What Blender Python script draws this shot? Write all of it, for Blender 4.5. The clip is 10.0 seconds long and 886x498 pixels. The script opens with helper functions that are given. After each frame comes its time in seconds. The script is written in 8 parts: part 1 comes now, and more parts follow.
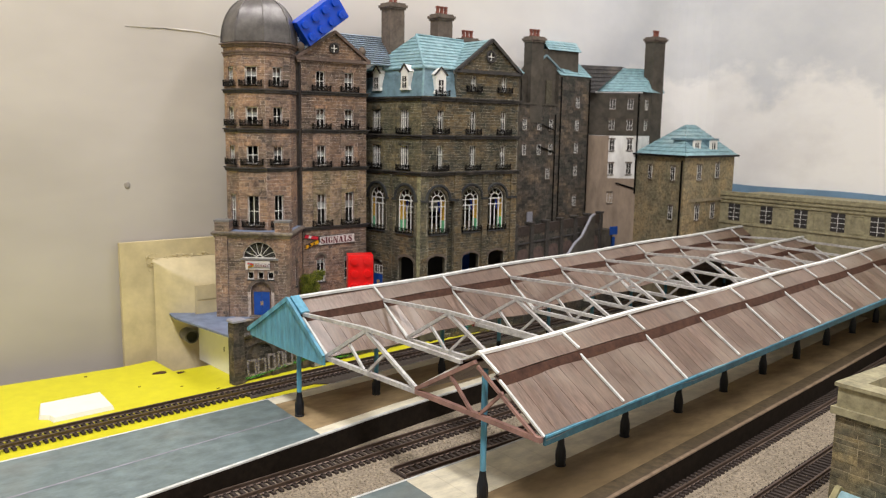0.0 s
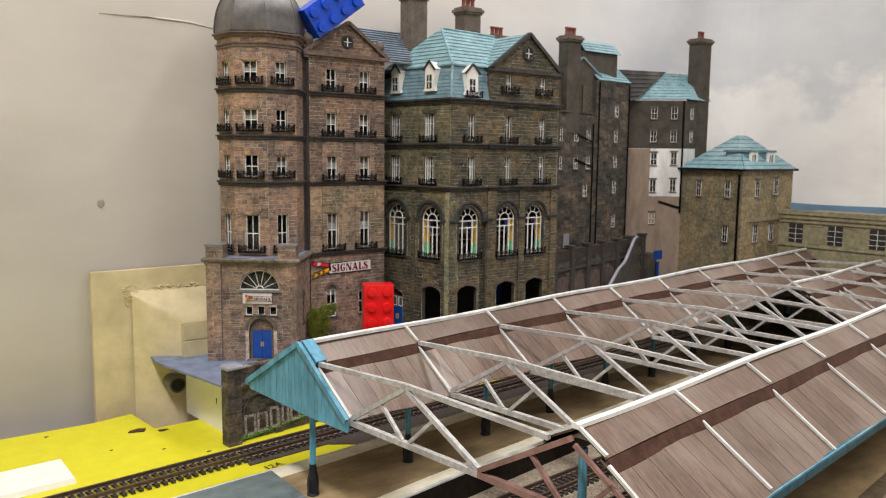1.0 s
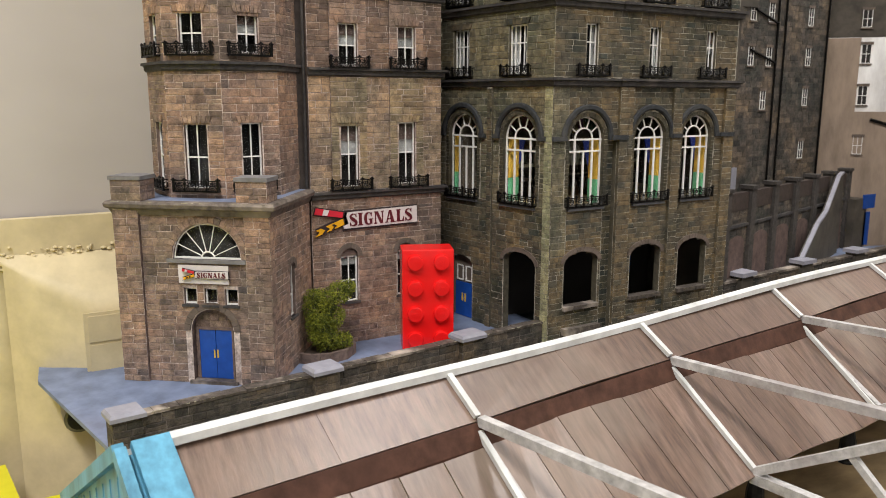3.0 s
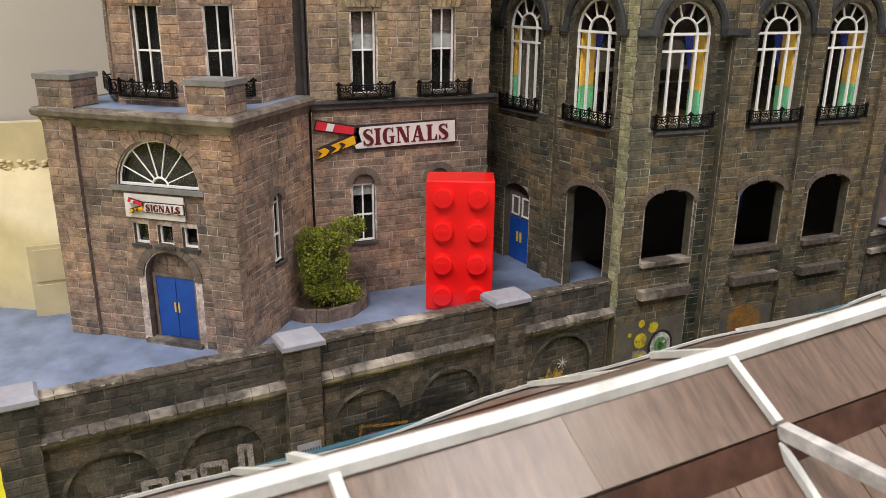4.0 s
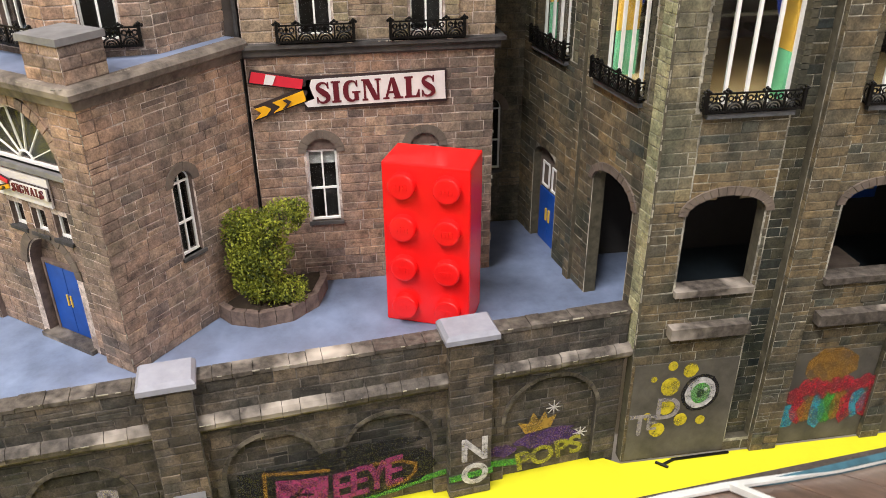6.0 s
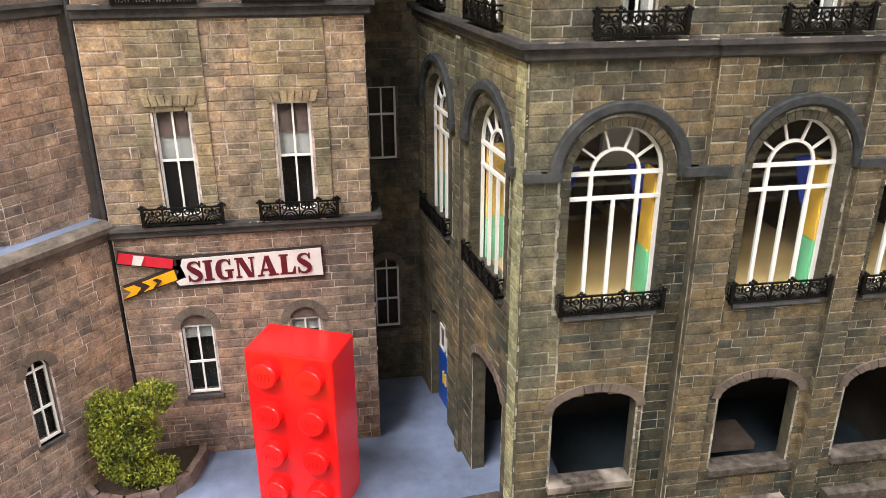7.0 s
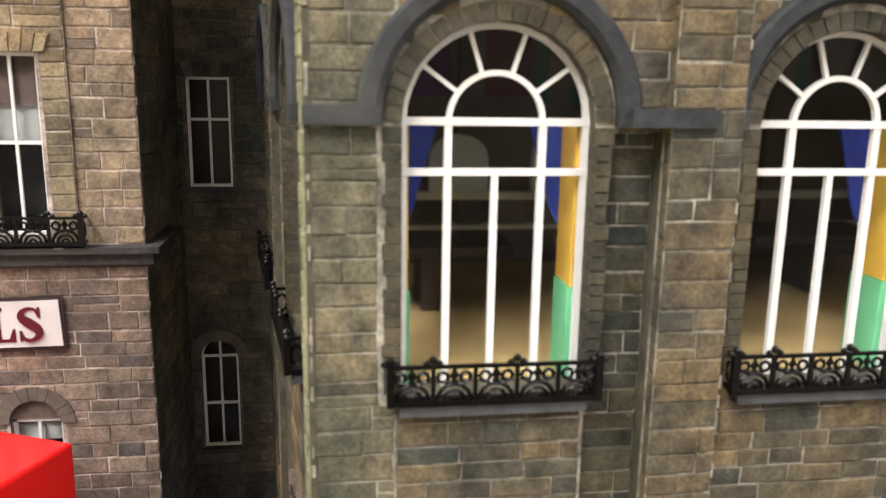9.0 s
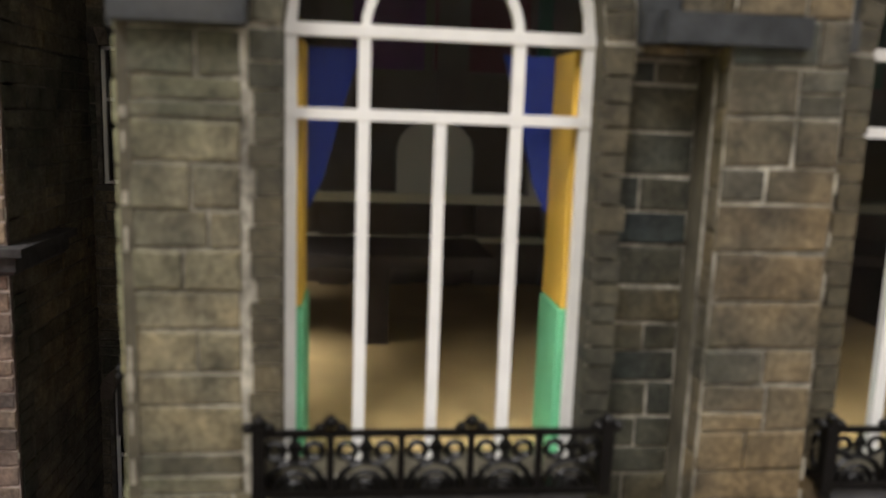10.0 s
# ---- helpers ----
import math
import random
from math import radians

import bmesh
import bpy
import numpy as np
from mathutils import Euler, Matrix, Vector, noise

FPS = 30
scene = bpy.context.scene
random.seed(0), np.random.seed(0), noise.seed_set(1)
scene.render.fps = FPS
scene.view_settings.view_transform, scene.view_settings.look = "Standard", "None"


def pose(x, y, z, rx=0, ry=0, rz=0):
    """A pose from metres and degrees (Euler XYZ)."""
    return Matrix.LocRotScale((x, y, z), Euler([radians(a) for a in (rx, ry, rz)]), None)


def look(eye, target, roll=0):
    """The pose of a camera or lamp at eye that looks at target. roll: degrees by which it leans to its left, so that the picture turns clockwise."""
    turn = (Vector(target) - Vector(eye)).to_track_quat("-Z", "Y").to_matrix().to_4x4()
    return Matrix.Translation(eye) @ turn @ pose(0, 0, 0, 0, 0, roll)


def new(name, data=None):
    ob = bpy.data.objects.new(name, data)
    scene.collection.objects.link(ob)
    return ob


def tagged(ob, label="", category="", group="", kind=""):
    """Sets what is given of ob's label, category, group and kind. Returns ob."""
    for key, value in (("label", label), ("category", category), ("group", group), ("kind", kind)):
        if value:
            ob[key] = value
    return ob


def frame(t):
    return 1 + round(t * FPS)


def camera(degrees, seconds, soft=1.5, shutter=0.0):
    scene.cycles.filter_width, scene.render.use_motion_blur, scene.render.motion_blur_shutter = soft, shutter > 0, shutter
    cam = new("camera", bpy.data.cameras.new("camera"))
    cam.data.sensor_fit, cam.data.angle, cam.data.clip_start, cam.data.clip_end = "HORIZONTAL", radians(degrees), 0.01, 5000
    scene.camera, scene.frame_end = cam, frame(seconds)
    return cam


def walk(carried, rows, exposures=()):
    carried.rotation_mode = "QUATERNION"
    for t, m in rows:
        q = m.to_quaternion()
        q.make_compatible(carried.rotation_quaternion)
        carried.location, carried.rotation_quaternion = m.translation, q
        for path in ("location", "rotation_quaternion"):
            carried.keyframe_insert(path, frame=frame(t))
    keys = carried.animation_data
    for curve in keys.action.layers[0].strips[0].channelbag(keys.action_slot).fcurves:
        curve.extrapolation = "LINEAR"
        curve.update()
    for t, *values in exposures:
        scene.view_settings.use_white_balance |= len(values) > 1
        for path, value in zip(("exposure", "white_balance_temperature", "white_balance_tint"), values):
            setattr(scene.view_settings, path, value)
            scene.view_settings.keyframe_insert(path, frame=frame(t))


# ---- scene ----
cam = camera(58.70, 10.0, 0.85)
PATH = [
    (0.0, (0.03265, 0.07070, 0.14495), (-0.04630, 0.13020, 0.12975), 0.9),
    (0.5, (-0.00550, 0.08555, 0.13995), (-0.08440, 0.14550, 0.12670), 0.7),
    (1.0, (-0.04325, 0.10105, 0.13335), (-0.12215, 0.16130, 0.12155), 0.6),
    (1.5, (-0.08105, 0.12355, 0.12355), (-0.16055, 0.18325, 0.11260), 0.4),
    (2.0, (-0.12375, 0.14725, 0.11360), (-0.20365, 0.20635, 0.10245), -0.0),
    (2.2, (-0.13695, 0.15635, 0.11325), (-0.21725, 0.21470, 0.10095), 0.2),
    (3.3, (-0.20765, 0.23015, 0.10670), (-0.29360, 0.27660, 0.08535), 0.1),
    (3.5, (-0.21525, 0.23775, 0.10545), (-0.30190, 0.28195, 0.08215), 0.3),
    (4.0, (-0.23690, 0.26015, 0.10480), (-0.32485, 0.29635, 0.07390), 0.5),
    (4.5, (-0.25435, 0.27695, 0.10230), (-0.34250, 0.30550, 0.06470), 0.2),
    (5.0, (-0.26650, 0.28945, 0.10550), (-0.35310, 0.31145, 0.06060), 0.2),
    (5.2, (-0.26855, 0.29360, 0.10545), (-0.35515, 0.31370, 0.05965), 0.0),
    (6.3, (-0.27990, 0.32776, 0.12082), (-0.36800, 0.33964, 0.07503), -0.6),
    (6.5, (-0.28153, 0.33345, 0.12608), (-0.37021, 0.34496, 0.08132), -0.8),
    (7.0, (-0.28569, 0.34354, 0.13112), (-0.37691, 0.35751, 0.09260), -0.2),
    (7.5, (-0.29593, 0.35951, 0.12391), (-0.39017, 0.37185, 0.09281), -0.0),
    (8.0, (-0.30846, 0.37062, 0.11130), (-0.40510, 0.38107, 0.08778), 0.0),
    (8.5, (-0.32014, 0.37284, 0.10349), (-0.41719, 0.38522, 0.08283), 0.3),
    (9.0, (-0.33318, 0.37418, 0.09916), (-0.43006, 0.38723, 0.07811), 0.9),
    (9.5, (-0.34487, 0.37703, 0.09418), (-0.44237, 0.38926, 0.07562), 1.5),
    (10.0, (-0.35529, 0.38248, 0.09196), (-0.45339, 0.39322, 0.07582), 2.0),
]
walk(cam, [(t, look(eye, target, roll)) for t, eye, target, roll in PATH],
     [(0.0, 0.44), (1.0, 0.37), (2.0, 0.40), (3.5, 0.65), (4.2, 0.66), (5.0, 0.85), (6.5, 1.22), (7.0, 1.34), (7.5, 1.46), (8.0, 1.50), (9.0, 1.40), (9.5, 1.30), (10.0, 0.76)])
# a small sensor focused at arm's length
cam.data.dof.use_dof, cam.data.dof.focus_distance, cam.data.dof.aperture_fstop = True, 0.17, 80.0

# ---- room light and exposure ----
MM = 0.001
world = bpy.data.worlds.new("world")
scene.world = world
world.use_nodes = True
world.node_tree.nodes["Background"].inputs[0].default_value = (0.80, 0.86, 1.0, 1)
world.node_tree.nodes["Background"].inputs[1].default_value = 0.06


def area_lamp(name, eye, target, size_x, size_y, watts, colour):
    data = bpy.data.lights.new(name, "AREA")
    data.shape, data.size, data.size_y, data.energy, data.color = "RECTANGLE", size_x, size_y, watts, colour
    ob = new(name, data)
    ob.matrix_world = look(eye, target)
    return ob


# two assumed lamps, unseen overhead, supply the light
area_lamp("ceiling_lamp_light", (0.35, -0.25, 1.28), (0.35, -0.25, 0.0), 1.3, 0.16, 19.0, (1.0, 0.960, 0.965))
area_lamp("ceiling_lamp_light", (0.10, 0.95, 1.28), (0.10, 0.95, 0.0), 1.3, 0.16, 9.0, (1.0, 0.960, 0.965))

# ---- materials ----


def nodes_of(name):
    m = bpy.data.materials.new(name)
    m.use_nodes = True
    t = m.node_tree
    return m, t.nodes, t.links, t.nodes["Principled BSDF"]


def ramp(n, stops):
    r = n.new("ShaderNodeValToRGB")
    e = r.color_ramp.elements
    while len(e) > len(stops):
        e.remove(e[-1])
    while len(e) < len(stops):
        e.new(0.5)
    for el, (p, c) in zip(e, stops):
        el.position, el.color = p, (*c, 1)
    return r


def noise_node(n, l, scale, detail=4.0, rough=0.6, coords=None, stretch=None):
    t = n.new("ShaderNodeTexNoise")
    t.inputs["Scale"].default_value, t.inputs["Detail"].default_value, t.inputs["Roughness"].default_value = scale, detail, rough
    if coords is not None:
        if stretch:
            mp = n.new("ShaderNodeMapping")
            mp.inputs["Scale"].default_value = stretch
            l.new(coords, mp.inputs["Vector"])
            coords = mp.outputs["Vector"]
        l.new(coords, t.inputs["Vector"])
    return t


def geo_pos(n):
    return n.new("ShaderNodeNewGeometry").outputs["Position"]


def mix_col(n, l, fac, a, b, mode="MIX"):
    m = n.new("ShaderNodeMix")
    m.data_type, m.blend_type = "RGBA", mode
    for sock, v in ((m.inputs[0], fac), (m.inputs[6], a), (m.inputs[7], b)):
        if isinstance(v, (int, float)):
            sock.default_value = v
        elif isinstance(v, tuple):
            sock.default_value = (*v, 1)
        else:
            l.new(v, sock)
    return m.outputs[2]


def bump_to(n, l, bsdf, height, dist_mm, strength=0.6):
    b = n.new("ShaderNodeBump")
    b.inputs["Distance"].default_value, b.inputs["Strength"].default_value = dist_mm * MM, strength
    l.new(height, b.inputs["Height"])
    l.new(b.outputs["Normal"], bsdf.inputs["Normal"])


def paint(name, colour, rough=0.5, vary=0.25, scale=300.0, bump=0.05, metal=0.0, dirt=None, spec=0.4, stretch=None):
    """A plain surface with fine grain and broad stains."""
    m, n, l, b = nodes_of(name)
    p = geo_pos(n)
    fine = noise_node(n, l, scale, 5, 0.65, p, stretch)
    broad = noise_node(n, l, scale * 0.12, 3, 0.6, p, stretch)
    dark = tuple(c * (1 - vary) for c in colour)
    lite = tuple(min(1.0, c * (1 + vary * 0.7)) for c in colour)
    r = ramp(n, [(0.3, dark), (0.7, lite)])
    l.new(fine.outputs["Fac"], r.inputs["Fac"])
    d = dirt or tuple(c * 0.7 for c in colour)
    r2 = ramp(n, [(0.52, (0, 0, 0)), (0.75, (1, 1, 1))])
    l.new(broad.outputs["Fac"], r2.inputs["Fac"])
    mul = n.new("ShaderNodeMath")
    mul.operation = "MULTIPLY"
    mul.inputs[1].default_value = min(1.0, vary * 1.8)
    l.new(r2.outputs["Color"], mul.inputs[0])
    l.new(mix_col(n, l, mul.outputs[0], r.outputs["Color"], d), b.inputs["Base Color"])
    b.inputs["Roughness"].default_value, b.inputs["Metallic"].default_value = rough, metal
    b.inputs["Specular IOR Level"].default_value = spec
    if bump:
        bump_to(n, l, b, fine.outputs["Fac"], bump)
    return m


def stone(name, stops, single, rough=0.75, scale=420.0, stain=0.5):
    """Dressed stones: each one takes its own tone (single: one object a stone, else one island a stone), with grime and worn scuffs."""
    m, n, l, b = nodes_of(name)
    if single:
        rnd = n.new("ShaderNodeObjectInfo").outputs["Random"]
    else:
        rnd = n.new("ShaderNodeNewGeometry").outputs["Random Per Island"]
    r = ramp(n, stops)
    l.new(rnd, r.inputs["Fac"])
    p = geo_pos(n)
    mid = noise_node(n, l, scale, 6, 0.72, p)
    fine = noise_node(n, l, 2600, 3, 0.7, p)
    broad = noise_node(n, l, 60.0, 4, 0.62, p)
    f = ramp(n, [(0.30, (0.36, 0.36, 0.36)), (0.70, (1.52, 1.50, 1.46))])
    l.new(mid.outputs["Fac"], f.inputs["Fac"])
    c = mix_col(n, l, 1.0, r.outputs["Color"], f.outputs["Color"], "MULTIPLY")
    lo, hi = [tuple(1 + (c - 1) * stain for c in k) for k in ((0.14, 0.30, 0.28), (1.75, 1.48, 1.05))]
    s = ramp(n, [(0.35, lo), (0.48, (0.94, 0.95, 0.93)), (0.64, hi)])
    l.new(broad.outputs["Fac"], s.inputs["Fac"])
    c = mix_col(n, l, 1.0, c, s.outputs["Color"], "MULTIPLY")
    g = ramp(n, [(0.35, (0.72, 0.72, 0.72)), (0.65, (1.25, 1.25, 1.25))])
    l.new(fine.outputs["Fac"], g.inputs["Fac"])
    c = mix_col(n, l, 1.0, c, g.outputs["Color"], "MULTIPLY")
    scuff = noise_node(n, l, 900, 5, 0.8, p)
    k = ramp(n, [(0.64, (0, 0, 0)), (0.74, (0.55, 0.55, 0.55))])
    l.new(scuff.outputs["Fac"], k.inputs["Fac"])
    l.new(mix_col(n, l, k.outputs["Color"], c, (0.40, 0.36, 0.29)), b.inputs["Base Color"])
    b.inputs["Roughness"].default_value, b.inputs["Specular IOR Level"].default_value = rough, 0.35
    bump_to(n, l, b, mid.outputs["Fac"], 0.18, 0.8)
    return m


def mortar(name, dark, pale):
    """Old pointing: pale where it is fresh, dark where soot has filled the joints."""
    m, n, l, b = nodes_of(name)
    p = geo_pos(n)
    patch = noise_node(n, l, 150, 5, 0.7, p)
    r = ramp(n, [(0.38, dark), (0.62, pale)])
    l.new(patch.outputs["Fac"], r.inputs["Fac"])
    fine = noise_node(n, l, 1500, 3, 0.7, p)
    g = ramp(n, [(0.35, (0.65, 0.65, 0.65)), (0.65, (1.25, 1.25, 1.25))])
    l.new(fine.outputs["Fac"], g.inputs["Fac"])
    l.new(mix_col(n, l, 1.0, r.outputs["Color"], g.outputs["Color"], "MULTIPLY"), b.inputs["Base Color"])
    b.inputs["Roughness"].default_value = 0.9
    return m


BROWN = [(0.0, (0.195, 0.138, 0.115)), (0.2, (0.250, 0.174, 0.141)), (0.5, (0.290, 0.202, 0.161)), (0.8, (0.335, 0.238, 0.181)), (0.92, (0.222, 0.164, 0.141)), (1.0, (0.140, 0.108, 0.099))]
UMBER = [(0.0, (0.140, 0.100, 0.082)), (0.3, (0.190, 0.133, 0.106)), (0.7, (0.235, 0.166, 0.128)), (1.0, (0.120, 0.092, 0.082))]
OLIVE = [(0.0, (0.074, 0.070, 0.055)), (0.25, (0.102, 0.086, 0.060)), (0.5, (0.126, 0.103, 0.067)), (0.72, (0.152, 0.123, 0.078)), (0.88, (0.100, 0.088, 0.064)), (1.0, (0.066, 0.072, 0.062))]
SOOT = [(0.0, (0.045, 0.041, 0.037)), (0.4, (0.083, 0.072, 0.062)), (0.75, (0.125, 0.105, 0.088)), (1.0, (0.050, 0.048, 0.046))]
TAN = [(0.0, (0.255, 0.212, 0.138)), (0.5, (0.335, 0.282, 0.182)), (1.0, (0.290, 0.246, 0.162))]
M = {}
HONEY = [(0.0, (0.190, 0.146, 0.098)), (0.4, (0.285, 0.222, 0.142)), (0.8, (0.350, 0.278, 0.178)), (1.0, (0.230, 0.178, 0.125))]
PALE = [(0.0, (0.250, 0.245, 0.150)), (0.5, (0.400, 0.385, 0.240)), (1.0, (0.320, 0.310, 0.190))]
# dark stones with the recess shadow put into their colour too
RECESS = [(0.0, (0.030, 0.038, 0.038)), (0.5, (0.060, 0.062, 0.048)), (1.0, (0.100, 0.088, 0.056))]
# reveal stones darker than the wall: shade inside the hood put in
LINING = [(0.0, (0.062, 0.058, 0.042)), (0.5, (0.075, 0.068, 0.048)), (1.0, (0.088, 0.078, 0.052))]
# wing stone darkened: shade of its set-back walls put into colour
DIMMED = [(0.0, (0.072, 0.067, 0.051)), (0.5, (0.104, 0.092, 0.068)), (1.0, (0.135, 0.116, 0.085))]
# brown made paler and warmer: lamp light from above put into colour
LIT_BROWN = [(0.0, (0.235, 0.168, 0.122)), (0.3, (0.330, 0.240, 0.168)), (0.6, (0.385, 0.284, 0.196)), (0.9, (0.300, 0.222, 0.165)), (1.0, (0.190, 0.142, 0.115))]
# paler olive; on the hotel's side wall it stands in for light
PALE_OLIVE = [(0.0, (0.120, 0.110, 0.078)), (0.5, (0.165, 0.148, 0.100)), (0.8, (0.205, 0.182, 0.118)), (1.0, (0.112, 0.106, 0.080))]
for key, stops in (("lining", LINING), ("umber", UMBER), ("dimmed", DIMMED), ("lit_brown", LIT_BROWN), ("pale_olive", PALE_OLIVE), ("recess", RECESS), ("honey", HONEY), ("pale", PALE), ("brown", BROWN), ("olive", OLIVE), ("soot", SOOT), ("tan", TAN)):
    blot = {"olive": 0.6, "recess": 0.7, "soot": 0.6, "dimmed": 0.6, "pale_olive": 0.5}.get(key, 0.42)
    M[key] = stone(key + "_stone", stops, False, stain=blot)
    M[key + "_one"] = stone(key + "_stone_piece", stops, True, stain=blot)
M["mortar_brown"] = mortar("mortar_brown", (0.25, 0.190, 0.162), (0.70, 0.60, 0.53))
M["mortar_olive"] = mortar("mortar_olive", (0.11, 0.10, 0.078), (0.52, 0.49, 0.40))
M["mortar_dimmed"] = mortar("mortar_dimmed", (0.060, 0.055, 0.044), (0.16, 0.142, 0.114))
M["mortar_soot"] = mortar("mortar_soot", (0.050, 0.044, 0.038), (0.21, 0.185, 0.16))
M["hall_purple"] = paint("dim_purple_cloth", (0.13, 0.035, 0.15), 0.8, 0.3, 200, 0.0)
M["hall_green"] = paint("dim_green_cloth", (0.03, 0.11, 0.06), 0.8, 0.3, 200, 0.0)
M["buff"] = paint("streaked_buff_plaster", (0.33, 0.255, 0.19), 0.8, 0.35, 120, 0.05, stretch=(1, 1, 0.3))
M["blind"] = paint("pinkish_brown_infill", (0.125, 0.085, 0.072), 0.85, 0.4, 300, 0.1)
# lip kept pale: the highlight along the edge put into its paint
M["plat_lip"] = paint("highlit_brown_lip", (0.34, 0.25, 0.17), 0.5, 0.45, 300, 0.06)
M["plat_grime"] = paint("grimy_brown_band", (0.135, 0.100, 0.058), 0.6, 0.45, 300, 0.06)
M["shed_olive"] = paint("olive_stone_shed", (0.30, 0.27, 0.14), 0.7, 0.4, 260, 0.1)
M["plat_bright"] = paint("cream_platform_paint", (0.78, 0.72, 0.55), 0.45, 0.3, 150, 0.06, dirt=(0.58, 0.50, 0.34), stretch=(1, 0.4, 1))
M["sill_grey"] = paint("slate_grey_sill", (0.115, 0.118, 0.125), 0.7, 0.35, 500, 0.08, spec=0.2)
M["faint_stain"] = paint("faint_brown_stain", (0.34, 0.31, 0.28), 0.8, 0.3, 300, 0.0)
M["jamb_olive"] = paint("olive_jamb_stone", (0.095, 0.084, 0.056), 0.8, 0.5, 500, 0.15)
M["jamb_brown"] = paint("brown_jamb_stone", (0.170, 0.122, 0.100), 0.8, 0.5, 500, 0.15)
M["jamb_soot"] = paint("sooty_jamb_stone", (0.062, 0.055, 0.048), 0.8, 0.5, 500, 0.15)
M["sooty_plaster"] = paint("sooty_grey_plaster", (0.098, 0.088, 0.070), 0.8, 0.45, 160, 0.12, dirt=(0.060, 0.056, 0.047))
M["groove"] = paint("shaded_brown_groove", (0.055, 0.045, 0.039), 0.85, 0.5, 400, 0.1)
M["black_recess"] = paint("shade_black_recess", (0.020, 0.020, 0.019), 0.85, 0.4, 500, 0.1)
M["cornice"] = paint("cornice_grey", (0.062, 0.059, 0.058), 0.75, 0.4, 700, 0.1, dirt=(0.14, 0.125, 0.11), spec=0.15)
M["hood"] = paint("hood_grey", (0.045, 0.048, 0.050), 0.75, 0.4, 700, 0.1, dirt=(0.10, 0.10, 0.095), spec=0.15)
M["coping"] = paint("coping_worn", (0.092, 0.078, 0.065), 0.5, 0.7, 700, 0.25, dirt=(0.55, 0.48, 0.40))
M["arch_worn"] = paint("worn_arch_stone", (0.080, 0.069, 0.058), 0.6, 0.7, 900, 0.25, dirt=(0.32, 0.275, 0.22))
M["cornice_pale"] = paint("weathered_pale_cornice", (0.145, 0.120, 0.098), 0.7, 0.6, 500, 0.2, dirt=(0.36, 0.305, 0.24))
M["cap_slate"] = paint("slate_grey_cap", (0.20, 0.195, 0.195), 0.6, 0.3, 300, 0.06)
M["worn"] = paint("worn_pale_edge", (0.40, 0.37, 0.29), 0.7, 0.6, 1200, 0.1, dirt=(0.17, 0.15, 0.12))
M["slate_blue"] = paint("slab_blue_grey", (0.175, 0.220, 0.325), 0.5, 0.35, 110, 0.08, dirt=(0.205, 0.210, 0.280))
M["cap_grey"] = paint("cap_grey", (0.30, 0.30, 0.34), 0.55, 0.2, 200, 0.06)
M["dark_stone"] = paint("dark_flat_stone", (0.150, 0.118, 0.094), 0.8, 0.4, 220, 0.15)
M["white"] = paint("white_frame_paint", (0.86, 0.85, 0.81), 0.42, 0.08, 400, 0.02)
M["iron"] = paint("black_iron", (0.005, 0.0045, 0.004), 0.34, 0.3, 600, 0.03, spec=0.16)
M["door_blue"] = paint("door_blue", (0.012, 0.075, 0.36), 0.45, 0.2, 300, 0.03)
M["brass"] = paint("brass_plate", (0.75, 0.48, 0.06), 0.4, 0.15, 300, 0.0)
M["lead"] = paint("lead_grey", (0.165, 0.155, 0.150), 0.36, 0.40, 130, 0.06, metal=0.45, dirt=(0.085, 0.078, 0.074))
M["roof_blue"] = paint("verdigris_roof", (0.235, 0.390, 0.430), 0.5, 0.35, 200, 0.06, dirt=(0.46, 0.57, 0.58))
M["roof_slate"] = paint("pale_slate_roof", (0.36, 0.45, 0.53), 0.45, 0.3, 110, 0.08, dirt=(0.26, 0.32, 0.38))
M["mansard"] = paint("mansard_blue", (0.165, 0.265, 0.315), 0.5, 0.35, 220, 0.06, dirt=(0.30, 0.41, 0.44))
M["terracotta"] = paint("terracotta_pot", (0.22, 0.070, 0.048), 0.7, 0.25, 300, 0.05)
M["red_plastic"] = paint("red_plastic", (0.85, 0.012, 0.012), 0.22, 0.03, 300, 0.0, dirt=(0.85, 0.012, 0.012), spec=0.5)
M["blue_plastic"] = paint("blue_plastic", (0.006, 0.075, 0.62), 0.25, 0.03, 300, 0.0, dirt=(0.006, 0.07, 0.6), spec=0.5)
M["yellow_board"] = paint("yellow_board", (0.66, 0.61, 0.020), 0.5, 0.07, 120, 0.03, dirt=(0.58, 0.52, 0.025))
M["cream"] = paint("cream_plaster", (0.62, 0.53, 0.32), 0.55, 0.2, 60, 0.15, dirt=(0.52, 0.42, 0.23))
M["white_card"] = paint("white_card", (0.80, 0.79, 0.72), 0.6, 0.05, 100, 0.02)
M["beam"] = paint("weathered_white_beam", (0.50, 0.49, 0.47), 0.55, 0.38, 500, 0.06, dirt=(0.22, 0.17, 0.155))
M["rust"] = paint("rusty_red_beam", (0.30, 0.17, 0.14), 0.6, 0.35, 200, 0.06)
M["teal"] = paint("teal_painted_wood", (0.105, 0.330, 0.47), 0.45, 0.45, 300, 0.08, dirt=(0.30, 0.52, 0.58), stretch=(1, 1, 0.2))
M["teal_dark"] = paint("grimy_teal", (0.040, 0.115, 0.150), 0.45, 0.5, 300, 0.08, dirt=(0.070, 0.190, 0.250))
M["gap_brown"] = paint("dark_brown_step", (0.075, 0.036, 0.024), 0.6, 0.45, 300, 0.06, spec=0.15)
M["post_black"] = paint("black_post_foot", (0.010, 0.011, 0.014), 0.4, 0.3, 300, 0.04)
M["ballast"] = paint("ballast_ground", (0.30, 0.248, 0.180), 0.9, 0.55, 900, 0.4)
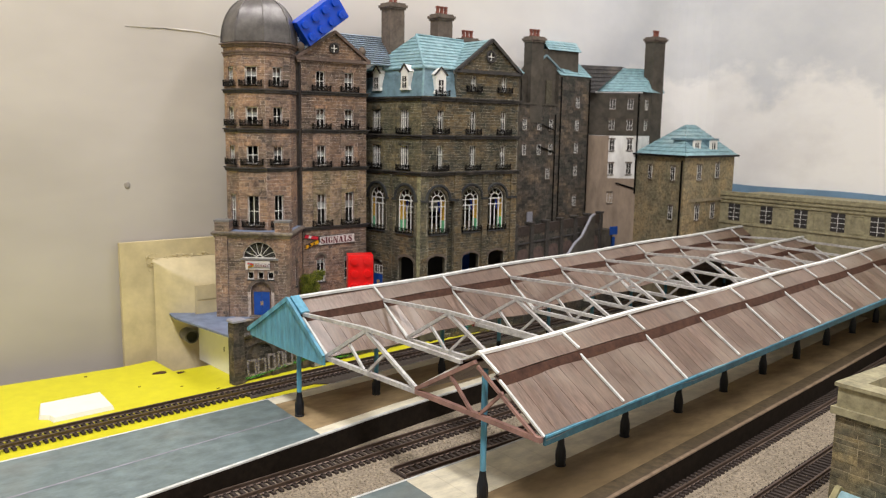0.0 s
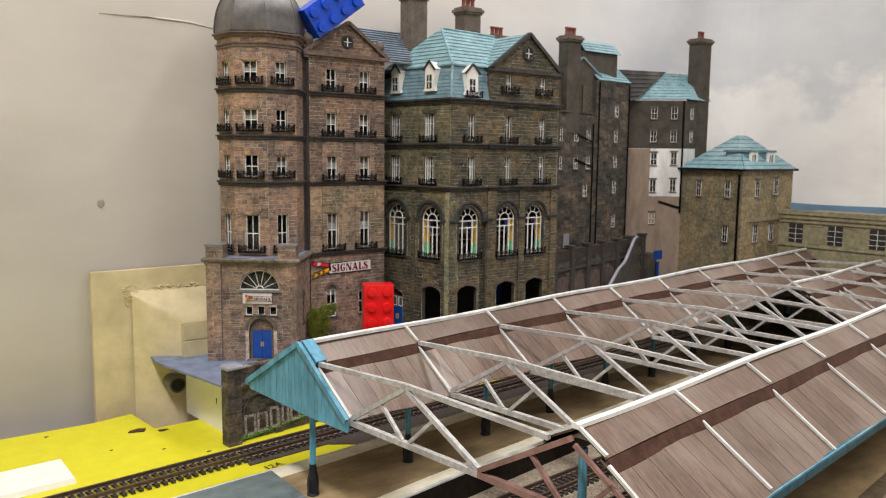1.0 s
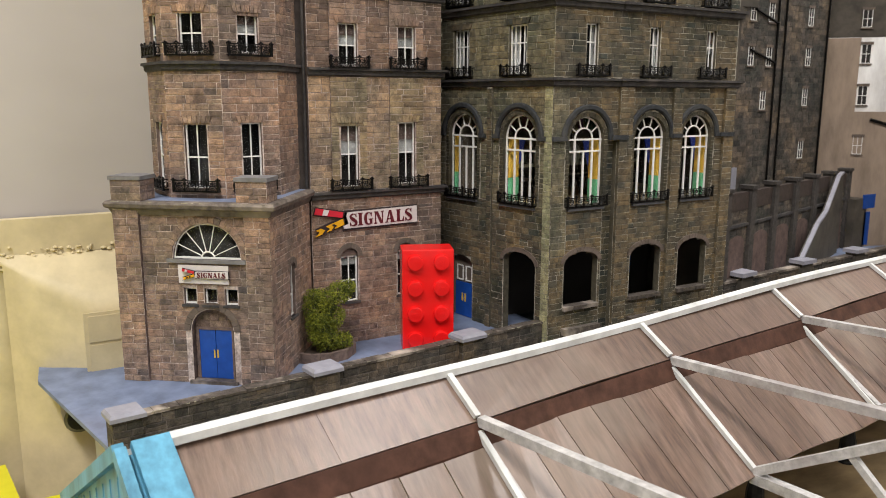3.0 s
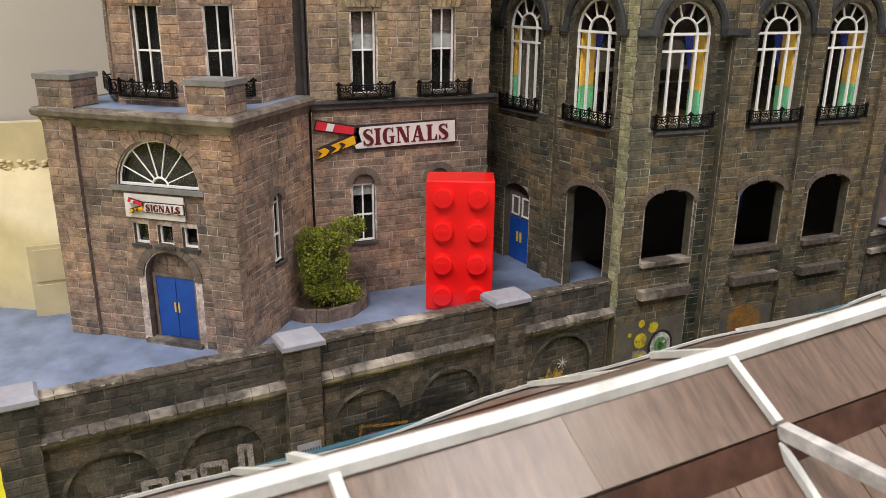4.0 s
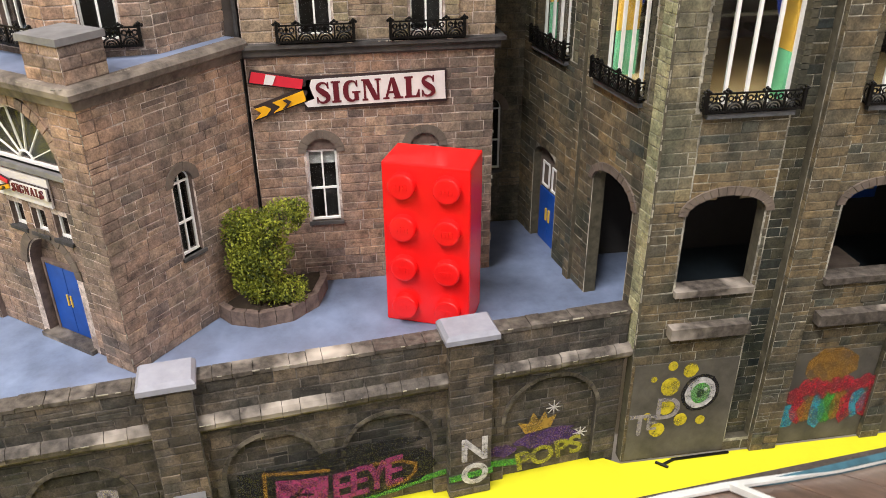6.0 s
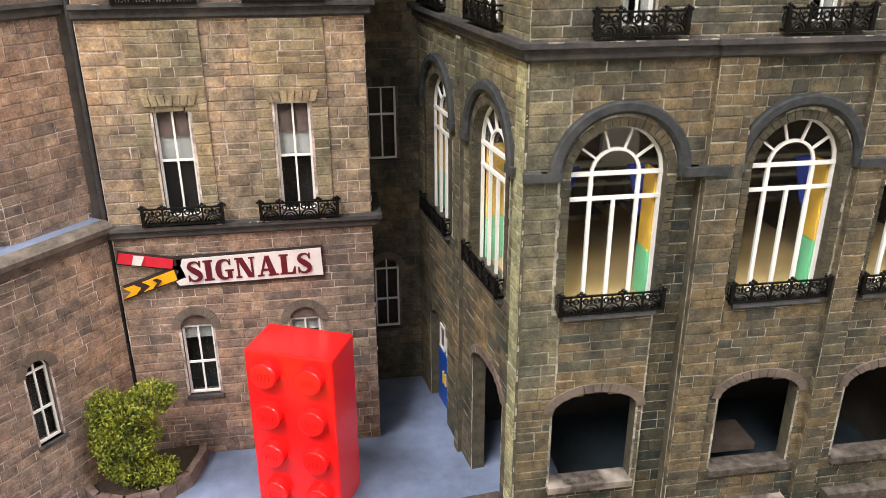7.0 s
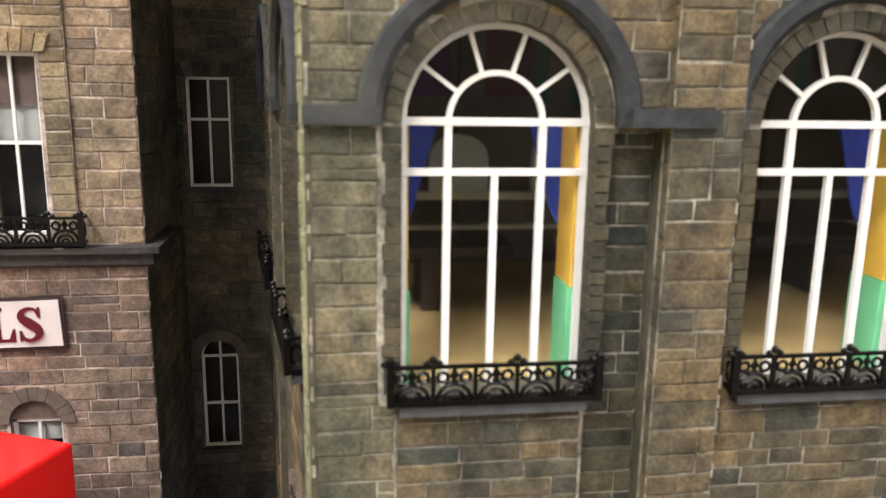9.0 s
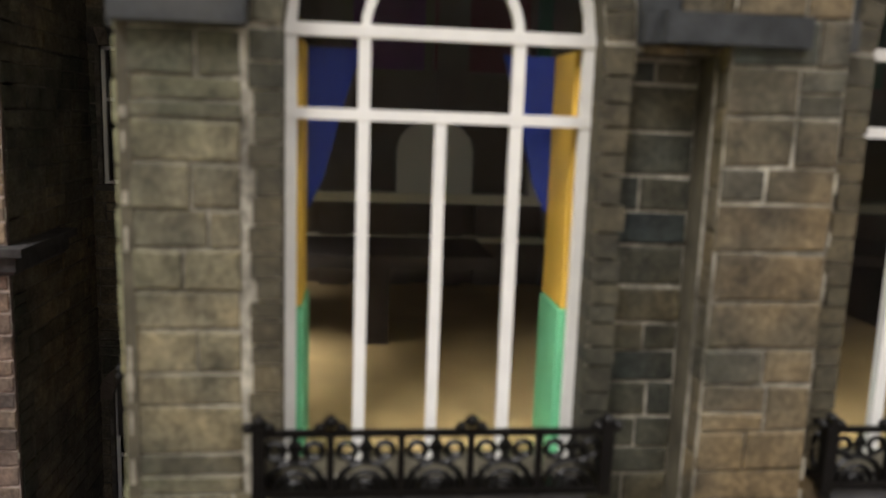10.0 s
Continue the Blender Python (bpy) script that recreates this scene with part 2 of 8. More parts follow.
M["rail_bed"] = paint("dark_track_bed", (0.075, 0.060, 0.048), 0.9, 0.4, 700, 0.3)
M["sleeper"] = paint("brown_sleeper", (0.050, 0.036, 0.029), 0.75, 0.35, 400, 0.1)
M["rail"] = paint("rusty_rail", (0.16, 0.115, 0.09), 0.45, 0.3, 300, 0.04, metal=0.5)
M["plat_grey"] = paint("platform_blue_grey", (0.165, 0.215, 0.22), 0.36, 0.34, 200, 0.1, dirt=(0.25, 0.245, 0.215), spec=0.5, stretch=(1, 0.6, 1))
M["plat_tan"] = paint("platform_tan", (0.37, 0.270, 0.145), 0.5, 0.45, 130, 0.08, dirt=(0.215, 0.150, 0.080), stretch=(1, 0.4, 1))
M["plat_cream"] = paint("cream_edge_slabs", (0.86, 0.80, 0.62), 0.5, 0.25, 150, 0.06, dirt=(0.62, 0.55, 0.38), stretch=(1, 0.4, 1))
M["plat_side"] = paint("platform_dark_side", (0.018, 0.013, 0.009), 0.85, 0.4, 300, 0.1, spec=0.1)
M["white_edge"] = paint("white_edge_line", (0.66, 0.67, 0.64), 0.55, 0.3, 120, 0.03)
M["tan_stone"] = paint("tan_stone_wall", (0.34, 0.285, 0.185), 0.75, 0.35, 200, 0.15, dirt=(0.235, 0.195, 0.13))
M["far_stone"] = paint("far_sooty_wall", (0.078, 0.067, 0.052), 0.8, 0.45, 120, 0.15, dirt=(0.085, 0.082, 0.066))
M["white_wash"] = paint("whitewashed_wall", (0.86, 0.84, 0.80), 0.7, 0.3, 90, 0.1, dirt=(0.46, 0.36, 0.28), stretch=(1, 1, 0.3))
M["yellow_stone"] = paint("pale_yellow_stone", (0.315, 0.285, 0.175), 0.7, 0.4, 260, 0.15, dirt=(0.20, 0.185, 0.12))
M["curtain_white"] = paint("white_net_curtain", (0.36, 0.36, 0.35), 0.8, 0.2, 500, 0.05, stretch=(1, 1, 0.1))
M["curtain_blue"] = paint("dark_blue_curtain", (0.020, 0.045, 0.34), 0.8, 0.3, 300, 0.05)
M["curtain_yellow"] = paint("yellow_curtain", (0.70, 0.42, 0.055), 0.7, 0.2, 300, 0.05)
M["curtain_green"] = paint("green_curtain", (0.16, 0.52, 0.27), 0.7, 0.2, 300, 0.05)
M["room_dark"] = paint("dim_room_wall", (0.12, 0.095, 0.07), 0.85, 0.4, 60, 0.0)
M["room_floor"] = paint("pale_wood_floor", (0.52, 0.37, 0.17), 0.55, 0.3, 100, 0.0)
# near-black paint standing in for the darkness inside rooms
M["room_black"] = paint("black_room_shade", (0.035, 0.032, 0.03), 0.9, 0.3, 60, 0.0)
M["sign_white"] = paint("worn_white_sign", (0.70, 0.66, 0.64), 0.5, 0.12, 250, 0.02)
M["sign_red"] = paint("maroon_letters", (0.105, 0.006, 0.014), 0.5, 0.1, 300, 0.0)
M["sign_dark"] = paint("dark_sign_edge", (0.035, 0.022, 0.022), 0.5, 0.2, 300, 0.0)
M["signal_red"] = paint("signal_arm_red", (0.62, 0.02, 0.04), 0.45, 0.1, 300, 0.0)
M["signal_yellow"] = paint("signal_arm_yellow", (0.80, 0.40, 0.01), 0.45, 0.1, 300, 0.0)
M["soil"] = paint("dark_soil", (0.05, 0.035, 0.022), 0.9, 0.4, 600, 0.3)


def spray_paint(name, colour, cover=0.8):
    """Thin sprayed paint: the wall shows through where the cover is patchy."""
    m, n, l, b = nodes_of(name)
    p = geo_pos(n)
    fine = noise_node(n, l, 330, 6, 0.75, p)
    r = ramp(n, [(0.36, (0.12, 0.12, 0.12)), (0.6, (cover, cover, cover))])
    l.new(fine.outputs["Fac"], r.inputs["Fac"])
    l.new(r.outputs["Color"], b.inputs["Alpha"])
    b.inputs["Base Color"].default_value, b.inputs["Roughness"].default_value = (*colour, 1), 0.7
    return m


for key, colour, cover in (("grey", (0.40, 0.36, 0.35), 0.72), ("white", (0.66, 0.63, 0.62), 0.85), ("green", (0.08, 0.36, 0.05), 0.7), ("magenta", (0.30, 0.04, 0.14), 0.8), ("yellow", (0.66, 0.54, 0.03), 0.85),
                           ("olive", (0.40, 0.38, 0.04), 0.7), ("gold", (0.46, 0.28, 0.05), 0.75), ("purple", (0.10, 0.04, 0.18), 0.7), ("orange", (0.34, 0.17, 0.03), 0.6), ("red", (0.42, 0.03, 0.045), 0.75), ("cyan", (0.05, 0.33, 0.42), 0.75), ("black", (0.015, 0.015, 0.015), 0.8)):
    M["spray_" + key] = spray_paint(key + "_spray_paint", colour, cover)
M["room_ceiling"] = paint("off_white_ceiling", (0.72, 0.71, 0.68), 0.9, 0.08, 6, 0.0)
M["room_wall"] = paint("painted_room_wall", (0.55, 0.53, 0.50), 0.9, 0.1, 6, 0.0)
M["board_edge"] = paint("raw_board_edge", (0.35, 0.27, 0.17), 0.8, 0.3, 60, 0.05)


def leaf_material():
    m, n, l, b = nodes_of("green_foliage")
    clump = noise_node(n, l, 330, 4, 0.7, geo_pos(n))
    add = n.new("ShaderNodeMath")
    add.operation = "MULTIPLY_ADD"
    add.inputs[1].default_value = 0.30
    l.new(n.new("ShaderNodeNewGeometry").outputs["Random Per Island"], add.inputs[0])
    l.new(clump.outputs["Fac"], add.inputs[2])
    r = ramp(n, [(0.42, (0.024, 0.036, 0.003)), (0.60, (0.110, 0.135, 0.008)), (0.82, (0.30, 0.32, 0.024))])
    l.new(add.outputs[0], r.inputs["Fac"])
    l.new(r.outputs["Color"], b.inputs["Base Color"])
    b.inputs["Roughness"].default_value = 0.75
    return m


def glass_material():
    m, n, l, b = nodes_of("window_glass")
    b.inputs["Base Color"].default_value = (0.88, 0.90, 0.88, 1)
    b.inputs["Roughness"].default_value, b.inputs["IOR"].default_value = 0.10, 1.16
    b.inputs["Transmission Weight"].default_value = 1.0
    return m


def plank_material():
    """Stained board roofing: grain runs down the slope, broad worn and pale patches."""
    m, n, l, b = nodes_of("stained_roof_boards")
    p = geo_pos(n)
    tone = n.new("ShaderNodeObjectInfo").outputs["Random"]
    r = ramp(n, [(0.0, (0.128, 0.084, 0.062)), (0.5, (0.162, 0.108, 0.081)), (1.0, (0.190, 0.130, 0.100))])
    l.new(tone, r.inputs["Fac"])
    grain = noise_node(n, l, 900, 5, 0.7, p, (0.15, 1.0, 0.15))
    g = ramp(n, [(0.3, (0.55, 0.54, 0.53)), (0.7, (1.4, 1.38, 1.36))])
    l.new(grain.outputs["Fac"], g.inputs["Fac"])
    c = mix_col(n, l, 1.0, r.outputs["Color"], g.outputs["Color"], "MULTIPLY")
    broad = noise_node(n, l, 26, 4, 0.6, p)
    w = ramp(n, [(0.46, (0, 0, 0)), (0.70, (0.7, 0.7, 0.7))])
    l.new(broad.outputs["Fac"], w.inputs["Fac"])
    l.new(mix_col(n, l, w.outputs["Color"], c, (0.285, 0.235, 0.185)), b.inputs["Base Color"])
    b.inputs["Roughness"].default_value, b.inputs["Specular IOR Level"].default_value = 0.28, 0.5
    bump_to(n, l, b, grain.outputs["Fac"], 0.06, 0.5)
    return m


def backdrop_material():
    """Painted backscene: beige-grey haze that clears to pale blue with white clouds further along."""
    m, n, l, b = nodes_of("painted_sky_backdrop")
    p = geo_pos(n)
    sep = n.new("ShaderNodeSeparateXYZ")
    l.new(p, sep.inputs[0])
    along = n.new("ShaderNodeMapRange")
    along.inputs["From Min"].default_value, along.inputs["From Max"].default_value = 0.40, 0.66
    l.new(sep.outputs["Y"], along.inputs["Value"])
    cloud = noise_node(n, l, 13.0, 9, 0.60, p, (1.0, 1.0, 1.3))
    shade = noise_node(n, l, 7.0, 6, 0.6, p, (1.0, 1.0, 1.6))
    wisps = noise_node(n, l, 2.6, 5, 0.6, p, (1.0, 1.0, 2.2))
    haze = ramp(n, [(0.32, (0.66, 0.615, 0.565)), (0.66, (0.93, 0.875, 0.81))])
    l.new(wisps.outputs["Fac"], haze.inputs["Fac"])
    # brightness falling off towards the foot is painted into the haze, not lit
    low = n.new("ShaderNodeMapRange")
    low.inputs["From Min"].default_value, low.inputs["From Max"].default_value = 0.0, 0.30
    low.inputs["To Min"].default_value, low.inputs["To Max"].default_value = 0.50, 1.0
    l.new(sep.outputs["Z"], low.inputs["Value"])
    dimmed = mix_col(n, l, 1.0, haze.outputs["Color"], low.outputs["Result"], "MULTIPLY")
    # heaped white cloud with a ragged top about 0.2 m up, blue-grey sky over it
    top = n.new("ShaderNodeMath")
    top.operation = "MULTIPLY_ADD"
    top.inputs[1].default_value, top.inputs[2].default_value = 0.16, 0.118
    l.new(cloud.outputs["Fac"], top.inputs[0])
    under = n.new("ShaderNodeMath")
    under.operation = "SUBTRACT"
    l.new(top.outputs[0], under.inputs[0])
    l.new(sep.outputs["Z"], under.inputs[1])
    edge = n.new("ShaderNodeMapRange")
    edge.inputs["From Min"].default_value, edge.inputs["From Max"].default_value = -0.004, 0.016
    l.new(under.outputs[0], edge.inputs["Value"])
    heap = ramp(n, [(0.34, (0.82, 0.80, 0.79)), (0.56, (0.99, 0.98, 0.96))])
    l.new(shade.outputs["Fac"], heap.inputs["Fac"])
    clear = ramp(n, [(0.35, (0.66, 0.68, 0.72)), (0.65, (0.82, 0.83, 0.84))])
    l.new(shade.outputs["Fac"], clear.inputs["Fac"])
    sky_col = mix_col(n, l, edge.outputs["Result"], clear.outputs["Color"], heap.outputs["Color"])
    l.new(mix_col(n, l, along.outputs["Result"], dimmed, sky_col), b.inputs["Base Color"])
    b.inputs["Roughness"].default_value, b.inputs["Specular IOR Level"].default_value = 0.6, 0.3
    crease = noise_node(n, l, 14, 3, 0.6, p)
    bump_to(n, l, b, crease.outputs["Fac"], 3.0, 0.12)
    return m


# bluish floor darkened: the arcade's shade is put into its colour
M["arcade_floor"] = paint("shade_dark_floor", (0.035, 0.050, 0.062), 0.6, 0.3, 200, 0.0)
M["leaf"], M["glass"], M["plank"], M["sky"] = leaf_material(), glass_material(), plank_material(), backdrop_material()
M["hills"] = paint("painted_blue_hills", (0.20, 0.33, 0.47), 0.7, 0.2, 20, 0.0, dirt=(0.34, 0.46, 0.55))

# ---- building helpers (all sizes below are millimetres) ----
from mathutils.geometry import tessellate_polygon

WORLD_OF = {}


class Geo:
    """Collects vertices and faces of one mesh, in millimetres."""

    def __init__(self):
        self.v, self.f = [], []

    def add(self, verts, faces):
        k = len(self.v)
        self.v += [tuple(p) for p in verts]
        self.f += [tuple(i + k for i in f) for f in faces]
        return self

    def box(self, x0, x1, y0, y1, z0, z1, m=None):
        c = [(x, y, z) for z in (z0, z1) for x, y in ((x0, y0), (x1, y0), (x1, y1), (x0, y1))]
        if m is not None:
            c = [m @ Vector(p) for p in c]
        return self.add(c, [(3, 2, 1, 0), (4, 5, 6, 7), (0, 1, 5, 4), (1, 2, 6, 5), (2, 3, 7, 6), (3, 0, 4, 7)])

    def prism(self, poly, z0, z1, top=None):
        """An upright prism over a plan outline (anticlockwise); top may be a smaller outline."""
        n = len(poly)
        t = top or poly
        v = [(x, y, z0) for x, y in poly] + [(x, y, z1) for x, y in t]
        return self.add(v, [tuple(range(n - 1, -1, -1)), tuple(range(n, 2 * n))] + [(i, (i + 1) % n, n + (i + 1) % n, n + i) for i in range(n)])

    def bar(self, a, b, w, h=None, up=(0, 0, 1)):
        """A straight bar of rectangular section from a to b."""
        a, b = Vector(a), Vector(b)
        d = (b - a).normalized()
        s = d.cross(Vector(up))
        s = s.normalized() if s.length > 1e-6 else Vector((1, 0, 0))
        t = s.cross(d).normalized()
        h = h or w
        q = [s * (i * w / 2) + t * (j * h / 2) for i, j in ((-1, -1), (1, -1), (1, 1), (-1, 1))]
        return self.add([a + o for o in q] + [b + o for o in q], [(3, 2, 1, 0), (4, 5, 6, 7), (0, 1, 5, 4), (1, 2, 6, 5), (2, 3, 7, 6), (3, 0, 4, 7)])

    def tube(self, pts, r, n=6, closed=False):
        pts = [Vector(p) for p in pts]
        k, rings = len(pts), []
        for i, p in enumerate(pts):
            d = (pts[(i + 1) % k] - pts[i - 1]) if closed else (pts[min(i + 1, k - 1)] - pts[max(i - 1, 0)])
            d.normalize()
            s = d.cross(Vector((0, 1, 0.013)))
            s = s.normalized() if s.length > 1e-5 else Vector((1, 0, 0))
            t = s.cross(d).normalized()
            rings.append([p + (s * math.cos(a) + t * math.sin(a)) * (r[i] if isinstance(r, (list, tuple)) else r) for a in (2 * math.pi * j / n for j in range(n))])
        f = []
        for i in range(k if closed else k - 1):
            for j in range(n):
                f.append((i * n + j, i * n + (j + 1) % n, ((i + 1) % k) * n + (j + 1) % n, ((i + 1) % k) * n + j))
        if not closed:
            f += [tuple(range(n - 1, -1, -1)), tuple((k - 1) * n + j for j in range(n))]
        return self.add([p for ring in rings for p in ring], f)

    def lathe(self, profile, cx, cy, n=12, turn=0.0):
        """A solid of revolution from (radius, z) pairs."""
        v = [(cx + r * math.cos(turn + 2 * math.pi * j / n), cy + r * math.sin(turn + 2 * math.pi * j / n), z) for r, z in profile for j in range(n)]
        k = len(profile)
        f = [(i * n + j, i * n + (j + 1) % n, (i + 1) * n + (j + 1) % n, (i + 1) * n + j) for i in range(k - 1) for j in range(n)]
        return self.add(v, f + [tuple(range(n - 1, -1, -1)), tuple((k - 1) * n + j for j in range(n))])

    def lift(self, dz):
        self.v = [(x, y, z + dz) for x, y, z in self.v]
        return self

    def mesh(self, name, mat, smooth=False):
        me = bpy.data.meshes.new(name)
        me.from_pydata([(x * MM, y * MM, z * MM) for x, y, z in self.v], [], self.f)
        me.update()
        if smooth:
            me.shade_smooth()
        me.materials.append(mat)
        return me


def thing(name, base, label, category, group="", kind=""):
    """A thing whose parts hang on an Empty at its base (millimetres)."""
    ob = new(name)
    ob.empty_display_size = 0.01
    ob.matrix_world = WORLD_OF[ob] = Matrix.Translation(Vector(base) * MM)
    return tagged(ob, label, category, group, kind)


def put(name, data, m, parent=None, label=""):
    """Link mesh data at the world pose m, under a thing or a part."""
    ob = new(name, data)
    WORLD_OF[ob] = m
    if parent is not None:
        ob.parent = parent
        ob.matrix_basis = WORLD_OF[parent].inverted() @ m
    else:
        ob.matrix_basis = m
    return tagged(ob, label)


def part(name, geo, mat, parent=None, label="", smooth=False):
    return put(name, geo.mesh(name, mat, smooth), Matrix.Identity(4), parent, label)


def solid(name, geo, mat, label, category="", kind="", group="", smooth=False):
    """A thing that is a single mesh."""
    return tagged(part(name, geo, mat, None, "", smooth), label, category, group, kind)


def bare_sides(ob, key, faces):
    """Give some faces of a mesh the plain stone of its cut sides."""
    ob.data.materials.append(M[key])
    for k in faces:
        ob.data.polygons[k].material_index = 1


class Face:
    """A wall plane: s runs along it, d out of it, z up. Windows are made with x along, y into the wall, z up."""

    def __init__(self, a, b):
        self.a = Vector((a[0], a[1]))
        d = Vector((b[0] - a[0], b[1] - a[1]))
        self.length = d.length
        self.u = d.normalized()
        self.n = Vector((self.u.y, -self.u.x))

    def at(self, s, d, z):
        p = self.a + self.u * s + self.n * d
        return Vector((p.x, p.y, z))

    def place(self, s, d, z):
        p = self.at(s, d, z) * MM
        return Matrix(((self.u.x, -self.n.x, 0, p.x), (self.u.y, -self.n.y, 0, p.y), (0, 0, 1, p.z), (0, 0, 0, 1)))

    def box(self, geo, s0, s1, d0, d1, z0, z1):
        c = [self.at(s, d, z) for z in (z0, z1) for s, d in ((s0, d1), (s1, d1), (s1, d0), (s0, d0))]
        return geo.add(c, [(3, 2, 1, 0), (4, 5, 6, 7), (0, 1, 5, 4), (1, 2, 6, 5), (2, 3, 7, 6), (3, 0, 4, 7)])


def hole_outline(h):
    """An opening (kind, centre, width, z0, z1): z1 is the spring of a round or low arch, the top of a square one."""
    kind, c, w, z0, z1 = h
    if kind == "square":
        return [(c - w / 2, z0), (c + w / 2, z0), (c + w / 2, z1), (c - w / 2, z1)]
    rise = w / 2 if kind == "round" else w * 0.24
    arc = [(c + w / 2 * math.cos(a), z1 + rise * math.sin(a)) for a in (math.pi * i / 12 for i in range(13))]
    return [(c - w / 2, z0), (c + w / 2, z0)] + arc


def half_width(h, z):
    kind, c, w, z0, z1 = h
    if z < z0 - 0.2:
        return 0.0
    if z <= z1:
        return w / 2
    if kind == "square":
        return 0.0
    rise = w / 2 if kind == "round" else w * 0.24
    k = (z - z1) / rise
    return w / 2 * math.sqrt(max(0.0, 1 - k * k)) if k < 1.12 else 0.0


def wall(name, face, z0, z1, holes, mat, parent, thick=3.0, s0=0.0, s1=None, outline=None, d=0.0, label=""):
    """A wall slab with openings right through it."""
    s1 = face.length if s1 is None else s1
    loops = [outline or [(s0, z0), (s1, z0), (s1, z1), (s0, z1)]] + [hole_outline(h)[::-1] for h in holes]
    tris = tessellate_polygon([[Vector((x, z, 0)) for x, z in lp] for lp in loops])
    flat = [p for lp in loops for p in lp]
    k = len(flat)
    g = Geo()
    f = []
    for a, b, c in tris:
        (ax, az), (bx, bz), (cx, cz) = flat[a], flat[b], flat[c]
        if (bx - ax) * (cz - az) - (bz - az) * (cx - ax) < 0:
            b, c = c, b
        f += [(a, b, c), (k + a, k + c, k + b)]
    i = 0
    for lp in loops:
        n = len(lp)
        for j in range(n):
            p, q = i + j, i + (j + 1) % n
            f.append((p, k + p, k + q, q))
        i += n
    g.add([face.at(s, d, z) for s, z in flat] + [face.at(s, d - thick, z) for s, z in flat], f)
    ob = part(name, g, mat, parent, label)
    jamb = {"mortar_olive": "jamb_olive", "mortar_brown": "jamb_brown", "mortar_soot": "jamb_soot"}.get(mat.name)
    if jamb:
        # the cut sides of openings are bare stone
        ob.data.materials.append(M[jamb])
        for k, poly in enumerate(ob.data.polygons):
            if k >= 2 * len(tris):
                poly.material_index = 1
    return ob


def stone_unit(rng):
    """One worn block, a unit in size: x and z across, y from 0 out to -1; its corners a little out of true."""
    g = Geo()
    o, i = 0.5, 0.475
    sq = ((-1, -1), (1, -1), (1, 1), (-1, 1))
    j = [(rng.uniform(-0.022, 0.012), rng.uniform(-0.05, 0.02)) for _ in sq]
    base = [(a * (o + u), b * (o + v)) for (a, b), (u, v) in zip(sq, j)]
    face = [(a * (i + u), b * (i - 0.03 + v)) for (a, b), (u, v) in zip(sq, j)]
    g.add([(x, 0, z) for x, z in base] + [(x, -0.6, z) for x, z in base] + [(x, -rng.uniform(0.85, 1.1), z) for x, z in face],
          [(0, 1, 5, 4), (1, 2, 6, 5), (2, 3, 7, 6), (3, 0, 4, 7), (4, 5, 9, 8), (5, 6, 10, 9), (6, 7, 11, 10), (7, 4, 8, 11), (8, 9, 10), (8, 10, 11)])
    return g


UNITS = [stone_unit(random.Random(k)) for k in range(7)]
UNIT_MESH = {}


def stones(face, z0, z1, holes, key, parent, rng, s0=0.0, s1=None, d=0.0, course=(1.5, 2.45), width=(2.2, 6.0), proud=(0.07, 0.2), singles=0, near=None, outline=None):
    """Coursed stones over a wall face, cut round its openings. The first ones inside near=(s0, s1, z0, z1) are pieces of their own."""
    s1 = face.length if s1 is None else s1
    rest, made, z = Geo(), 0, z0
    while z < z1 - 0.6:
        h = min(rng.uniform(*course), z1 - z)
        zm = z + h / 2
        lo, hi = s0, s1
        if outline:
            lo, hi = outline(zm)
        spans, x = [], lo
        cuts = sorted((o[1] - half_width(o, zm) - 0.15, o[1] + half_width(o, zm) + 0.15) for o in holes if half_width(o, zm) > 0)
        for a, b in cuts:
            if a > x:
                spans.append((x, min(a, hi)))
            x = max(x, b)
        if x < hi:
            spans.append((x, hi))
        for a, b in spans:
            x = a
            while x < b - 0.25:
                w = rng.uniform(*width)
                if b - x - w < width[0] * 0.55:
                    w = b - x
                gx, gz, u = rng.uniform(0.07, 0.18), rng.uniform(0.08, 0.19), rng.randrange(7)
                bits = [(zm, h)]
                if h > 1.9 and rng.random() < 0.14:
                    k = rng.uniform(0.4, 0.6)
                    bits = [(z + h * k / 2, h * k), (z + h * (1 + k) / 2, h * (1 - k))]
                for zc, hh in bits:
                    c, pr = x + w / 2, rng.uniform(*proud)
                    m = face.place(c, d, zc) @ Matrix.Diagonal((max(w - gx, 0.2), pr, max(hh - gz, 0.2), 1))
                    if singles and made < singles and near and near[0] <= c <= near[1] and near[2] <= zm <= near[3]:
                        if (key, u) not in UNIT_MESH:
                            UNIT_MESH[(key, u)] = UNITS[u].mesh("stone", M[key + "_one"])
                        put("stone", UNIT_MESH[(key, u)], m, parent)
                        made += 1
                    else:
                        rest.add([(m @ (Vector(q) * MM)) * 1000 for q in UNITS[u].v], UNITS[u].f)
                x += w
        z += h
    if rest.v:
        tagged(part("stonework", rest, M[key], parent), kind="stuff")


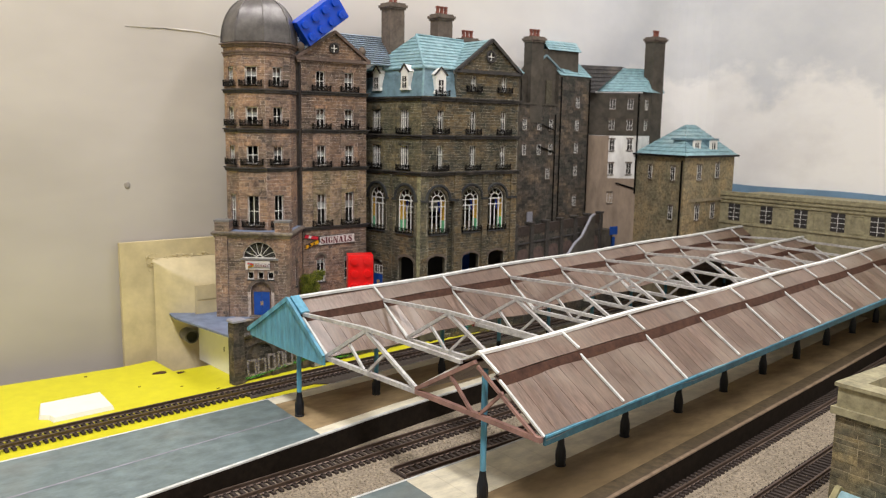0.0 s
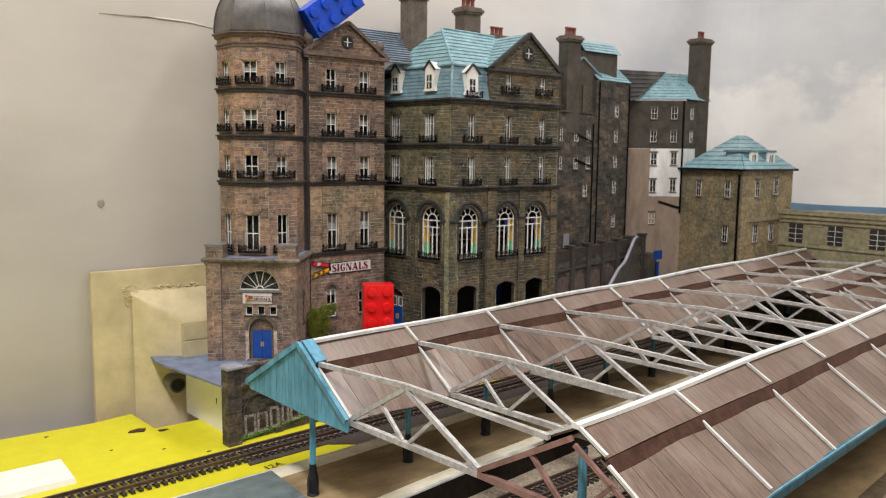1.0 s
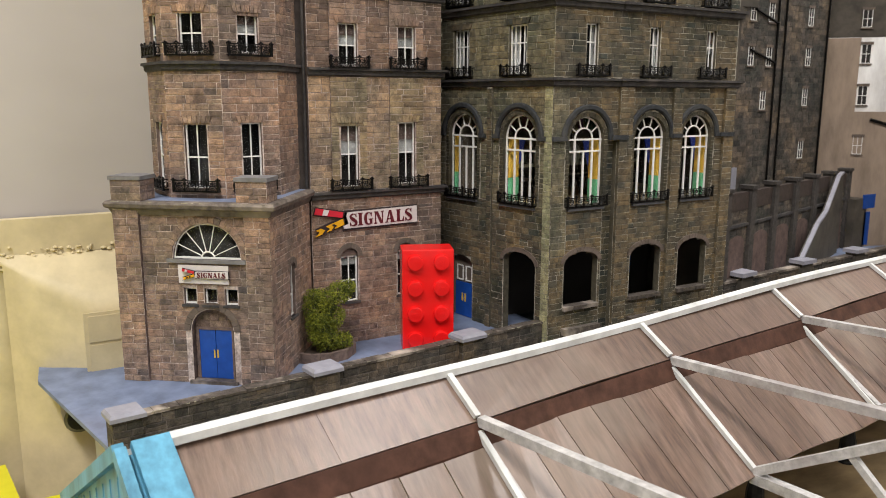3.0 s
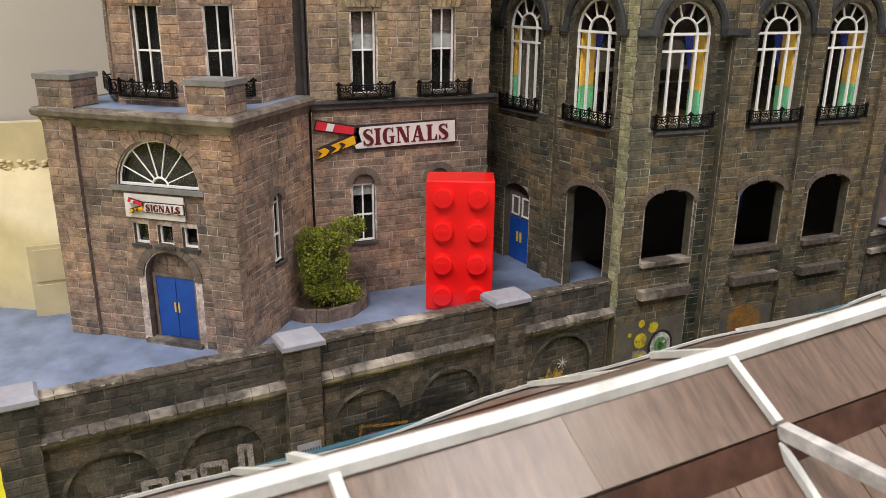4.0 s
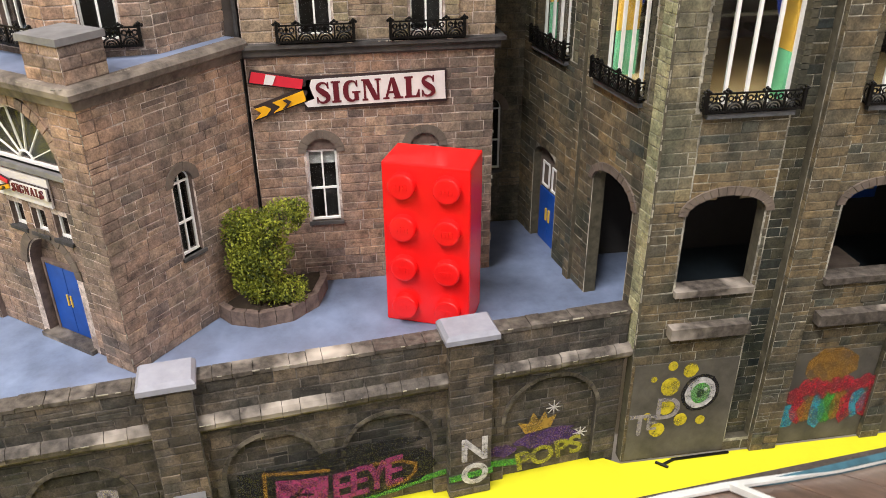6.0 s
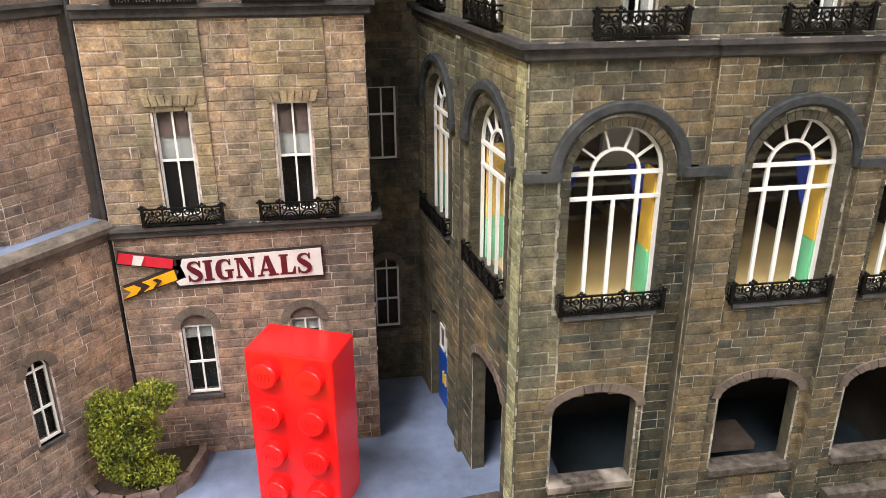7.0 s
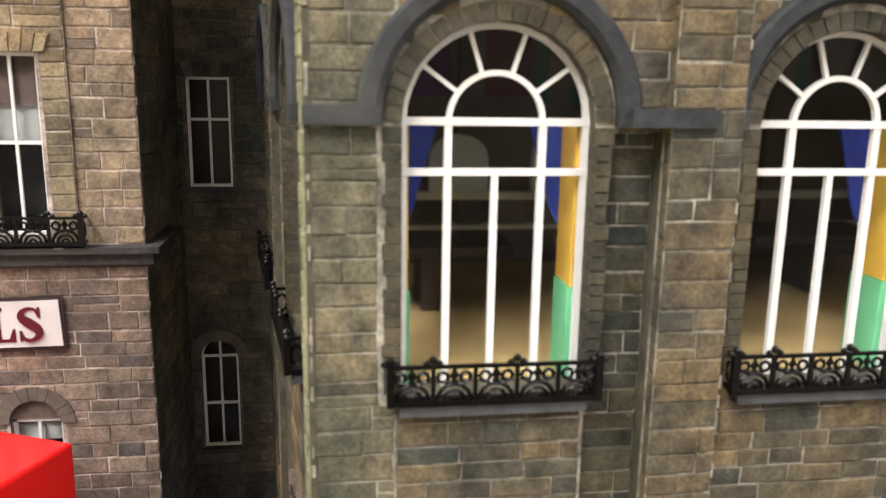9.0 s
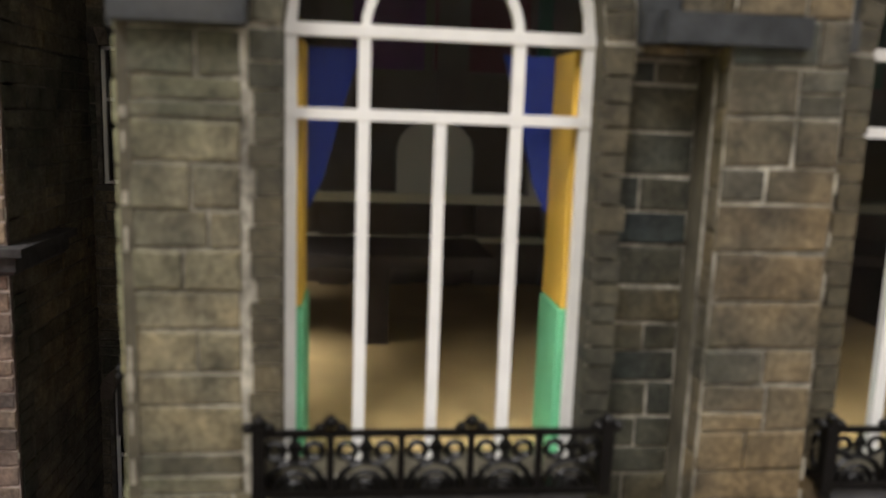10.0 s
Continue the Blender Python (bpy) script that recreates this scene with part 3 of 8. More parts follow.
def worn_edge(a, b, parent, w=0.34, seed=0, cover=0.62):
    """A chipped pale arris: short uneven slivers along an edge from a to b."""
    rng = random.Random(seed + int(a[0] * 7 + a[2] * 3 + b[1]))
    a, b = Vector(a), Vector(b)
    n = max(2, int((b - a).length / 0.7))
    g = Geo()
    for i in range(n):
        if rng.random() < cover * 0.75 and math.sin(i * 0.37 + seed) > -0.55:
            k0, k1 = (i + rng.uniform(-0.3, 0.5)) / n, (i + rng.uniform(0.6, 1.9)) / n
            ww = w * rng.uniform(0.25, 0.85)
            g.bar(a.lerp(b, max(0.0, k0)), a.lerp(b, min(1.0, k1)), ww, ww, (0.3, 0.2, 0.93))
    if g.v:
        tagged(part("worn_edge", g, M["worn"], parent), kind="stuff")


def moulding(name, path, profile, mat, parent, closed=False, label=""):
    """A string course swept along a plan path: profile is (out, z) pairs, out to the right of the path's direction."""
    pts = [Vector(p) for p in path]
    k, n = len(pts), len(profile)
    g, v = Geo(), []
    for i, p in enumerate(pts):
        a = (p - pts[i - 1]).normalized() if i or closed else None
        b = (pts[(i + 1) % k] - p).normalized() if i < k - 1 or closed else None
        a, b = a or b, b or a
        na, nb = Vector((a.y, -a.x)), Vector((b.y, -b.x))
        o = (na + nb) / (1 + na.dot(nb))
        v += [(p.x + o.x * out, p.y + o.y * out, z) for out, z in profile]
    f = []
    for i in range(k if closed else k - 1):
        j2 = (i + 1) % k
        for j in range(n):
            f.append((i * n + j, j2 * n + j, j2 * n + (j + 1) % n, i * n + (j + 1) % n))
    if not closed:
        f += [tuple(range(n)), tuple((k - 1) * n + j for j in range(n - 1, -1, -1))]
    g.add(v, f)
    return part(name, g, mat, parent, label)


def cornice_profile(z, out=1.5, h=2.6):
    """A small stepped cornice, its top at z."""
    return [(-0.3, z - h), (out * 0.3, z - h), (out * 0.42, z - h * 0.88), (out * 0.55, z - h * 0.84), (out * 0.55, z - h * 0.36), (out, z - h * 0.28), (out, z), (-0.3, z)]

# ---- windows, balconies, doors ----
RNG = random.Random(7)
CACHE = {}


def cached(key, build):
    if key not in CACHE:
        CACHE[key] = build()
    return CACHE[key]


def sash_mesh(w, h, cross=0.5, mid=1, head=0.0):
    """White sash bars for an opening w by h; head: rise of a round or low head over it."""
    g = Geo()
    y0, y1, t = 0.9, 1.3, 0.42
    g.box(-w / 2, -w / 2 + t, y0, y1, 0, h).box(w / 2 - t, w / 2, y0, y1, 0, h).box(-w / 2, w / 2, y0 - 0.1, y1, 0, t)
    if not head:
        g.box(-w / 2, w / 2, y0, y1, h - t, h)
    for i in range(mid):
        x = -w / 2 + w * (i + 1) / (mid + 1)
        g.box(x - 0.17, x + 0.17, y0 + 0.02, y1 - 0.05, 0, h + head * 0.9)
    g.box(-w / 2, w / 2, y0 + 0.01, y1 - 0.03, h * cross - 0.2, h * cross + 0.2)
    if head:
        g.box(-w / 2, w / 2, y0 + 0.01, y1 - 0.03, h - 0.2, h + 0.15)
        arc = [(w / 2 * math.cos(a), (y0 + y1) / 2, h + head * math.sin(a)) for a in (math.pi * i / 10 for i in range(11))]
        g.tube(arc, 0.24, 4)
    return g.mesh("window", M["white"])


def pane_mesh(w, h, head=0.0):
    g = Geo()
    loop = [(-w / 2, 0), (w / 2, 0)] + ([(w / 2 * math.cos(a), h + head * math.sin(a)) for a in (math.pi * i / 10 for i in range(11))] if head else [(w / 2, h), (-w / 2, h)])
    n = len(loop)
    g.add([(x, 1.35, z) for x, z in loop] + [(x, 1.45, z) for x, z in loop], [tuple(range(n)), tuple(range(2 * n - 1, n - 1, -1))] + [(i, n + i, n + (i + 1) % n, (i + 1) % n) for i in range(n)])
    return g.mesh("pane", M["glass"])


def balcony_mesh(w):
    """A cast-iron window guard: tray, rails, posts with finials, and panels of scrolls and fanned half-rings."""
    g = Geo()
    dep, h, y = 1.7, 3.5, -1.7
    g.box(-w / 2 + 0.3, w / 2 - 0.3, -dep, 0, 0, 0.25)
    for z, t in ((0.3, 0.34), (h * 0.93, 0.3)):
        g.box(-w / 2, w / 2, y - t / 2, y + t / 2, z - t / 2, z + t / 2)
        for x in (-w / 2, w / 2):
            g.box(x - t / 2, x + t / 2, y, 0, z - t / 2, z + t / 2)

    def ring(cx, cz, r, t, a0=0, a1=360, n=10):
        pts = [(cx + r * math.cos(radians(a0 + (a1 - a0) * i / n)), y, cz + r * math.sin(radians(a0 + (a1 - a0) * i / n))) for i in range(n + (a1 - a0 < 360))]
        g.tube(pts, t, 4, a1 - a0 >= 360)

    k = max(3, round(w / 3.5))
    step = w / k
    for i in range(k):
        c = -w / 2 + step * (i + 0.5)
        r = step * 0.40
        ring(c, 0.45, r, 0.17, 0, 180, 9)
        ring(c, 0.45, r * 0.62, 0.15, 0, 180, 8)
        ring(c, 0.45, r * 0.28, 0.14, 0, 180, 6)
        for sgn in (-1, 1):
            ring(c + sgn * step * 0.27, h * 0.68, 0.42, 0.16, 0, 360, 8)
            g.tube([(c + sgn * step * 0.27, y, h * 0.56), (c + sgn * step * 0.08, y, h * 0.48), (c, y, h * 0.62), (c, y, h * 0.9)], 0.15, 4)
        ring(c, h * 0.72, 0.25, 0.15, 0, 360, 6)
    for i in range(k + 1):
        x = -w / 2 + step * i
        end = i in (0, k)
        t = 0.30 if end else 0.17
        g.box(x - t, x + t, y - t, y + t, 0, h * (1.04 if end else 0.95))
        if end or i % 2 == 1:
            for dx, dz, r in ((0, 0.42, 0.36), (-0.5, 0.12, 0.3), (0.5, 0.12, 0.3)):
                g.lathe([(0.05, h * 0.97 + dz - r), (r, h * 0.97 + dz - r * 0.3), (r, h * 0.97 + dz + r * 0.3), (0.05, h * 0.97 + dz + r)], x + dx, y, 6)
    for x in (-w / 2, w / 2):
        g.tube([(x, -dep * 0.5 + 0.55 * math.cos(a), h * 0.5 + 0.9 * math.sin(a)) for a in (2 * math.pi * i / 9 for i in range(9))], 0.16, 4, True)
    return g.mesh("balcony", M["iron"])


def block(p, y0, y1):
    """A wedge from four (x, z) corners between two depths."""
    return Geo().add([(x, y0, z) for x, z in p] + [(x, y1, z) for x, z in p], [(0, 1, 2, 3), (7, 6, 5, 4), (0, 4, 5, 1), (1, 5, 6, 2), (2, 6, 7, 3), (3, 7, 4, 0)])


def stone_head(parent, m, w, mat):
    """A splayed flat head over a window, seven stones."""
    n, hw = 7, w / 2 + 1.1
    for i in range(n):
        a, b = -hw + 2 * hw * i / n + 0.07, -hw + 2 * hw * (i + 1) / n - 0.07
        put("voussoir", cached(("flat", w, mat.name, i), lambda: block([(a, 0), (b, 0), (b * 1.16, 1.9), (a * 1.16, 1.9)], -0.45, 0.05).mesh("voussoir", mat)), m, parent)


def stone_arch(parent, m, w, rise, band, out, mat, n=11, d0=0.05):
    """Arch stones round a head of the given width and rise, one by one."""
    for i in range(n):
        a0, a1 = math.pi * i / n + 0.007, math.pi * (i + 1) / n - 0.007

        def build():
            p = [((w / 2 + band * k) * math.cos(a), (rise + band * k) * math.sin(a)) for a, k in ((a0, 0), (a0, 1), (a1, 1), (a1, 0))]
            return block(p, -out * (0.85 + 0.3 * ((i * 7) % 5) / 5), d0).mesh("voussoir", mat)
        put("voussoir", cached(("arch", w, rise, band, n, mat.name, i), build), m, parent)


def window(parent, face, s, z, w, h, kind="square", mid=1, cross=0.48, balcony=0.0, curtain=None, head_stone=None, d=0.0, sill=True):
    """One window with its parts, its sill at z; the opening itself is cut in the wall."""
    rise = {"square": 0.0, "round": w / 2, "low": w * 0.24}[kind]
    m = face.place(s, d, z)
    win = put("window", cached(("sash", w, h, kind, mid, cross), lambda: sash_mesh(w, h, cross, mid, rise)), m, parent)
    pane = put("pane", cached(("pane", w, h, kind), lambda: pane_mesh(w, h, rise)), m, win)
    pane.visible_shadow = False
    if sill:
        put("sill", cached(("sill", w), lambda: Geo().box(-w / 2 - 0.6, w / 2 + 0.6, -0.6, 1.2, -0.7, 0).mesh("sill", M["cornice"])), m, win)
    if head_stone:
        if kind == "square":
            stone_head(win, face.place(s, d, z + h + 0.1), w, M[head_stone + "_one"])
        else:
            stone_arch(win, face.place(s, d, z + h), w, rise, 1.7, 0.4, M[head_stone])
    if balcony:
        put("balcony", cached(("balcony", balcony), lambda: balcony_mesh(balcony)), face.place(s, d, z - 0.9), win, "black cast-iron scrollwork window guard")
    if curtain == "half":
        put("curtain", cached(("curtain", w, h), lambda: Geo().box(-w / 2, w / 2, 2.2, 2.35, h * 0.5, h * 0.74).mesh("curtain", M["curtain_white"])), m, win)
        put("roller_blind", cached(("blind", w, h), lambda: Geo().box(-w / 2, w / 2, 1.7, 1.9, h * 0.72, h * 1.02).mesh("roller_blind", M["blind"])), m, win)
    elif curtain == "sides":
        g = cached(("drapes", w, h), lambda: Geo().box(-w / 2, -w * 0.18, 2.0, 2.3, 0, h).box(w * 0.22, w / 2, 2.0, 2.3, 0, h).mesh("curtain", M["curtain_white"]))
        put("curtain", g, m, win)
    return win


def hall_mesh(w, h):
    """The tall round-headed hall window: transoms, mullions, an inner half-circle with rays."""
    g = Geo()
    r, y0, y1 = w / 2, 1.5, 2.0
    ym = (y0 + y1) / 2
    g.box(-r, -r + 0.55, y0, y1, 0, h).box(r - 0.55, r, y0, y1, 0, h).box(-r, r, y0, y1, -0.6, -0.1)
    g.box(-r, r, y0 - 0.08, y1, h - 0.3, h + 0.3).box(-r, r, y0 - 0.06, y1, h - 4.2, h - 3.65)
    for x in (-3.75, 3.75):
        g.box(x - 0.3, x + 0.3, y0 - 0.03, y1 - 0.02, 0, h)
    g.box(-0.28, 0.28, y0 - 0.02, y1 - 0.02, 0, h - 3.9)

    def arc(rad, t, n=18):
        ins, outs = [], []
        for i in range(n + 1):
            a = math.pi * i / n
            ins.append((math.cos(a) * (rad - t), math.sin(a) * (rad - t)))
            outs.append((math.cos(a) * rad, math.sin(a) * rad))
        for i in range(n):
            p = [ins[i], outs[i], outs[i + 1], ins[i + 1]]
            g.add([(x, y0, h + z) for x, z in p] + [(x, y1, h + z) for x, z in p], [(0, 1, 2, 3), (7, 6, 5, 4), (1, 5, 6, 2), (0, 3, 7, 4)])

    arc(r, 0.5)
    arc(3.95, 0.45)
    for a in (36, 72, 108, 144):
        ca, sa = math.cos(radians(a)), math.sin(radians(a))
        g.bar((ca * 3.7, ym, h + sa * 3.7), (ca * (r - 0.2), ym, h + sa * (r - 0.2)), 0.34, 0.4, (0, 1, 0))
    return g.mesh("window", M["white"])


def hood_mesh(w):
    """A plain moulded hood round the arch, with short level ends."""
    g = Geo()
    r0, r1, out = w / 2 + 1.5, w / 2 + 3.4, 1.1
    n = 20
    prof = [(r0, 0.0), (r0, out * 0.6), (r0 + 0.5, out), (r1 - 0.3, out), (r1, out * 0.7), (r1, 0.0)]
    k = len(prof)
    v = [(rad * math.cos(math.pi * i / n), -o + 0.02, rad * math.sin(math.pi * i / n)) for i in range(n + 1) for rad, o in prof]
    g.add(v, [(i * k + j, i * k + (j + 1) % k, (i + 1) * k + (j + 1) % k, (i + 1) * k + j) for i in range(n) for j in range(k)] + [tuple(range(k - 1, -1, -1)), tuple(n * k + j for j in range(k))])
    for sgn in (-1, 1):
        a, b = sorted((sgn * r0, sgn * (r1 + 1.2)))
        g.box(a, b, -out, 0.02, -0.7, 0.7)
    return g.mesh("hood", M["hood"], False)


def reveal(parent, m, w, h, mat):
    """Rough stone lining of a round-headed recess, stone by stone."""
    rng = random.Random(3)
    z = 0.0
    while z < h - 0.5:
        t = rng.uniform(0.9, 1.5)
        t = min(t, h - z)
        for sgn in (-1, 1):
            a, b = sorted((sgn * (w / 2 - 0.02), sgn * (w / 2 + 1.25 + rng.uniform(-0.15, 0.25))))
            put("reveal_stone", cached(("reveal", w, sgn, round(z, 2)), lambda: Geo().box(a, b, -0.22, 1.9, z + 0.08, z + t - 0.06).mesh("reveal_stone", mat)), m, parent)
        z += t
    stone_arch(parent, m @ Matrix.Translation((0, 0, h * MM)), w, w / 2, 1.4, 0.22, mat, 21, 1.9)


def hall_window(parent, face, s, z, w=15.0, h=21.6, drapes=True):
    m = face.place(s, 0, z)
    win = put("window", cached(("hall", w, h), lambda: hall_mesh(w, h)), m, parent, "tall white round-headed window with a rayed fanlight")
    pane = put("pane", cached(("hallpane", w, h), lambda: pane_mesh(w, h, w / 2)), face.place(s, -0.8, z), win)
    pane.visible_shadow = False
    put("hood", cached(("hood", w), lambda: hood_mesh(w)), face.place(s, 0, z + h + 0.5), win, "grey moulded arch hood")
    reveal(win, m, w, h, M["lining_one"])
    put("sill", cached(("hallsill", w), lambda: Geo().box(-w / 2 - 0.2, w / 2 + 0.2, -1.1, 2.0, -0.9, -0.05).mesh("sill", M["sill_grey"])), face.place(s, 0, z - 0.7), win)
    put("balcony", cached(("balcony", 16.8), lambda: balcony_mesh(16.8)), face.place(s, -0.2, z - 0.5), win, "black cast-iron scrollwork window guard")
    if drapes:
        def side(sgn, mat, z0, z1, x0, x1, name):
            a, b = sorted((sgn * x0, sgn * x1))
            return Geo().box(a, b, 2.3, 6.6, z0, z1).mesh(name, M[mat])
        for sgn in (-1, 1):
            put("curtain", cached(("cy", sgn), lambda: side(sgn, "curtain_yellow", 8.0, h - 0.4, 6.75, 7.4, "curtain")), m, win, "yellow side curtain")
            put("curtain", cached(("cg", sgn), lambda: side(sgn, "curtain_green", -0.3, 7.9, 6.6, 7.4, "curtain")), m, win, "green lower side curtain")

            def swag():
                g = Geo()
                pts = [(7.4, h - 0.4), (3.9, h - 0.4), (5.0, h - 4.0), (5.9, h - 7.5), (6.6, h - 9.0), (7.4, h - 9.6)]
                n = len(pts)
                g.add([(sgn * x, 6.7, zz) for x, zz in pts] + [(sgn * x, 7.0, zz) for x, zz in pts], [tuple(range(n)), tuple(range(2 * n - 1, n - 1, -1))] + [(i, n + i, n + (i + 1) % n, (i + 1) % n) for i in range(n)])
                return g.mesh("swag", M["curtain_blue"])
            put("swag", cached(("swag", sgn), swag), m, win, "dark blue draped swag")
    return win


def words(text, size, mat, m, parent, name="lettering", bold=0.0, extrude=0.12):
    """Raised letters in the built-in font, centred at the pose m (x along, y up), turned into a mesh."""
    cu = bpy.data.curves.new(name, "FONT")
    cu.body, cu.size, cu.align_x, cu.align_y, cu.extrude, cu.offset = text, size * MM, "CENTER", "CENTER", extrude * MM, bold * MM
    tmp = bpy.data.objects.new(name, cu)
    me = bpy.data.meshes.new_from_object(tmp)
    bpy.data.objects.remove(tmp)
    me.materials.clear()
    me.materials.append(mat)
    return put(name, me, m, parent)


def spine(pts, steps=7):
    """A smooth line through (x, y, width) points."""
    out = []
    for i in range(len(pts) - 1):
        p0, p1, p2, p3 = pts[max(i - 1, 0)], pts[i], pts[i + 1], pts[min(i + 2, len(pts) - 1)]
        for j in range(steps):
            u = j / steps
            out.append(tuple(0.5 * (2 * b + (c - a) * u + (2 * a - 5 * b + 4 * c - d) * u * u + (3 * b - a - 3 * c + d) * u ** 3) for a, b, c, d in zip(p0, p1, p2, p3)))
    return out + [pts[-1]]


def quad(x0, y0, x1, y1):
    return [(x0, y0), (x1, y0), (x1, y1), (x0, y1)]


def serif_letter(c):
    """One fat-faced slab-serif capital as (width, quads), a unit high."""
    if c == "I":
        return 0.46, [quad(0.09, 0, 0.37, 1), quad(0, 0, 0.46, 0.09), quad(0, 0.91, 0.46, 1)]
    if c == "L":
        return 0.76, [quad(0.08, 0, 0.36, 1), quad(0, 0.91, 0.44, 1), quad(0, 0, 0.76, 0.09), [(0.58, 0.09), (0.76, 0.09), (0.76, 0.38), (0.71, 0.38)]]
    if c == "N":
        return 0.96, [quad(0.09, 0, 0.20, 1), quad(0, 0, 0.29, 0.09), quad(0, 0.92, 0.30, 1), [(0.58, 0), (0.86, 0), (0.38, 1), (0.10, 1)], quad(0.75, 0, 0.86, 1), quad(0.66, 0.92, 0.96, 1)]
    if c == "A":
        return 1.02, [[(0.10, 0), (0.21, 0), (0.54, 1), (0.41, 1)], [(0.60, 0), (0.92, 0), (0.61, 1), (0.40, 1)], quad(0.24, 0.26, 0.72, 0.36), quad(0, 0, 0.32, 0.08), quad(0.52, 0, 1.02, 0.08)]
    if c == "S":
        line = spine([(0.62, 0.72, 0.05), (0.55, 0.90, 0.07), (0.38, 0.955, 0.09), (0.18, 0.87, 0.15), (0.15, 0.70, 0.21), (0.36, 0.53, 0.27), (0.58, 0.36, 0.24), (0.60, 0.17, 0.18), (0.38, 0.045, 0.09), (0.18, 0.10, 0.07), (0.10, 0.28, 0.05)])
        out = [quad(0.60, 0.68, 0.67, 0.99), quad(0.05, 0.01, 0.12, 0.32)]
        wide = 0.72
    else:
        line = spine([(0.72, 0.70, 0.05), (0.64, 0.90, 0.07), (0.47, 0.955, 0.09), (0.24, 0.83, 0.20), (0.17, 0.50, 0.27), (0.24, 0.17, 0.20), (0.47, 0.045, 0.09), (0.64, 0.12, 0.09)])
        out = [quad(0.70, 0.68, 0.77, 0.99), quad(0.58, 0.04, 0.80, 0.44), quad(0.48, 0.39, 0.90, 0.47)]
        wide = 0.90
    side = []
    for i, (x, y, w) in enumerate(line):
        a, b = line[max(i - 1, 0)], line[min(i + 1, len(line) - 1)]
        d = Vector((b[0] - a[0], b[1] - a[1])).normalized() * w / 2
        side.append(((x - d.y, y + d.x), (x + d.y, y - d.x)))
    out += [[p[0], p[1], q[1], q[0]] for p, q in zip(side, side[1:])]
    return wide, out


def serif_words(text, high, stretch, mat, m, parent):
    """A row of fat-faced capitals, one mesh a letter, centred at the pose m (x along, y up, z out)."""
    letters = [serif_letter(c) for c in text]
    x = -(sum(w for w, _ in letters) + 0.07 * (len(text) - 1)) / 2
    for w, quads in letters:
        g = Geo()
        for k, q in enumerate(quads):
            t = 0.1 + 0.004 * k
            p = [((x + a) * high * stretch, (b - 0.5) * high) for a, b in q]
            area = sum(a[0] * b[1] - b[0] * a[1] for a, b in zip(p, p[1:] + p[:1]))
            p = p if area > 0 else p[::-1]
            g.add([(a, b, 0) for a, b in p] + [(a, b, t) for a, b in p], [(3, 2, 1, 0), (4, 5, 6, 7), (0, 1, 5, 4), (1, 2, 6, 5), (2, 3, 7, 6), (3, 0, 4, 7)])
        put("letter", g.mesh("letter", mat), m, parent)
        x += w + 0.07


def on_wall(face, s, d, z, turn=0.0):
    """A pose for flat lettering on a wall: x along it, y up, z out."""
    return face.place(s, d, z) @ pose(0, 0, 0, 90, 0, 0) @ pose(0, 0, 0, 0, 0, turn)


def flat(pts, d0, d1, face):
    """A thin plate on a wall from (s, z) points."""
    g = Geo()
    n = len(pts)
    g.add([face.at(s, d1, z) for s, z in pts] + [face.at(s, d0, z) for s, z in pts], [tuple(range(n)), tuple(range(2 * n - 1, n - 1, -1))] + [(i, n + i, n + (i + 1) % n, (i + 1) % n) for i in range(n)])
    return g


def signals_sign(face, s, z, k, tilt, gap):
    """The worn name board with two semaphore arms; k scales it from its full 27 mm board."""
    base = face.at(s, gap, z)
    t = thing("sign_board", base, "worn white board lettered SIGNALS with red and yellow signal arms", "sign")

    def loc(x, y):
        a = radians(tilt)
        return (s + (x * math.cos(a) - y * math.sin(a)) * k, z + (x * math.sin(a) + y * math.cos(a)) * k)

    def plate(pts, lift, mat, name, label=""):
        return part(name, flat([loc(*p) for p in pts], gap + lift, gap + lift + 0.25, face), M[mat], t, label)

    plate([(-14, -3.3), (13.9, -3.3), (13.9, 3.3), (-14, 3.3)], 0.0, "sign_dark", "board_edge")
    plate([(-13.4, -2.6), (-14.2, -1.4), (-13.2, 0.2), (-13.4, 2.7), (13.5, 2.9), (13.6, -2.7)], 0.3, "sign_white", "board", "white board, chipped edges")
    plate([(-24.2, 2.7), (-13.0, 0.6), (-12.2, 3.0), (-23.4, 5.4)], 0.3, "sign_dark", "arm_edge")
    plate([(-23.8, 3.0), (-14.2, 1.1), (-13.8, 2.9), (-23.2, 5.0)], 0.6, "signal_red", "signal_arm", "red signal arm with a white band")
    plate([(-21.2, 2.6), (-19.6, 2.3), (-18.8, 4.0), (-20.6, 4.4)], 0.9, "sign_white", "band")
    plate([(-24.0, -4.8), (-12.0, -1.0), (-12.8, 1.8), (-23.8, -1.8), (-22.4, -3.0)], 0.3, "sign_dark", "arm_edge")
    plate([(-20.0, -3.2), (-13.6, -1.2), (-14.0, 0.8), (-20.0, -1.2), (-18.6, -2.1)], 0.6, "signal_yellow", "signal_arm", "yellow distant signal arm with black chevrons")
    plate([(-23.6, -4.3), (-21.4, -3.6), (-20.4, -2.4), (-21.6, -1.7), (-23.5, -2.2), (-22.3, -3.0)], 0.6, "signal_yellow", "arm_tip")
    plate([(-18.2, -2.5), (-17.4, -2.3), (-16.4, -1.1), (-17.3, -0.6), (-18.0, -0.8), (-17.2, -1.4)], 0.9, "sign_dark", "chevron")
    sx, sz = loc(-0.1, 0.1)
    serif_words("SIGNALS", 4.2 * k, 0.93, M["sign_red"], on_wall(face, sx, gap + 0.56, sz, tilt), t)
    return t

BACK_SPOTS = [(205.2, 107.5, 0.9)]
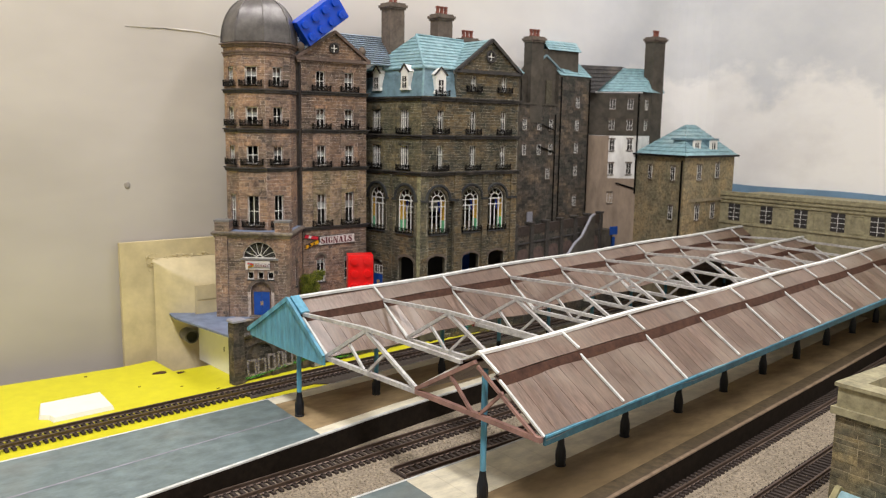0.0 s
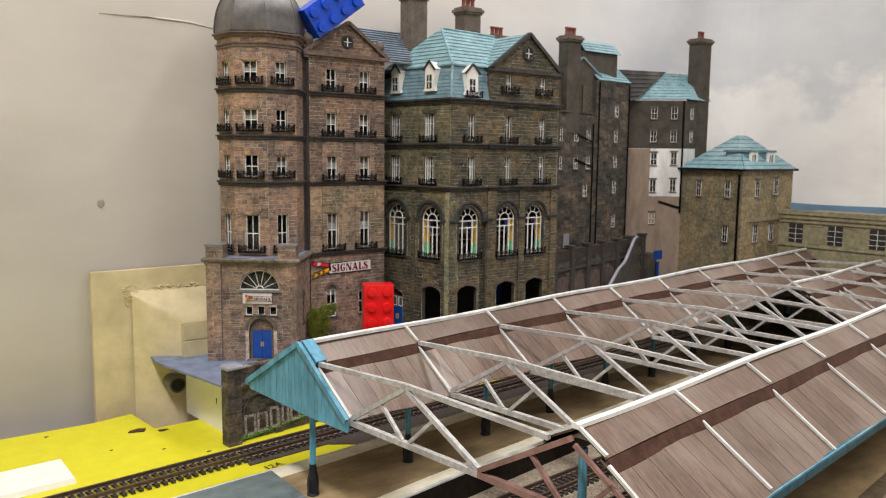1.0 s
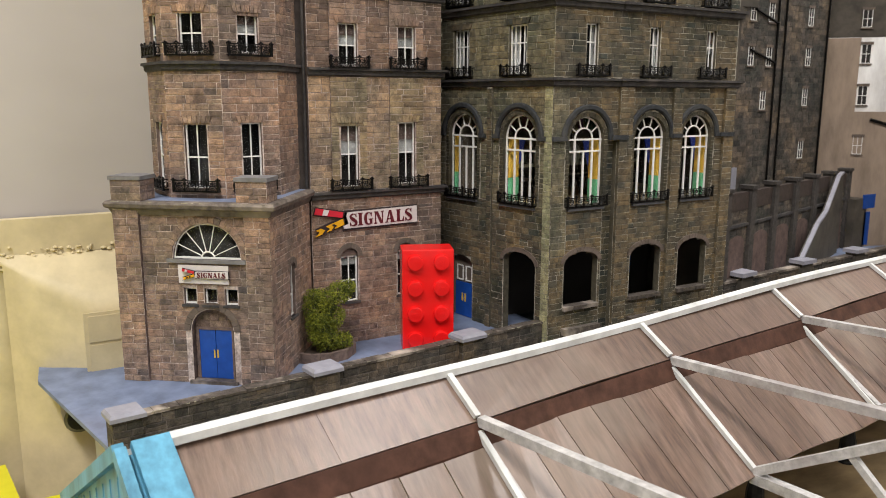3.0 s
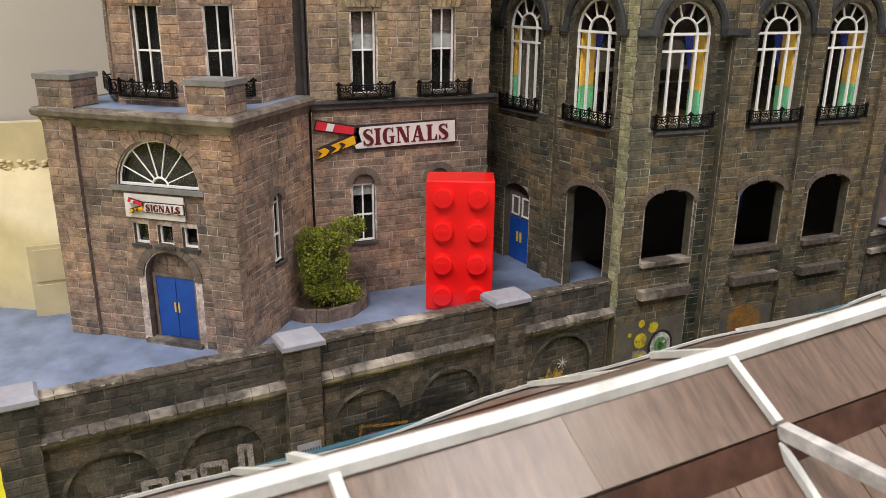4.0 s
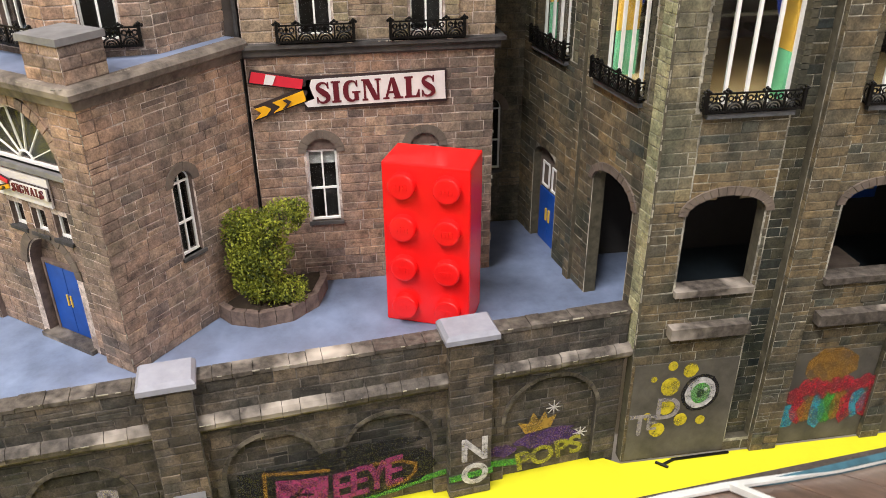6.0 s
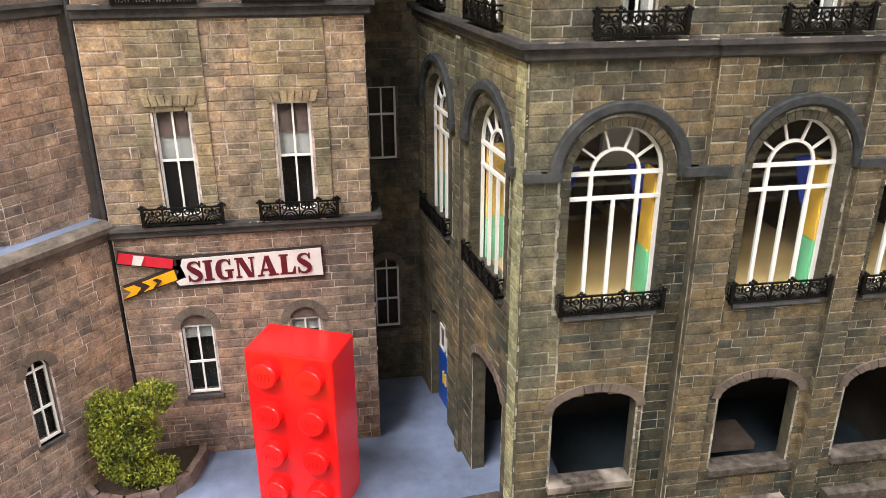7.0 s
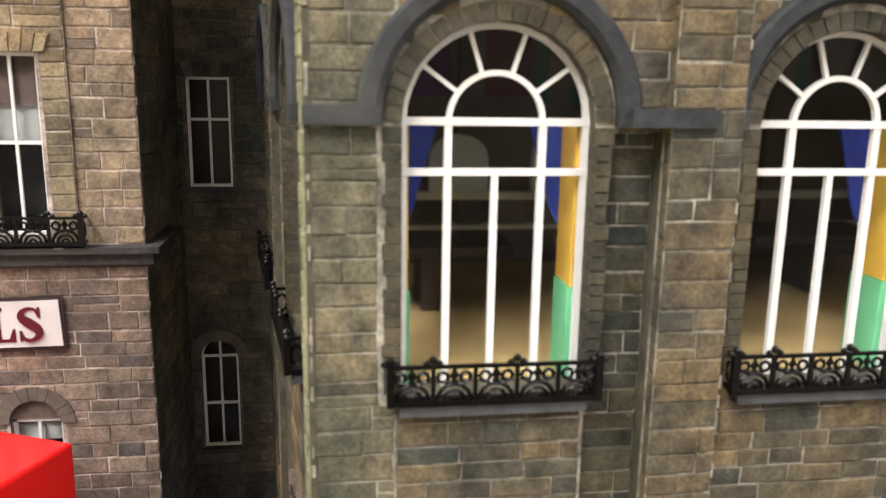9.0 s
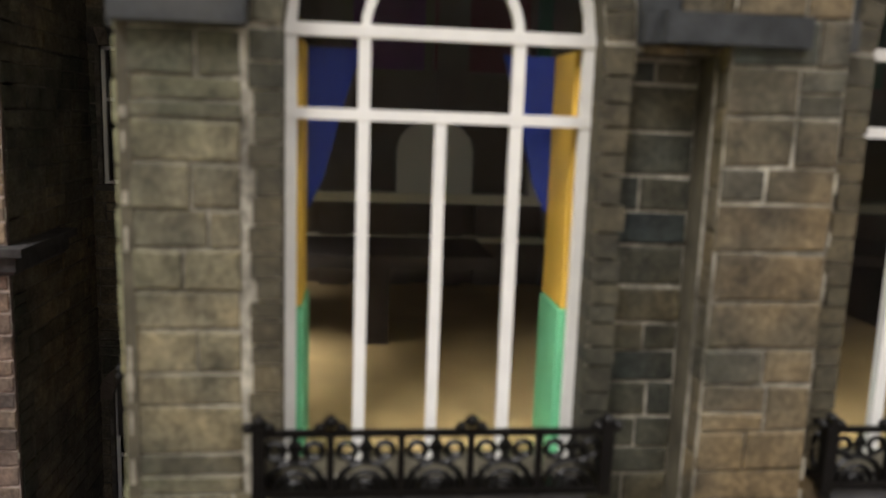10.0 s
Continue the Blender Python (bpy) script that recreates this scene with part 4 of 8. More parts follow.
CREASE = [(208.0, 201.7), (222.9, 201.9), (238.6, 202.3), (253.2, 202.0), (266.6, 200.0)]
# ---- setting: base board, backdrop, room ----
g = Geo().prism([(-450.6, 60), (-447, 192), (-450.6, 212), (-422, 215), (-422, 330), (-392, 372), (-392, 456), (-470, 620), (-470, 740), (500, 740), (500, -400), (-442, -400)][::-1], -4.0, 0.0)
tagged(part("ground", g, M["yellow_board"]), "yellow-painted model railway base board", "baseboard", kind="structure")
g = Geo()
back = [(-466, -900), (-466, 640)] + [(-426 - 40 * math.cos(a), 700 + 40 * math.sin(a)) for a in (math.pi / 2 * i / 8 for i in range(9))] + [(1400, 740)]
for (x0, y0), (x1, y1) in zip(back, back[1:]):
    g.add([(x0, y0, -60), (x1, y1, -60), (x1, y1, 560), (x0, y0, 560)], [(3, 2, 1, 0)])
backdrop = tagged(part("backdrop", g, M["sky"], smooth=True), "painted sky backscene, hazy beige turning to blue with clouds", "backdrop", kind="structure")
g = Geo()
hill = [(x, 97.6 + 1.6 * math.sin(x * 0.011 + 1.2) + 0.9 * math.sin(x * 0.037)) for x in range(-440, 1400, 20)]
for (x0, z0), (x1, z1) in zip(hill, hill[1:]):
    g.add([(x0, 738.5, 40), (x1, 738.5, 40), (x1, 738.5, z1), (x0, 738.5, z0)], [(0, 1, 2, 3)])
tagged(part("distant_hills", g, M["hills"]), "low blue hills painted along the backscene", "backdrop", kind="structure")
g = Geo()
g.lathe([(2.6, 0.0), (2.2, 0.8), (0.8, 1.1)], 0, 0, 9)
spot = g.mesh("backdrop_stain", M["faint_stain"])
for y, z, k in BACK_SPOTS:
    put("backdrop_stain", spot, Matrix.Translation((-0.4659, y * MM, z * MM)) @ pose(0, 0, 0, 0, 90, 0) @ Matrix.Diagonal((k, k * 0.8, 0.5, 1)), backdrop)
g = Geo().tube([(-465.9, y, z) for y, z in CREASE], [0.2, 0.45, 0.6, 0.45, 0.2], 6)
part("paper_crease", g, M["sky"], backdrop, "raised crease in the paper", True)
# unseen room assumed round the layout
g = Geo()
g.add([(-900, -1500, -900), (1500, -1500, -900), (1500, 1600, -900), (-900, 1600, -900)], [(0, 1, 2, 3)])
tagged(part("floor", g, M["board_edge"]), "plain room floor below the layout", "floor", kind="structure")
g = Geo()
g.add([(-900, -1500, 1300), (1500, -1500, 1300), (1500, 1600, 1300), (-900, 1600, 1300)], [(3, 2, 1, 0)])
tagged(part("ceiling", g, M["room_ceiling"]), "off-white room ceiling", "ceiling", kind="structure")
for name, a, b in (("wall_west", (-900, 1600), (-900, -1500)), ("wall_south", (-900, -1500), (1500, -1500)), ("wall_east", (1500, -1500), (1500, 1600)), ("wall_north", (1500, 1600), (-900, 1600))):
    g = Geo()
    f = Face(a, b)
    f.box(g, 0, f.length, 0, 40, -900, 1300)
    tagged(part(name, g, M["room_wall"]), "plain painted room wall", "wall", kind="structure")
# unseen housings added to go with the assumed lamps
for x, y in ((350, -250), (100, 950)):
    t = thing("ceiling_light", (x, y, 1300), "assumed long fluorescent ceiling light, out of view, with a white housing", "ceiling light", "ceiling lights")
    part("housing", Geo().box(x - 700, x + 700, y - 100, y + 100, 1288, 1299), M["room_ceiling"], t)

# ---- forecourt slab and its supports ----
RW0, RW1 = (-378.6, 234.0), (-394.4, 371.0)
rw = Face(RW0, RW1)
slab = [(-440, 222.5), (-381.5, 233.5), (-396, 372), (-396, 386), (-458, 386), (-458, 224)]
g = Geo().prism(slab, 26.8, 28.0)
solid("forecourt_slab", g, M["slate_blue"], "blue-grey painted forecourt slab with a bare cut edge", "pavement", "structure")
g = Geo().prism([(-437, 236), (-386, 240.5), (-386, 241.7), (-437, 237.2)], 0, 26.8)
ob = solid("support_panel", g, M["white_card"], "white card panel holding up the forecourt slab", "panel")
words("1", 4.2, M["sign_dark"], Face((-437, 236), (-386, 240.5)).place(34, 0.15, 14) @ pose(0, 0, 0, 90, 0, 0), ob, "numeral")
pipe = thing("pipe_end", (-444, 232.5, 10), "short grey pipe end below the forecourt slab", "pipe")
part("pipe_wall", Geo().tube([(-450, 232.5, 14.5), (-439.2, 232.5, 14.5)], 4.3, 18), M["lead"], pipe)
# solid black plug: darkness of the pipe's bore put in as colour
part("pipe_mouth", Geo().tube([(-442, 232.5, 14.5), (-439.0, 232.5, 14.5)], 3.4, 18), M["black_recess"], pipe, "dark pipe mouth")
solid("white_card_scrap", Geo().prism([(-400, 139.2), (-381.3, 135.4), (-378, 139.5), (-373, 140.6), (-375.2, 169.4), (-401.6, 169.2)][::-1], 0.05, 2.2, [(-399.2, 139.6), (-381.3, 136.4), (-378.5, 140.2), (-374, 141.4), (-376, 168.8), (-401, 168.6)][::-1]), M["white_card"], "loose white card offcut lying on the yellow board", "card offcut")

words("12A", 5.2, M["sign_dark"], pose(-0.345, 0.241, 0.0003, 0, 0, 98), bpy.data.objects["ground"], "pencil_mark", extrude=0.01)

# torn brown paper left on the board
for k, (x, y, r, a) in enumerate(((-423, 207.5, 7.5, 0.3), (-417, 217, 4.2, 1.0), (-439, 170, 1.6, 0.2), (-377.5, 225, 1.7, 0.5), (-392, 210, 1.3, 2.0), (-404, 190, 1.0, 0.1), (-372, 205, 1.1, 0.7))):
    rr = random.Random(k)
    g = Geo().prism([(x + r * rr.uniform(0.35, 1.0) * math.cos(a + 2 * math.pi * i / 7) * 0.45, y + r * rr.uniform(0.3, 1.0) * math.sin(a + 2 * math.pi * i / 7)) for i in range(7)], 0.03, 0.3)
    solid("paper_scrap", g, M["gap_brown"], "small torn scrap of dark brown paper on the yellow board", "scrap", group="scraps on the board")

# cream tunnel moulding behind the tower
t = thing("plaster_tunnel", (-455, 240, 0), "cream plastered tunnel stub on a cream backing panel", "tunnel")
part("backing_panel", Geo().box(-464, -460, 197.5, 330, -40, 73), M["cream"], t, "flat cream backing panel")
g = Geo()
prof = [(0, -40), (0, 20), (0, 43), (-0.6, 46.5), (-2.2, 49.5), (-5.5, 52.5), (-11, 57.0), (-17, 61.5)]
n = len(prof)
rng = random.Random(5)
ys = [216.5, 217.5, 219, 222, 226, 231, 236, 241, 260, 330]
for y in ys:
    k = min(1.0, (max(y, 217) - 216.5) / 24.5) ** 0.75
    g.v += [(-459.8 + 17.0 * k + x * k + rng.uniform(-0.2, 0.2), y + rng.uniform(-0.3, 0.3), z if z < 30 else 62.5 - (62.5 - z) * (0.12 + 0.88 * k)) for x, z in prof]
for i in range(len(ys) - 1):
    for j in range(n - 1):
        g.f.append((i * n + j, (i + 1) * n + j, (i + 1) * n + j + 1, i * n + j + 1))
part("tunnel_shell", g, M["cream"], t, "rounded cream plaster shell", True)
g = Geo()
for i in range(220):
    y = 213 + 57 * rng.random() ** 1.3
    r = rng.uniform(0.2, 0.85)
    zc, xc = 61.4 + rng.uniform(-2.6, 2.4) + (y < 224) * rng.uniform(-5, 2), -459.8 + rng.uniform(-0.3, 0.5)
    g.lathe([(r * 0.3, zc - r * 0.7), (r, zc - r * 0.2), (r * 0.8, zc + r * 0.3), (r * 0.2, zc + r * 0.5)], xc, y, 7)
tagged(part("plaster_crumb", g, M["cream"], t, "rough crumbs of filler along the joint"), kind="stuff")
g = Geo()
f = Face((-442, 236), (-442, 262))
f.box(g, 0, 24, 0.2, 0.9, 26, 46)
part("hatch_frame", g, M["cream"], t, "shallow panelled hatch")
g = Geo()
f.box(g, 1.2, 24, 0.9, 1.3, 27, 36)
f.box(g, 1.2, 24, 0.9, 1.3, 37, 45)
part("hatch_panel", g, M["cream"], t)

# ---- retaining wall ----
rng = random.Random(11)
t = thing("retaining_wall", (-387, 300, 0), "dark stone retaining wall with blind arches and graffiti below the forecourt", "wall")
arches = [("round", c, 16.5, -0.5, 13.5) for c in (17.5, 38.5, 70.5, 91.5)] + [("round", 123.5, 19.0, -0.5, 14.0)]
wall("back_leaf", rw, 0, 35.0, [], M["mortar_soot"], t, 3.0, d=-1.0)
stones(rw, 0, 24.5, [], "soot", t, rng, d=-1.0, proud=(0.05, 0.15))
wall("front_leaf", rw, -1.2, 24.6, arches, M["mortar_soot"], t, 1.05)
stones(rw, 0, 24.4, arches, "soot", t, rng, course=(1.6, 2.4), width=(2.4, 6.0), singles=240, near=(50, 140, 0, 25))
for o in arches:
    stone_arch(t, rw.place(o[1], 0, o[4]), o[2], o[2] / 2, 0.8, 0.32, M["arch_worn"], 15)
wall("parapet", rw, 24.6, 35.2, [], M["mortar_soot"], t, 3.2, d=0.3)
stones(rw, 28.4, 35.2, [], "soot", t, rng, d=0.3, course=(1.9, 2.4), width=(3, 7))
piers = [(0.0, 6.6), (52.0, 59.4), (102.5, 110.6)]
for i, (a, b) in enumerate(zip([p[1] for p in piers], [p[0] for p in piers[1:]] + [138.5])):
    g, x = Geo(), a
    while x < b - 0.5:
        w = min(rng.uniform(2.4, 5.2), b - x)
        z = rng.uniform(-0.12, 0.12)
        pts = [(0.25, 25.2), (1.0, 25.6), (1.9, 26.6), (2.05, 27.6), (1.5, 28.5), (0.25, 28.8)]
        v = [rw.at(x + 0.05, dd, zz + z) for dd, zz in pts] + [rw.at(x + w - 0.05, dd, zz + z) for dd, zz in pts]
        k = len(pts)
        g.add(v, [tuple(range(k)), tuple(range(2 * k - 1, k - 1, -1))] + [(j, k + j, k + (j + 1) % k, (j + 1) % k) for j in range(k)])
        x += w
    part("string_course", g, M["coping"], t, "worn rounded string course")
    g, x = Geo(), a
    while x < b - 0.5:
        w = min(rng.uniform(2.5, 6), b - x)
        rw.box(g, x + 0.05, x + w - 0.05, -3.0, 0.62, 35.2, 35.9 + rng.uniform(-0.1, 0.15))
        x += w
    part("coping", g, M["coping"], t, "worn pale coping stones")
    worn_edge(rw.at(a, 0.6, 35.9), rw.at(b, 0.6, 35.9), t, 0.3, 7, 0.5)
    worn_edge(rw.at(a, 1.95, 27.5), rw.at(b, 1.95, 27.5), t, 0.35, 8, 0.4)
for a, b in piers:
    g = Geo()
    rw.box(g, a, b, -3.0, 2.2, 0, 35.6)
    pier = part("pier", g, M["mortar_soot"], t)
    stones(Face(rw.at(a, 2.2, 0)[:2], rw.at(b, 2.2, 0)[:2]), 0, 35.5, [], "soot", t, rng, width=(2.4, 4.5))
    stones(Face(rw.at(a, -3.0, 0)[:2], rw.at(a, 2.2, 0)[:2]), 0, 35.5, [], "soot", t, rng, width=(2.0, 4))
    g = Geo()
    c = [rw.at(s, d, 0)[:2] for s, d in ((a - 0.9, -4.0), (a - 0.9, 3.1), (b + 0.9, 3.1), (b + 0.9, -4.0))]
    c2 = [rw.at(s, d, 0)[:2] for s, d in ((a - 0.3, -3.4), (a - 0.3, 2.5), (b + 0.3, 2.5), (b + 0.3, -3.4))]
    g.prism(c, 36.0, 37.0, None).prism(c, 37.0, 37.8, c2)
    part("cap", g, M["cap_grey"], t, "flat grey pier cap")

# ---- main block of the hotel ----
rng = random.Random(21)
MA, MB, MC = (-392.5, 372.0), (-392.5, 456.0), (-451.0, 363.6)
front, side = Face(MA, MB), Face(MC, MA)
hotel = thing("stone_hotel", (-420, 414, 0), "grey-brown stone grand hotel with arched hall windows and blue-green mansard roof", "building")
HALL_Z, HALL_H = 74.4, 21.6
f_hall = [14.4, 42.9, 65.9]
f_arch = [13.6, 43.2, 67.0]
fo = [("round", s, 15.0, HALL_Z, HALL_Z + HALL_H) for s in f_hall] + [("low", s, 14.6, 40.0, 55.2) for s in f_arch]
FW = [15.2, 43.0, 70.6]
UPPER = ((117.3, 15.7), (141.7, 15.3))
fo += [("square", s, 4.6, z, z + h) for s in FW for z, h in UPPER]
fo += [("square", s, 4.6, 170.5, 180.5) for s in (43.0, 70.6)]
sA, sB = 44.0, 14.9
so = [("round", s, 16.0, HALL_Z, HALL_Z + HALL_H) for s in (sA, sB)]
so += [("square", s, 8.2, z, z + h) for s in (42.5, 13.8) for z, h in UPPER]
so += [("low", 45.1, 15.4, 27.4, 54.0), ("low", 14.5, 12.3, 27.4, 49.0)]
SLOTS = [("square", 24.8, 5.2, 3.0, 95.4)]
gable = [(0, 0), (84.5, 0), (84.5, 183), (58.2, 203.8), (57.4, 203.8), (28.5, 183), (28.5, 165), (0, 165)]
wall("front_wall", front, 0, 165, fo + SLOTS, M["mortar_olive"], hotel, 2.6, outline=gable)
wall("side_wall", side, 26, 165, so, M["mortar_olive"], hotel, 2.6)


def gable_span(z):
    if z <= 165:
        return 0.0, 84.0
    if z <= 183:
        return 28.5, 84.5
    k = (z - 183) / 20.8
    return 28.5 + 29 * k, 84.5 - 26.5 * k


fo_s = [(k, c, w + (3.3 if k == "round" else 0.4), z0, z1) for k, c, w, z0, z1 in fo]
so_s = [(k, c, w + (3.3 if k == "round" else 0.4), z0, z1) for k, c, w, z0, z1 in so]
g = Geo()
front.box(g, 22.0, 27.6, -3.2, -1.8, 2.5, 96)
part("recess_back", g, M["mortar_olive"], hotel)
# slot stones: dark of their own, darkened further for shadow
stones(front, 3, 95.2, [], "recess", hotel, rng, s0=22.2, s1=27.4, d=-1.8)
stones(front, 58, 113.2, fo_s, "pale_olive", hotel, rng, s0=0.0, s1=6.4)
stones(front, 0, 205, fo_s + [("square", 3.2, 6.4, 58, 113.2)] + [(k, c, w + 0.2, a, b) for k, c, w, a, b in SLOTS], "olive", hotel, rng, singles=300, near=(0, 62, 58, 113), outline=gable_span)
stones(side, 28, 74, so_s, "olive", hotel, rng)
# upper side stones made paler: strong light up there put into colour
stones(side, 74.1, 164, so_s, "pale_olive", hotel, rng)
# plain plastered panels at the foot of the front
for s0, s1, z1 in ((0.6, 21.8, 24.0), (34.0, 52.2, 23.0), (57.2, 78.6, 23.0)):
    g = Geo()
    front.box(g, s0, s1, 0.05, 0.3, 0.5, z1)
    part("plain_panel", g, M["sooty_plaster"], hotel, "plain dark plastered panel")
# pilaster strips beside the hall windows
for s0, s1, z0, z1 in ((27.6, 33.4, 0, 113.5), (79.0, 84.0, 0, 113.5), (52.6, 56.8, 0, 113.5)):
    g = Geo()
    front.box(g, s0, s1, 0.0, 1.15, z0, z1)
    bare_sides(part("pilaster", g, M["mortar_olive"], hotel), "jamb_olive", (3, 5))
    stones(Face(front.at(s0, 0, 0)[:2], front.at(s0, 1.15, 0)[:2]), z0, z1, [], "olive", hotel, rng, width=(1.1, 1.2), proud=(0.05, 0.1))
    stones(front, z0, z1, [], "olive", hotel, rng, s0=s0, s1=s1, d=1.15)
    for s in (s0, s1):
        worn_edge(front.at(s, 1.25, z0 + 30), front.at(s, 1.25, z1), hotel, 0.2, 3, 0.28)
for s in f_hall:
    hall_window(hotel, front, s, HALL_Z)
for s in (sA, sB):
    hall_window(hotel, side, s, HALL_Z, 16.0)
for s0, s1 in ((-0.4, 3.2), (24.2, 31.2), (52.4, 57.0), (76.8, 84.0)):
    g = Geo()
    front.box(g, s0, s1, 0, 1.0 if s0 < 20 else 1.75, 95.8, 97.2)
    part("impost", g, M["hood"], hotel)
for fc, spots, w in ((front, f_arch, 14.6), (side, (45.1,), 15.4)):
    for s in spots:
        stone_arch(hotel, fc.place(s, 0, 55.2 if fc is front else 54.0), w, w * 0.24, 1.6, 0.5, M["dark_stone"], 17)
        zz = 55.2 if fc is front else 54.0
        arc = [fc.at(s + (w / 2 + 1.65) * math.cos(a), 0.5, zz + (w * 0.24 + 1.65) * math.sin(a)) for a in (math.pi * i / 16 for i in range(17))]
        for p, q in zip(arc, arc[1:]):
            worn_edge(p, q, hotel, 0.24, 5, 0.8)
for s in f_arch:
    g = Geo()
    front.box(g, s - 7.6, s + 7.6, -2.6, 1.2, 39.0, 40.3)
    part("arcade_sill", g, M["coping"], hotel, "worn pale stone sill")
    g = Geo()
    front.box(g, s - 7.8, s + 7.8, -0.2, 2.4, 30.6, 33.0)
    part("ledge", g, M["coping"], hotel, "worn projecting stone ledge")
for z in (115.8, 140.2, 165.0):
    worn_edge((-390.5, 374, z), (-390.5, 399, z), hotel, 0.2, 9, 0.6)
    worn_edge((-389.9, 402, z), (-389.9, 454, z), hotel, 0.2, 9, 0.5)
    moulding("string_course", [MC, MA, (-392.5, 400.0), (-391.9, 400.2), (-391.9, 456.4), (-396, 456.4)], cornice_profile(z, 2.0, 2.8), M["cornice"], hotel)
for s in FW:
    for z, h in UPPER:
        window(hotel, front, s, z, 4.6, h, cross=0.63, balcony=13.0, curtain=RNG.choice(("half", "sides", None)), head_stone="olive", sill=False)
for s in (43.0, 70.6):
    window(hotel, front, s, 170.5, 4.6, 10.0, balcony=13.0, curtain="half", head_stone="olive", sill=False)
for s in (42.5, 13.8):
    for z, h in UPPER:
        window(hotel, side, s, z, 8.2, h, mid=3, cross=0.63, balcony=13.0, curtain="sides", head_stone="olive", sill=False)
# side doorway
g = Geo()
side.box(g, 8.0, 21.0, -2.6, -1.8, 28, 54)
part("door_surround", g, M["dark_stone"], hotel, "dark stone door recess")
g = Geo()
side.box(g, 9.6, 14.4, -1.8, -1.4, 28.2, 41.2)
side.box(g, 14.6, 19.4, -1.8, -1.4, 28.2, 41.2)
d = part("door", g, M["door_blue"], hotel, "blue double doors under small lights")
g = Geo()
side.box(g, 13.4, 14.0, -1.4, -1.1, 34.0, 37.0)
side.box(g, 15.0, 15.6, -1.4, -1.1, 34.0, 37.0)
part("push_plate", g, M["brass"], d)
for s in (12.0, 17.0):
    window(hotel, side, s, 41.9, 3.7, 5.8, mid=0, cross=0.97, d=-0.6, sill=False)
# pale corner strip and a rib on the side face
# worn corner and its highlight are both put into the pale stones
for a, b, k, out in ((side.length - 3.3, side.length + 0.2, "pale", 0.35), (28.8, 31.2, "olive", 0.9)):
    g = Geo()
    side.box(g, a, b, -0.2, out, 28, 113)
    bare_sides(part("pilaster", g, M["mortar_olive"], hotel), "jamb_olive", (3, 5))
    stones(side, 28, 113, [], k, hotel, rng, s0=a, s1=b, d=out, width=(1.2, 3.0))
# worn arris at the block's corner
worn_edge((-392.3, 371.9, 29), (-392.3, 371.9, 113), hotel, 0.36, 1, 0.75)
worn_edge((-392.3, 371.9, 116), (-392.3, 371.9, 164), hotel, 0.3, 2, 0.4)
# pediment: raking mouldings and a round light
g = Geo()
for a, b in (((28.0, 183.2), (58.0, 205.0)), ((58.0, 205.0), (86.0, 183.2))):
    g.bar(front.at(a[0], 0.6, a[1]), front.at(b[0], 0.6, b[1]), 2.6, 2.0)
front.box(g, 27.0, 86.0, -0.4, 1.9, 181.8, 184.0)
part("pediment_moulding", g, M["cornice"], hotel)
g = Geo()
pts = [front.at(57.6 + 3.6 * math.cos(a), 0.6, 193.5 + 3.6 * math.sin(a)) for a in (2 * math.pi * i / 16 for i in range(16))]
g.tube(pts, 0.9, 6, True)
part("oculus_rim", g, M["cornice"], hotel)
g = Geo()
front.box(g, 54.8, 60.4, 0.1, 0.42, 190.7, 196.3)
oc = part("oculus_light", g, M["room_black"], hotel)
g = Geo()
front.box(g, 57.35, 57.85, 0.4, 0.8, 190.6, 196.4)
front.box(g, 54.8, 60.4, 0.4, 0.75, 193.3, 193.8)
part("oculus_bars", g, M["white"], oc)
# mansard, hips and gable roof
g = Geo()
lo = [Vector((*MC, 165.4)), Vector((-393.0, 372.6, 165.4)), Vector((-393.0, 401.0, 165.4))]
hi = [Vector((-453, 368.5, 184)), Vector((-397.5, 377.0, 184)), Vector((-397.5, 401.0, 184))]
N = 9
for j in range(N):
    for k, grow in ((j / N, 0.45), ((j + 1) / N, 0.0)):
        g.v += [lo[i].lerp(hi[i], k) + (Vector((0.15, -0.75, 0)), Vector((0.55, -0.55, 0)), Vector((0.75, 0, 0)))[i] * grow for i in range(3)]
g.f += [(3 * r + i, 3 * r + i + 1, 3 * r + i + 4, 3 * r + i + 3) for r in range(2 * N - 1) for i in range(2)]
part("mansard", g, M["mansard"], hotel, "blue-grey slated mansard in stepped rows")
E1, E2, E3 = Vector((-454, 367.5, 184)), Vector((-396.5, 376.0, 184)), Vector((-396.5, 402, 184))
R1, R2 = Vector((-424, 389, 207.5)), Vector((-424, 430, 206.5))


def slope_rows(geo, p, q, top_q, top_p, n, step=0.5):
    """A roof slope in n overlapping rows between an eave p-q and a ridge."""
    nrm = (q - p).cross(top_q - p).normalized()
    v = [p, q]
    for j in range(n):
        v += [p.lerp(top_p, j / n) + nrm * step, q.lerp(top_q, j / n) + nrm * step, p.lerp(top_p, (j + 1) / n) + nrm * step * 0.1, q.lerp(top_q, (j + 1) / n) + nrm * step * 0.1]
    geo.add(v, [(2 * r, 2 * r + 1, 2 * r + 3, 2 * r + 2) for r in range(2 * n)])


g = Geo()
slope_rows(g, E1, E2, R1, R1, 10)
slope_rows(g, E2, E3 + Vector((0, 28, 0)), R2, R1, 10)
slope_rows(g, Vector((-456, 398, 184)), E1, R1, Vector((-456, 398, 200)), 8)
part("hip_roof", g, M["roof_blue"], hotel, "pale blue-green hipped roof")
g = Geo()
G0, G1 = Vector((-391.0, 430.2, 205.4)), Vector((-456, 430.2, 205.4))
slope_rows(g, Vector((-456, 399.5, 183.4)), Vector((-391.0, 399.5, 183.4)), G0, G1, 10)
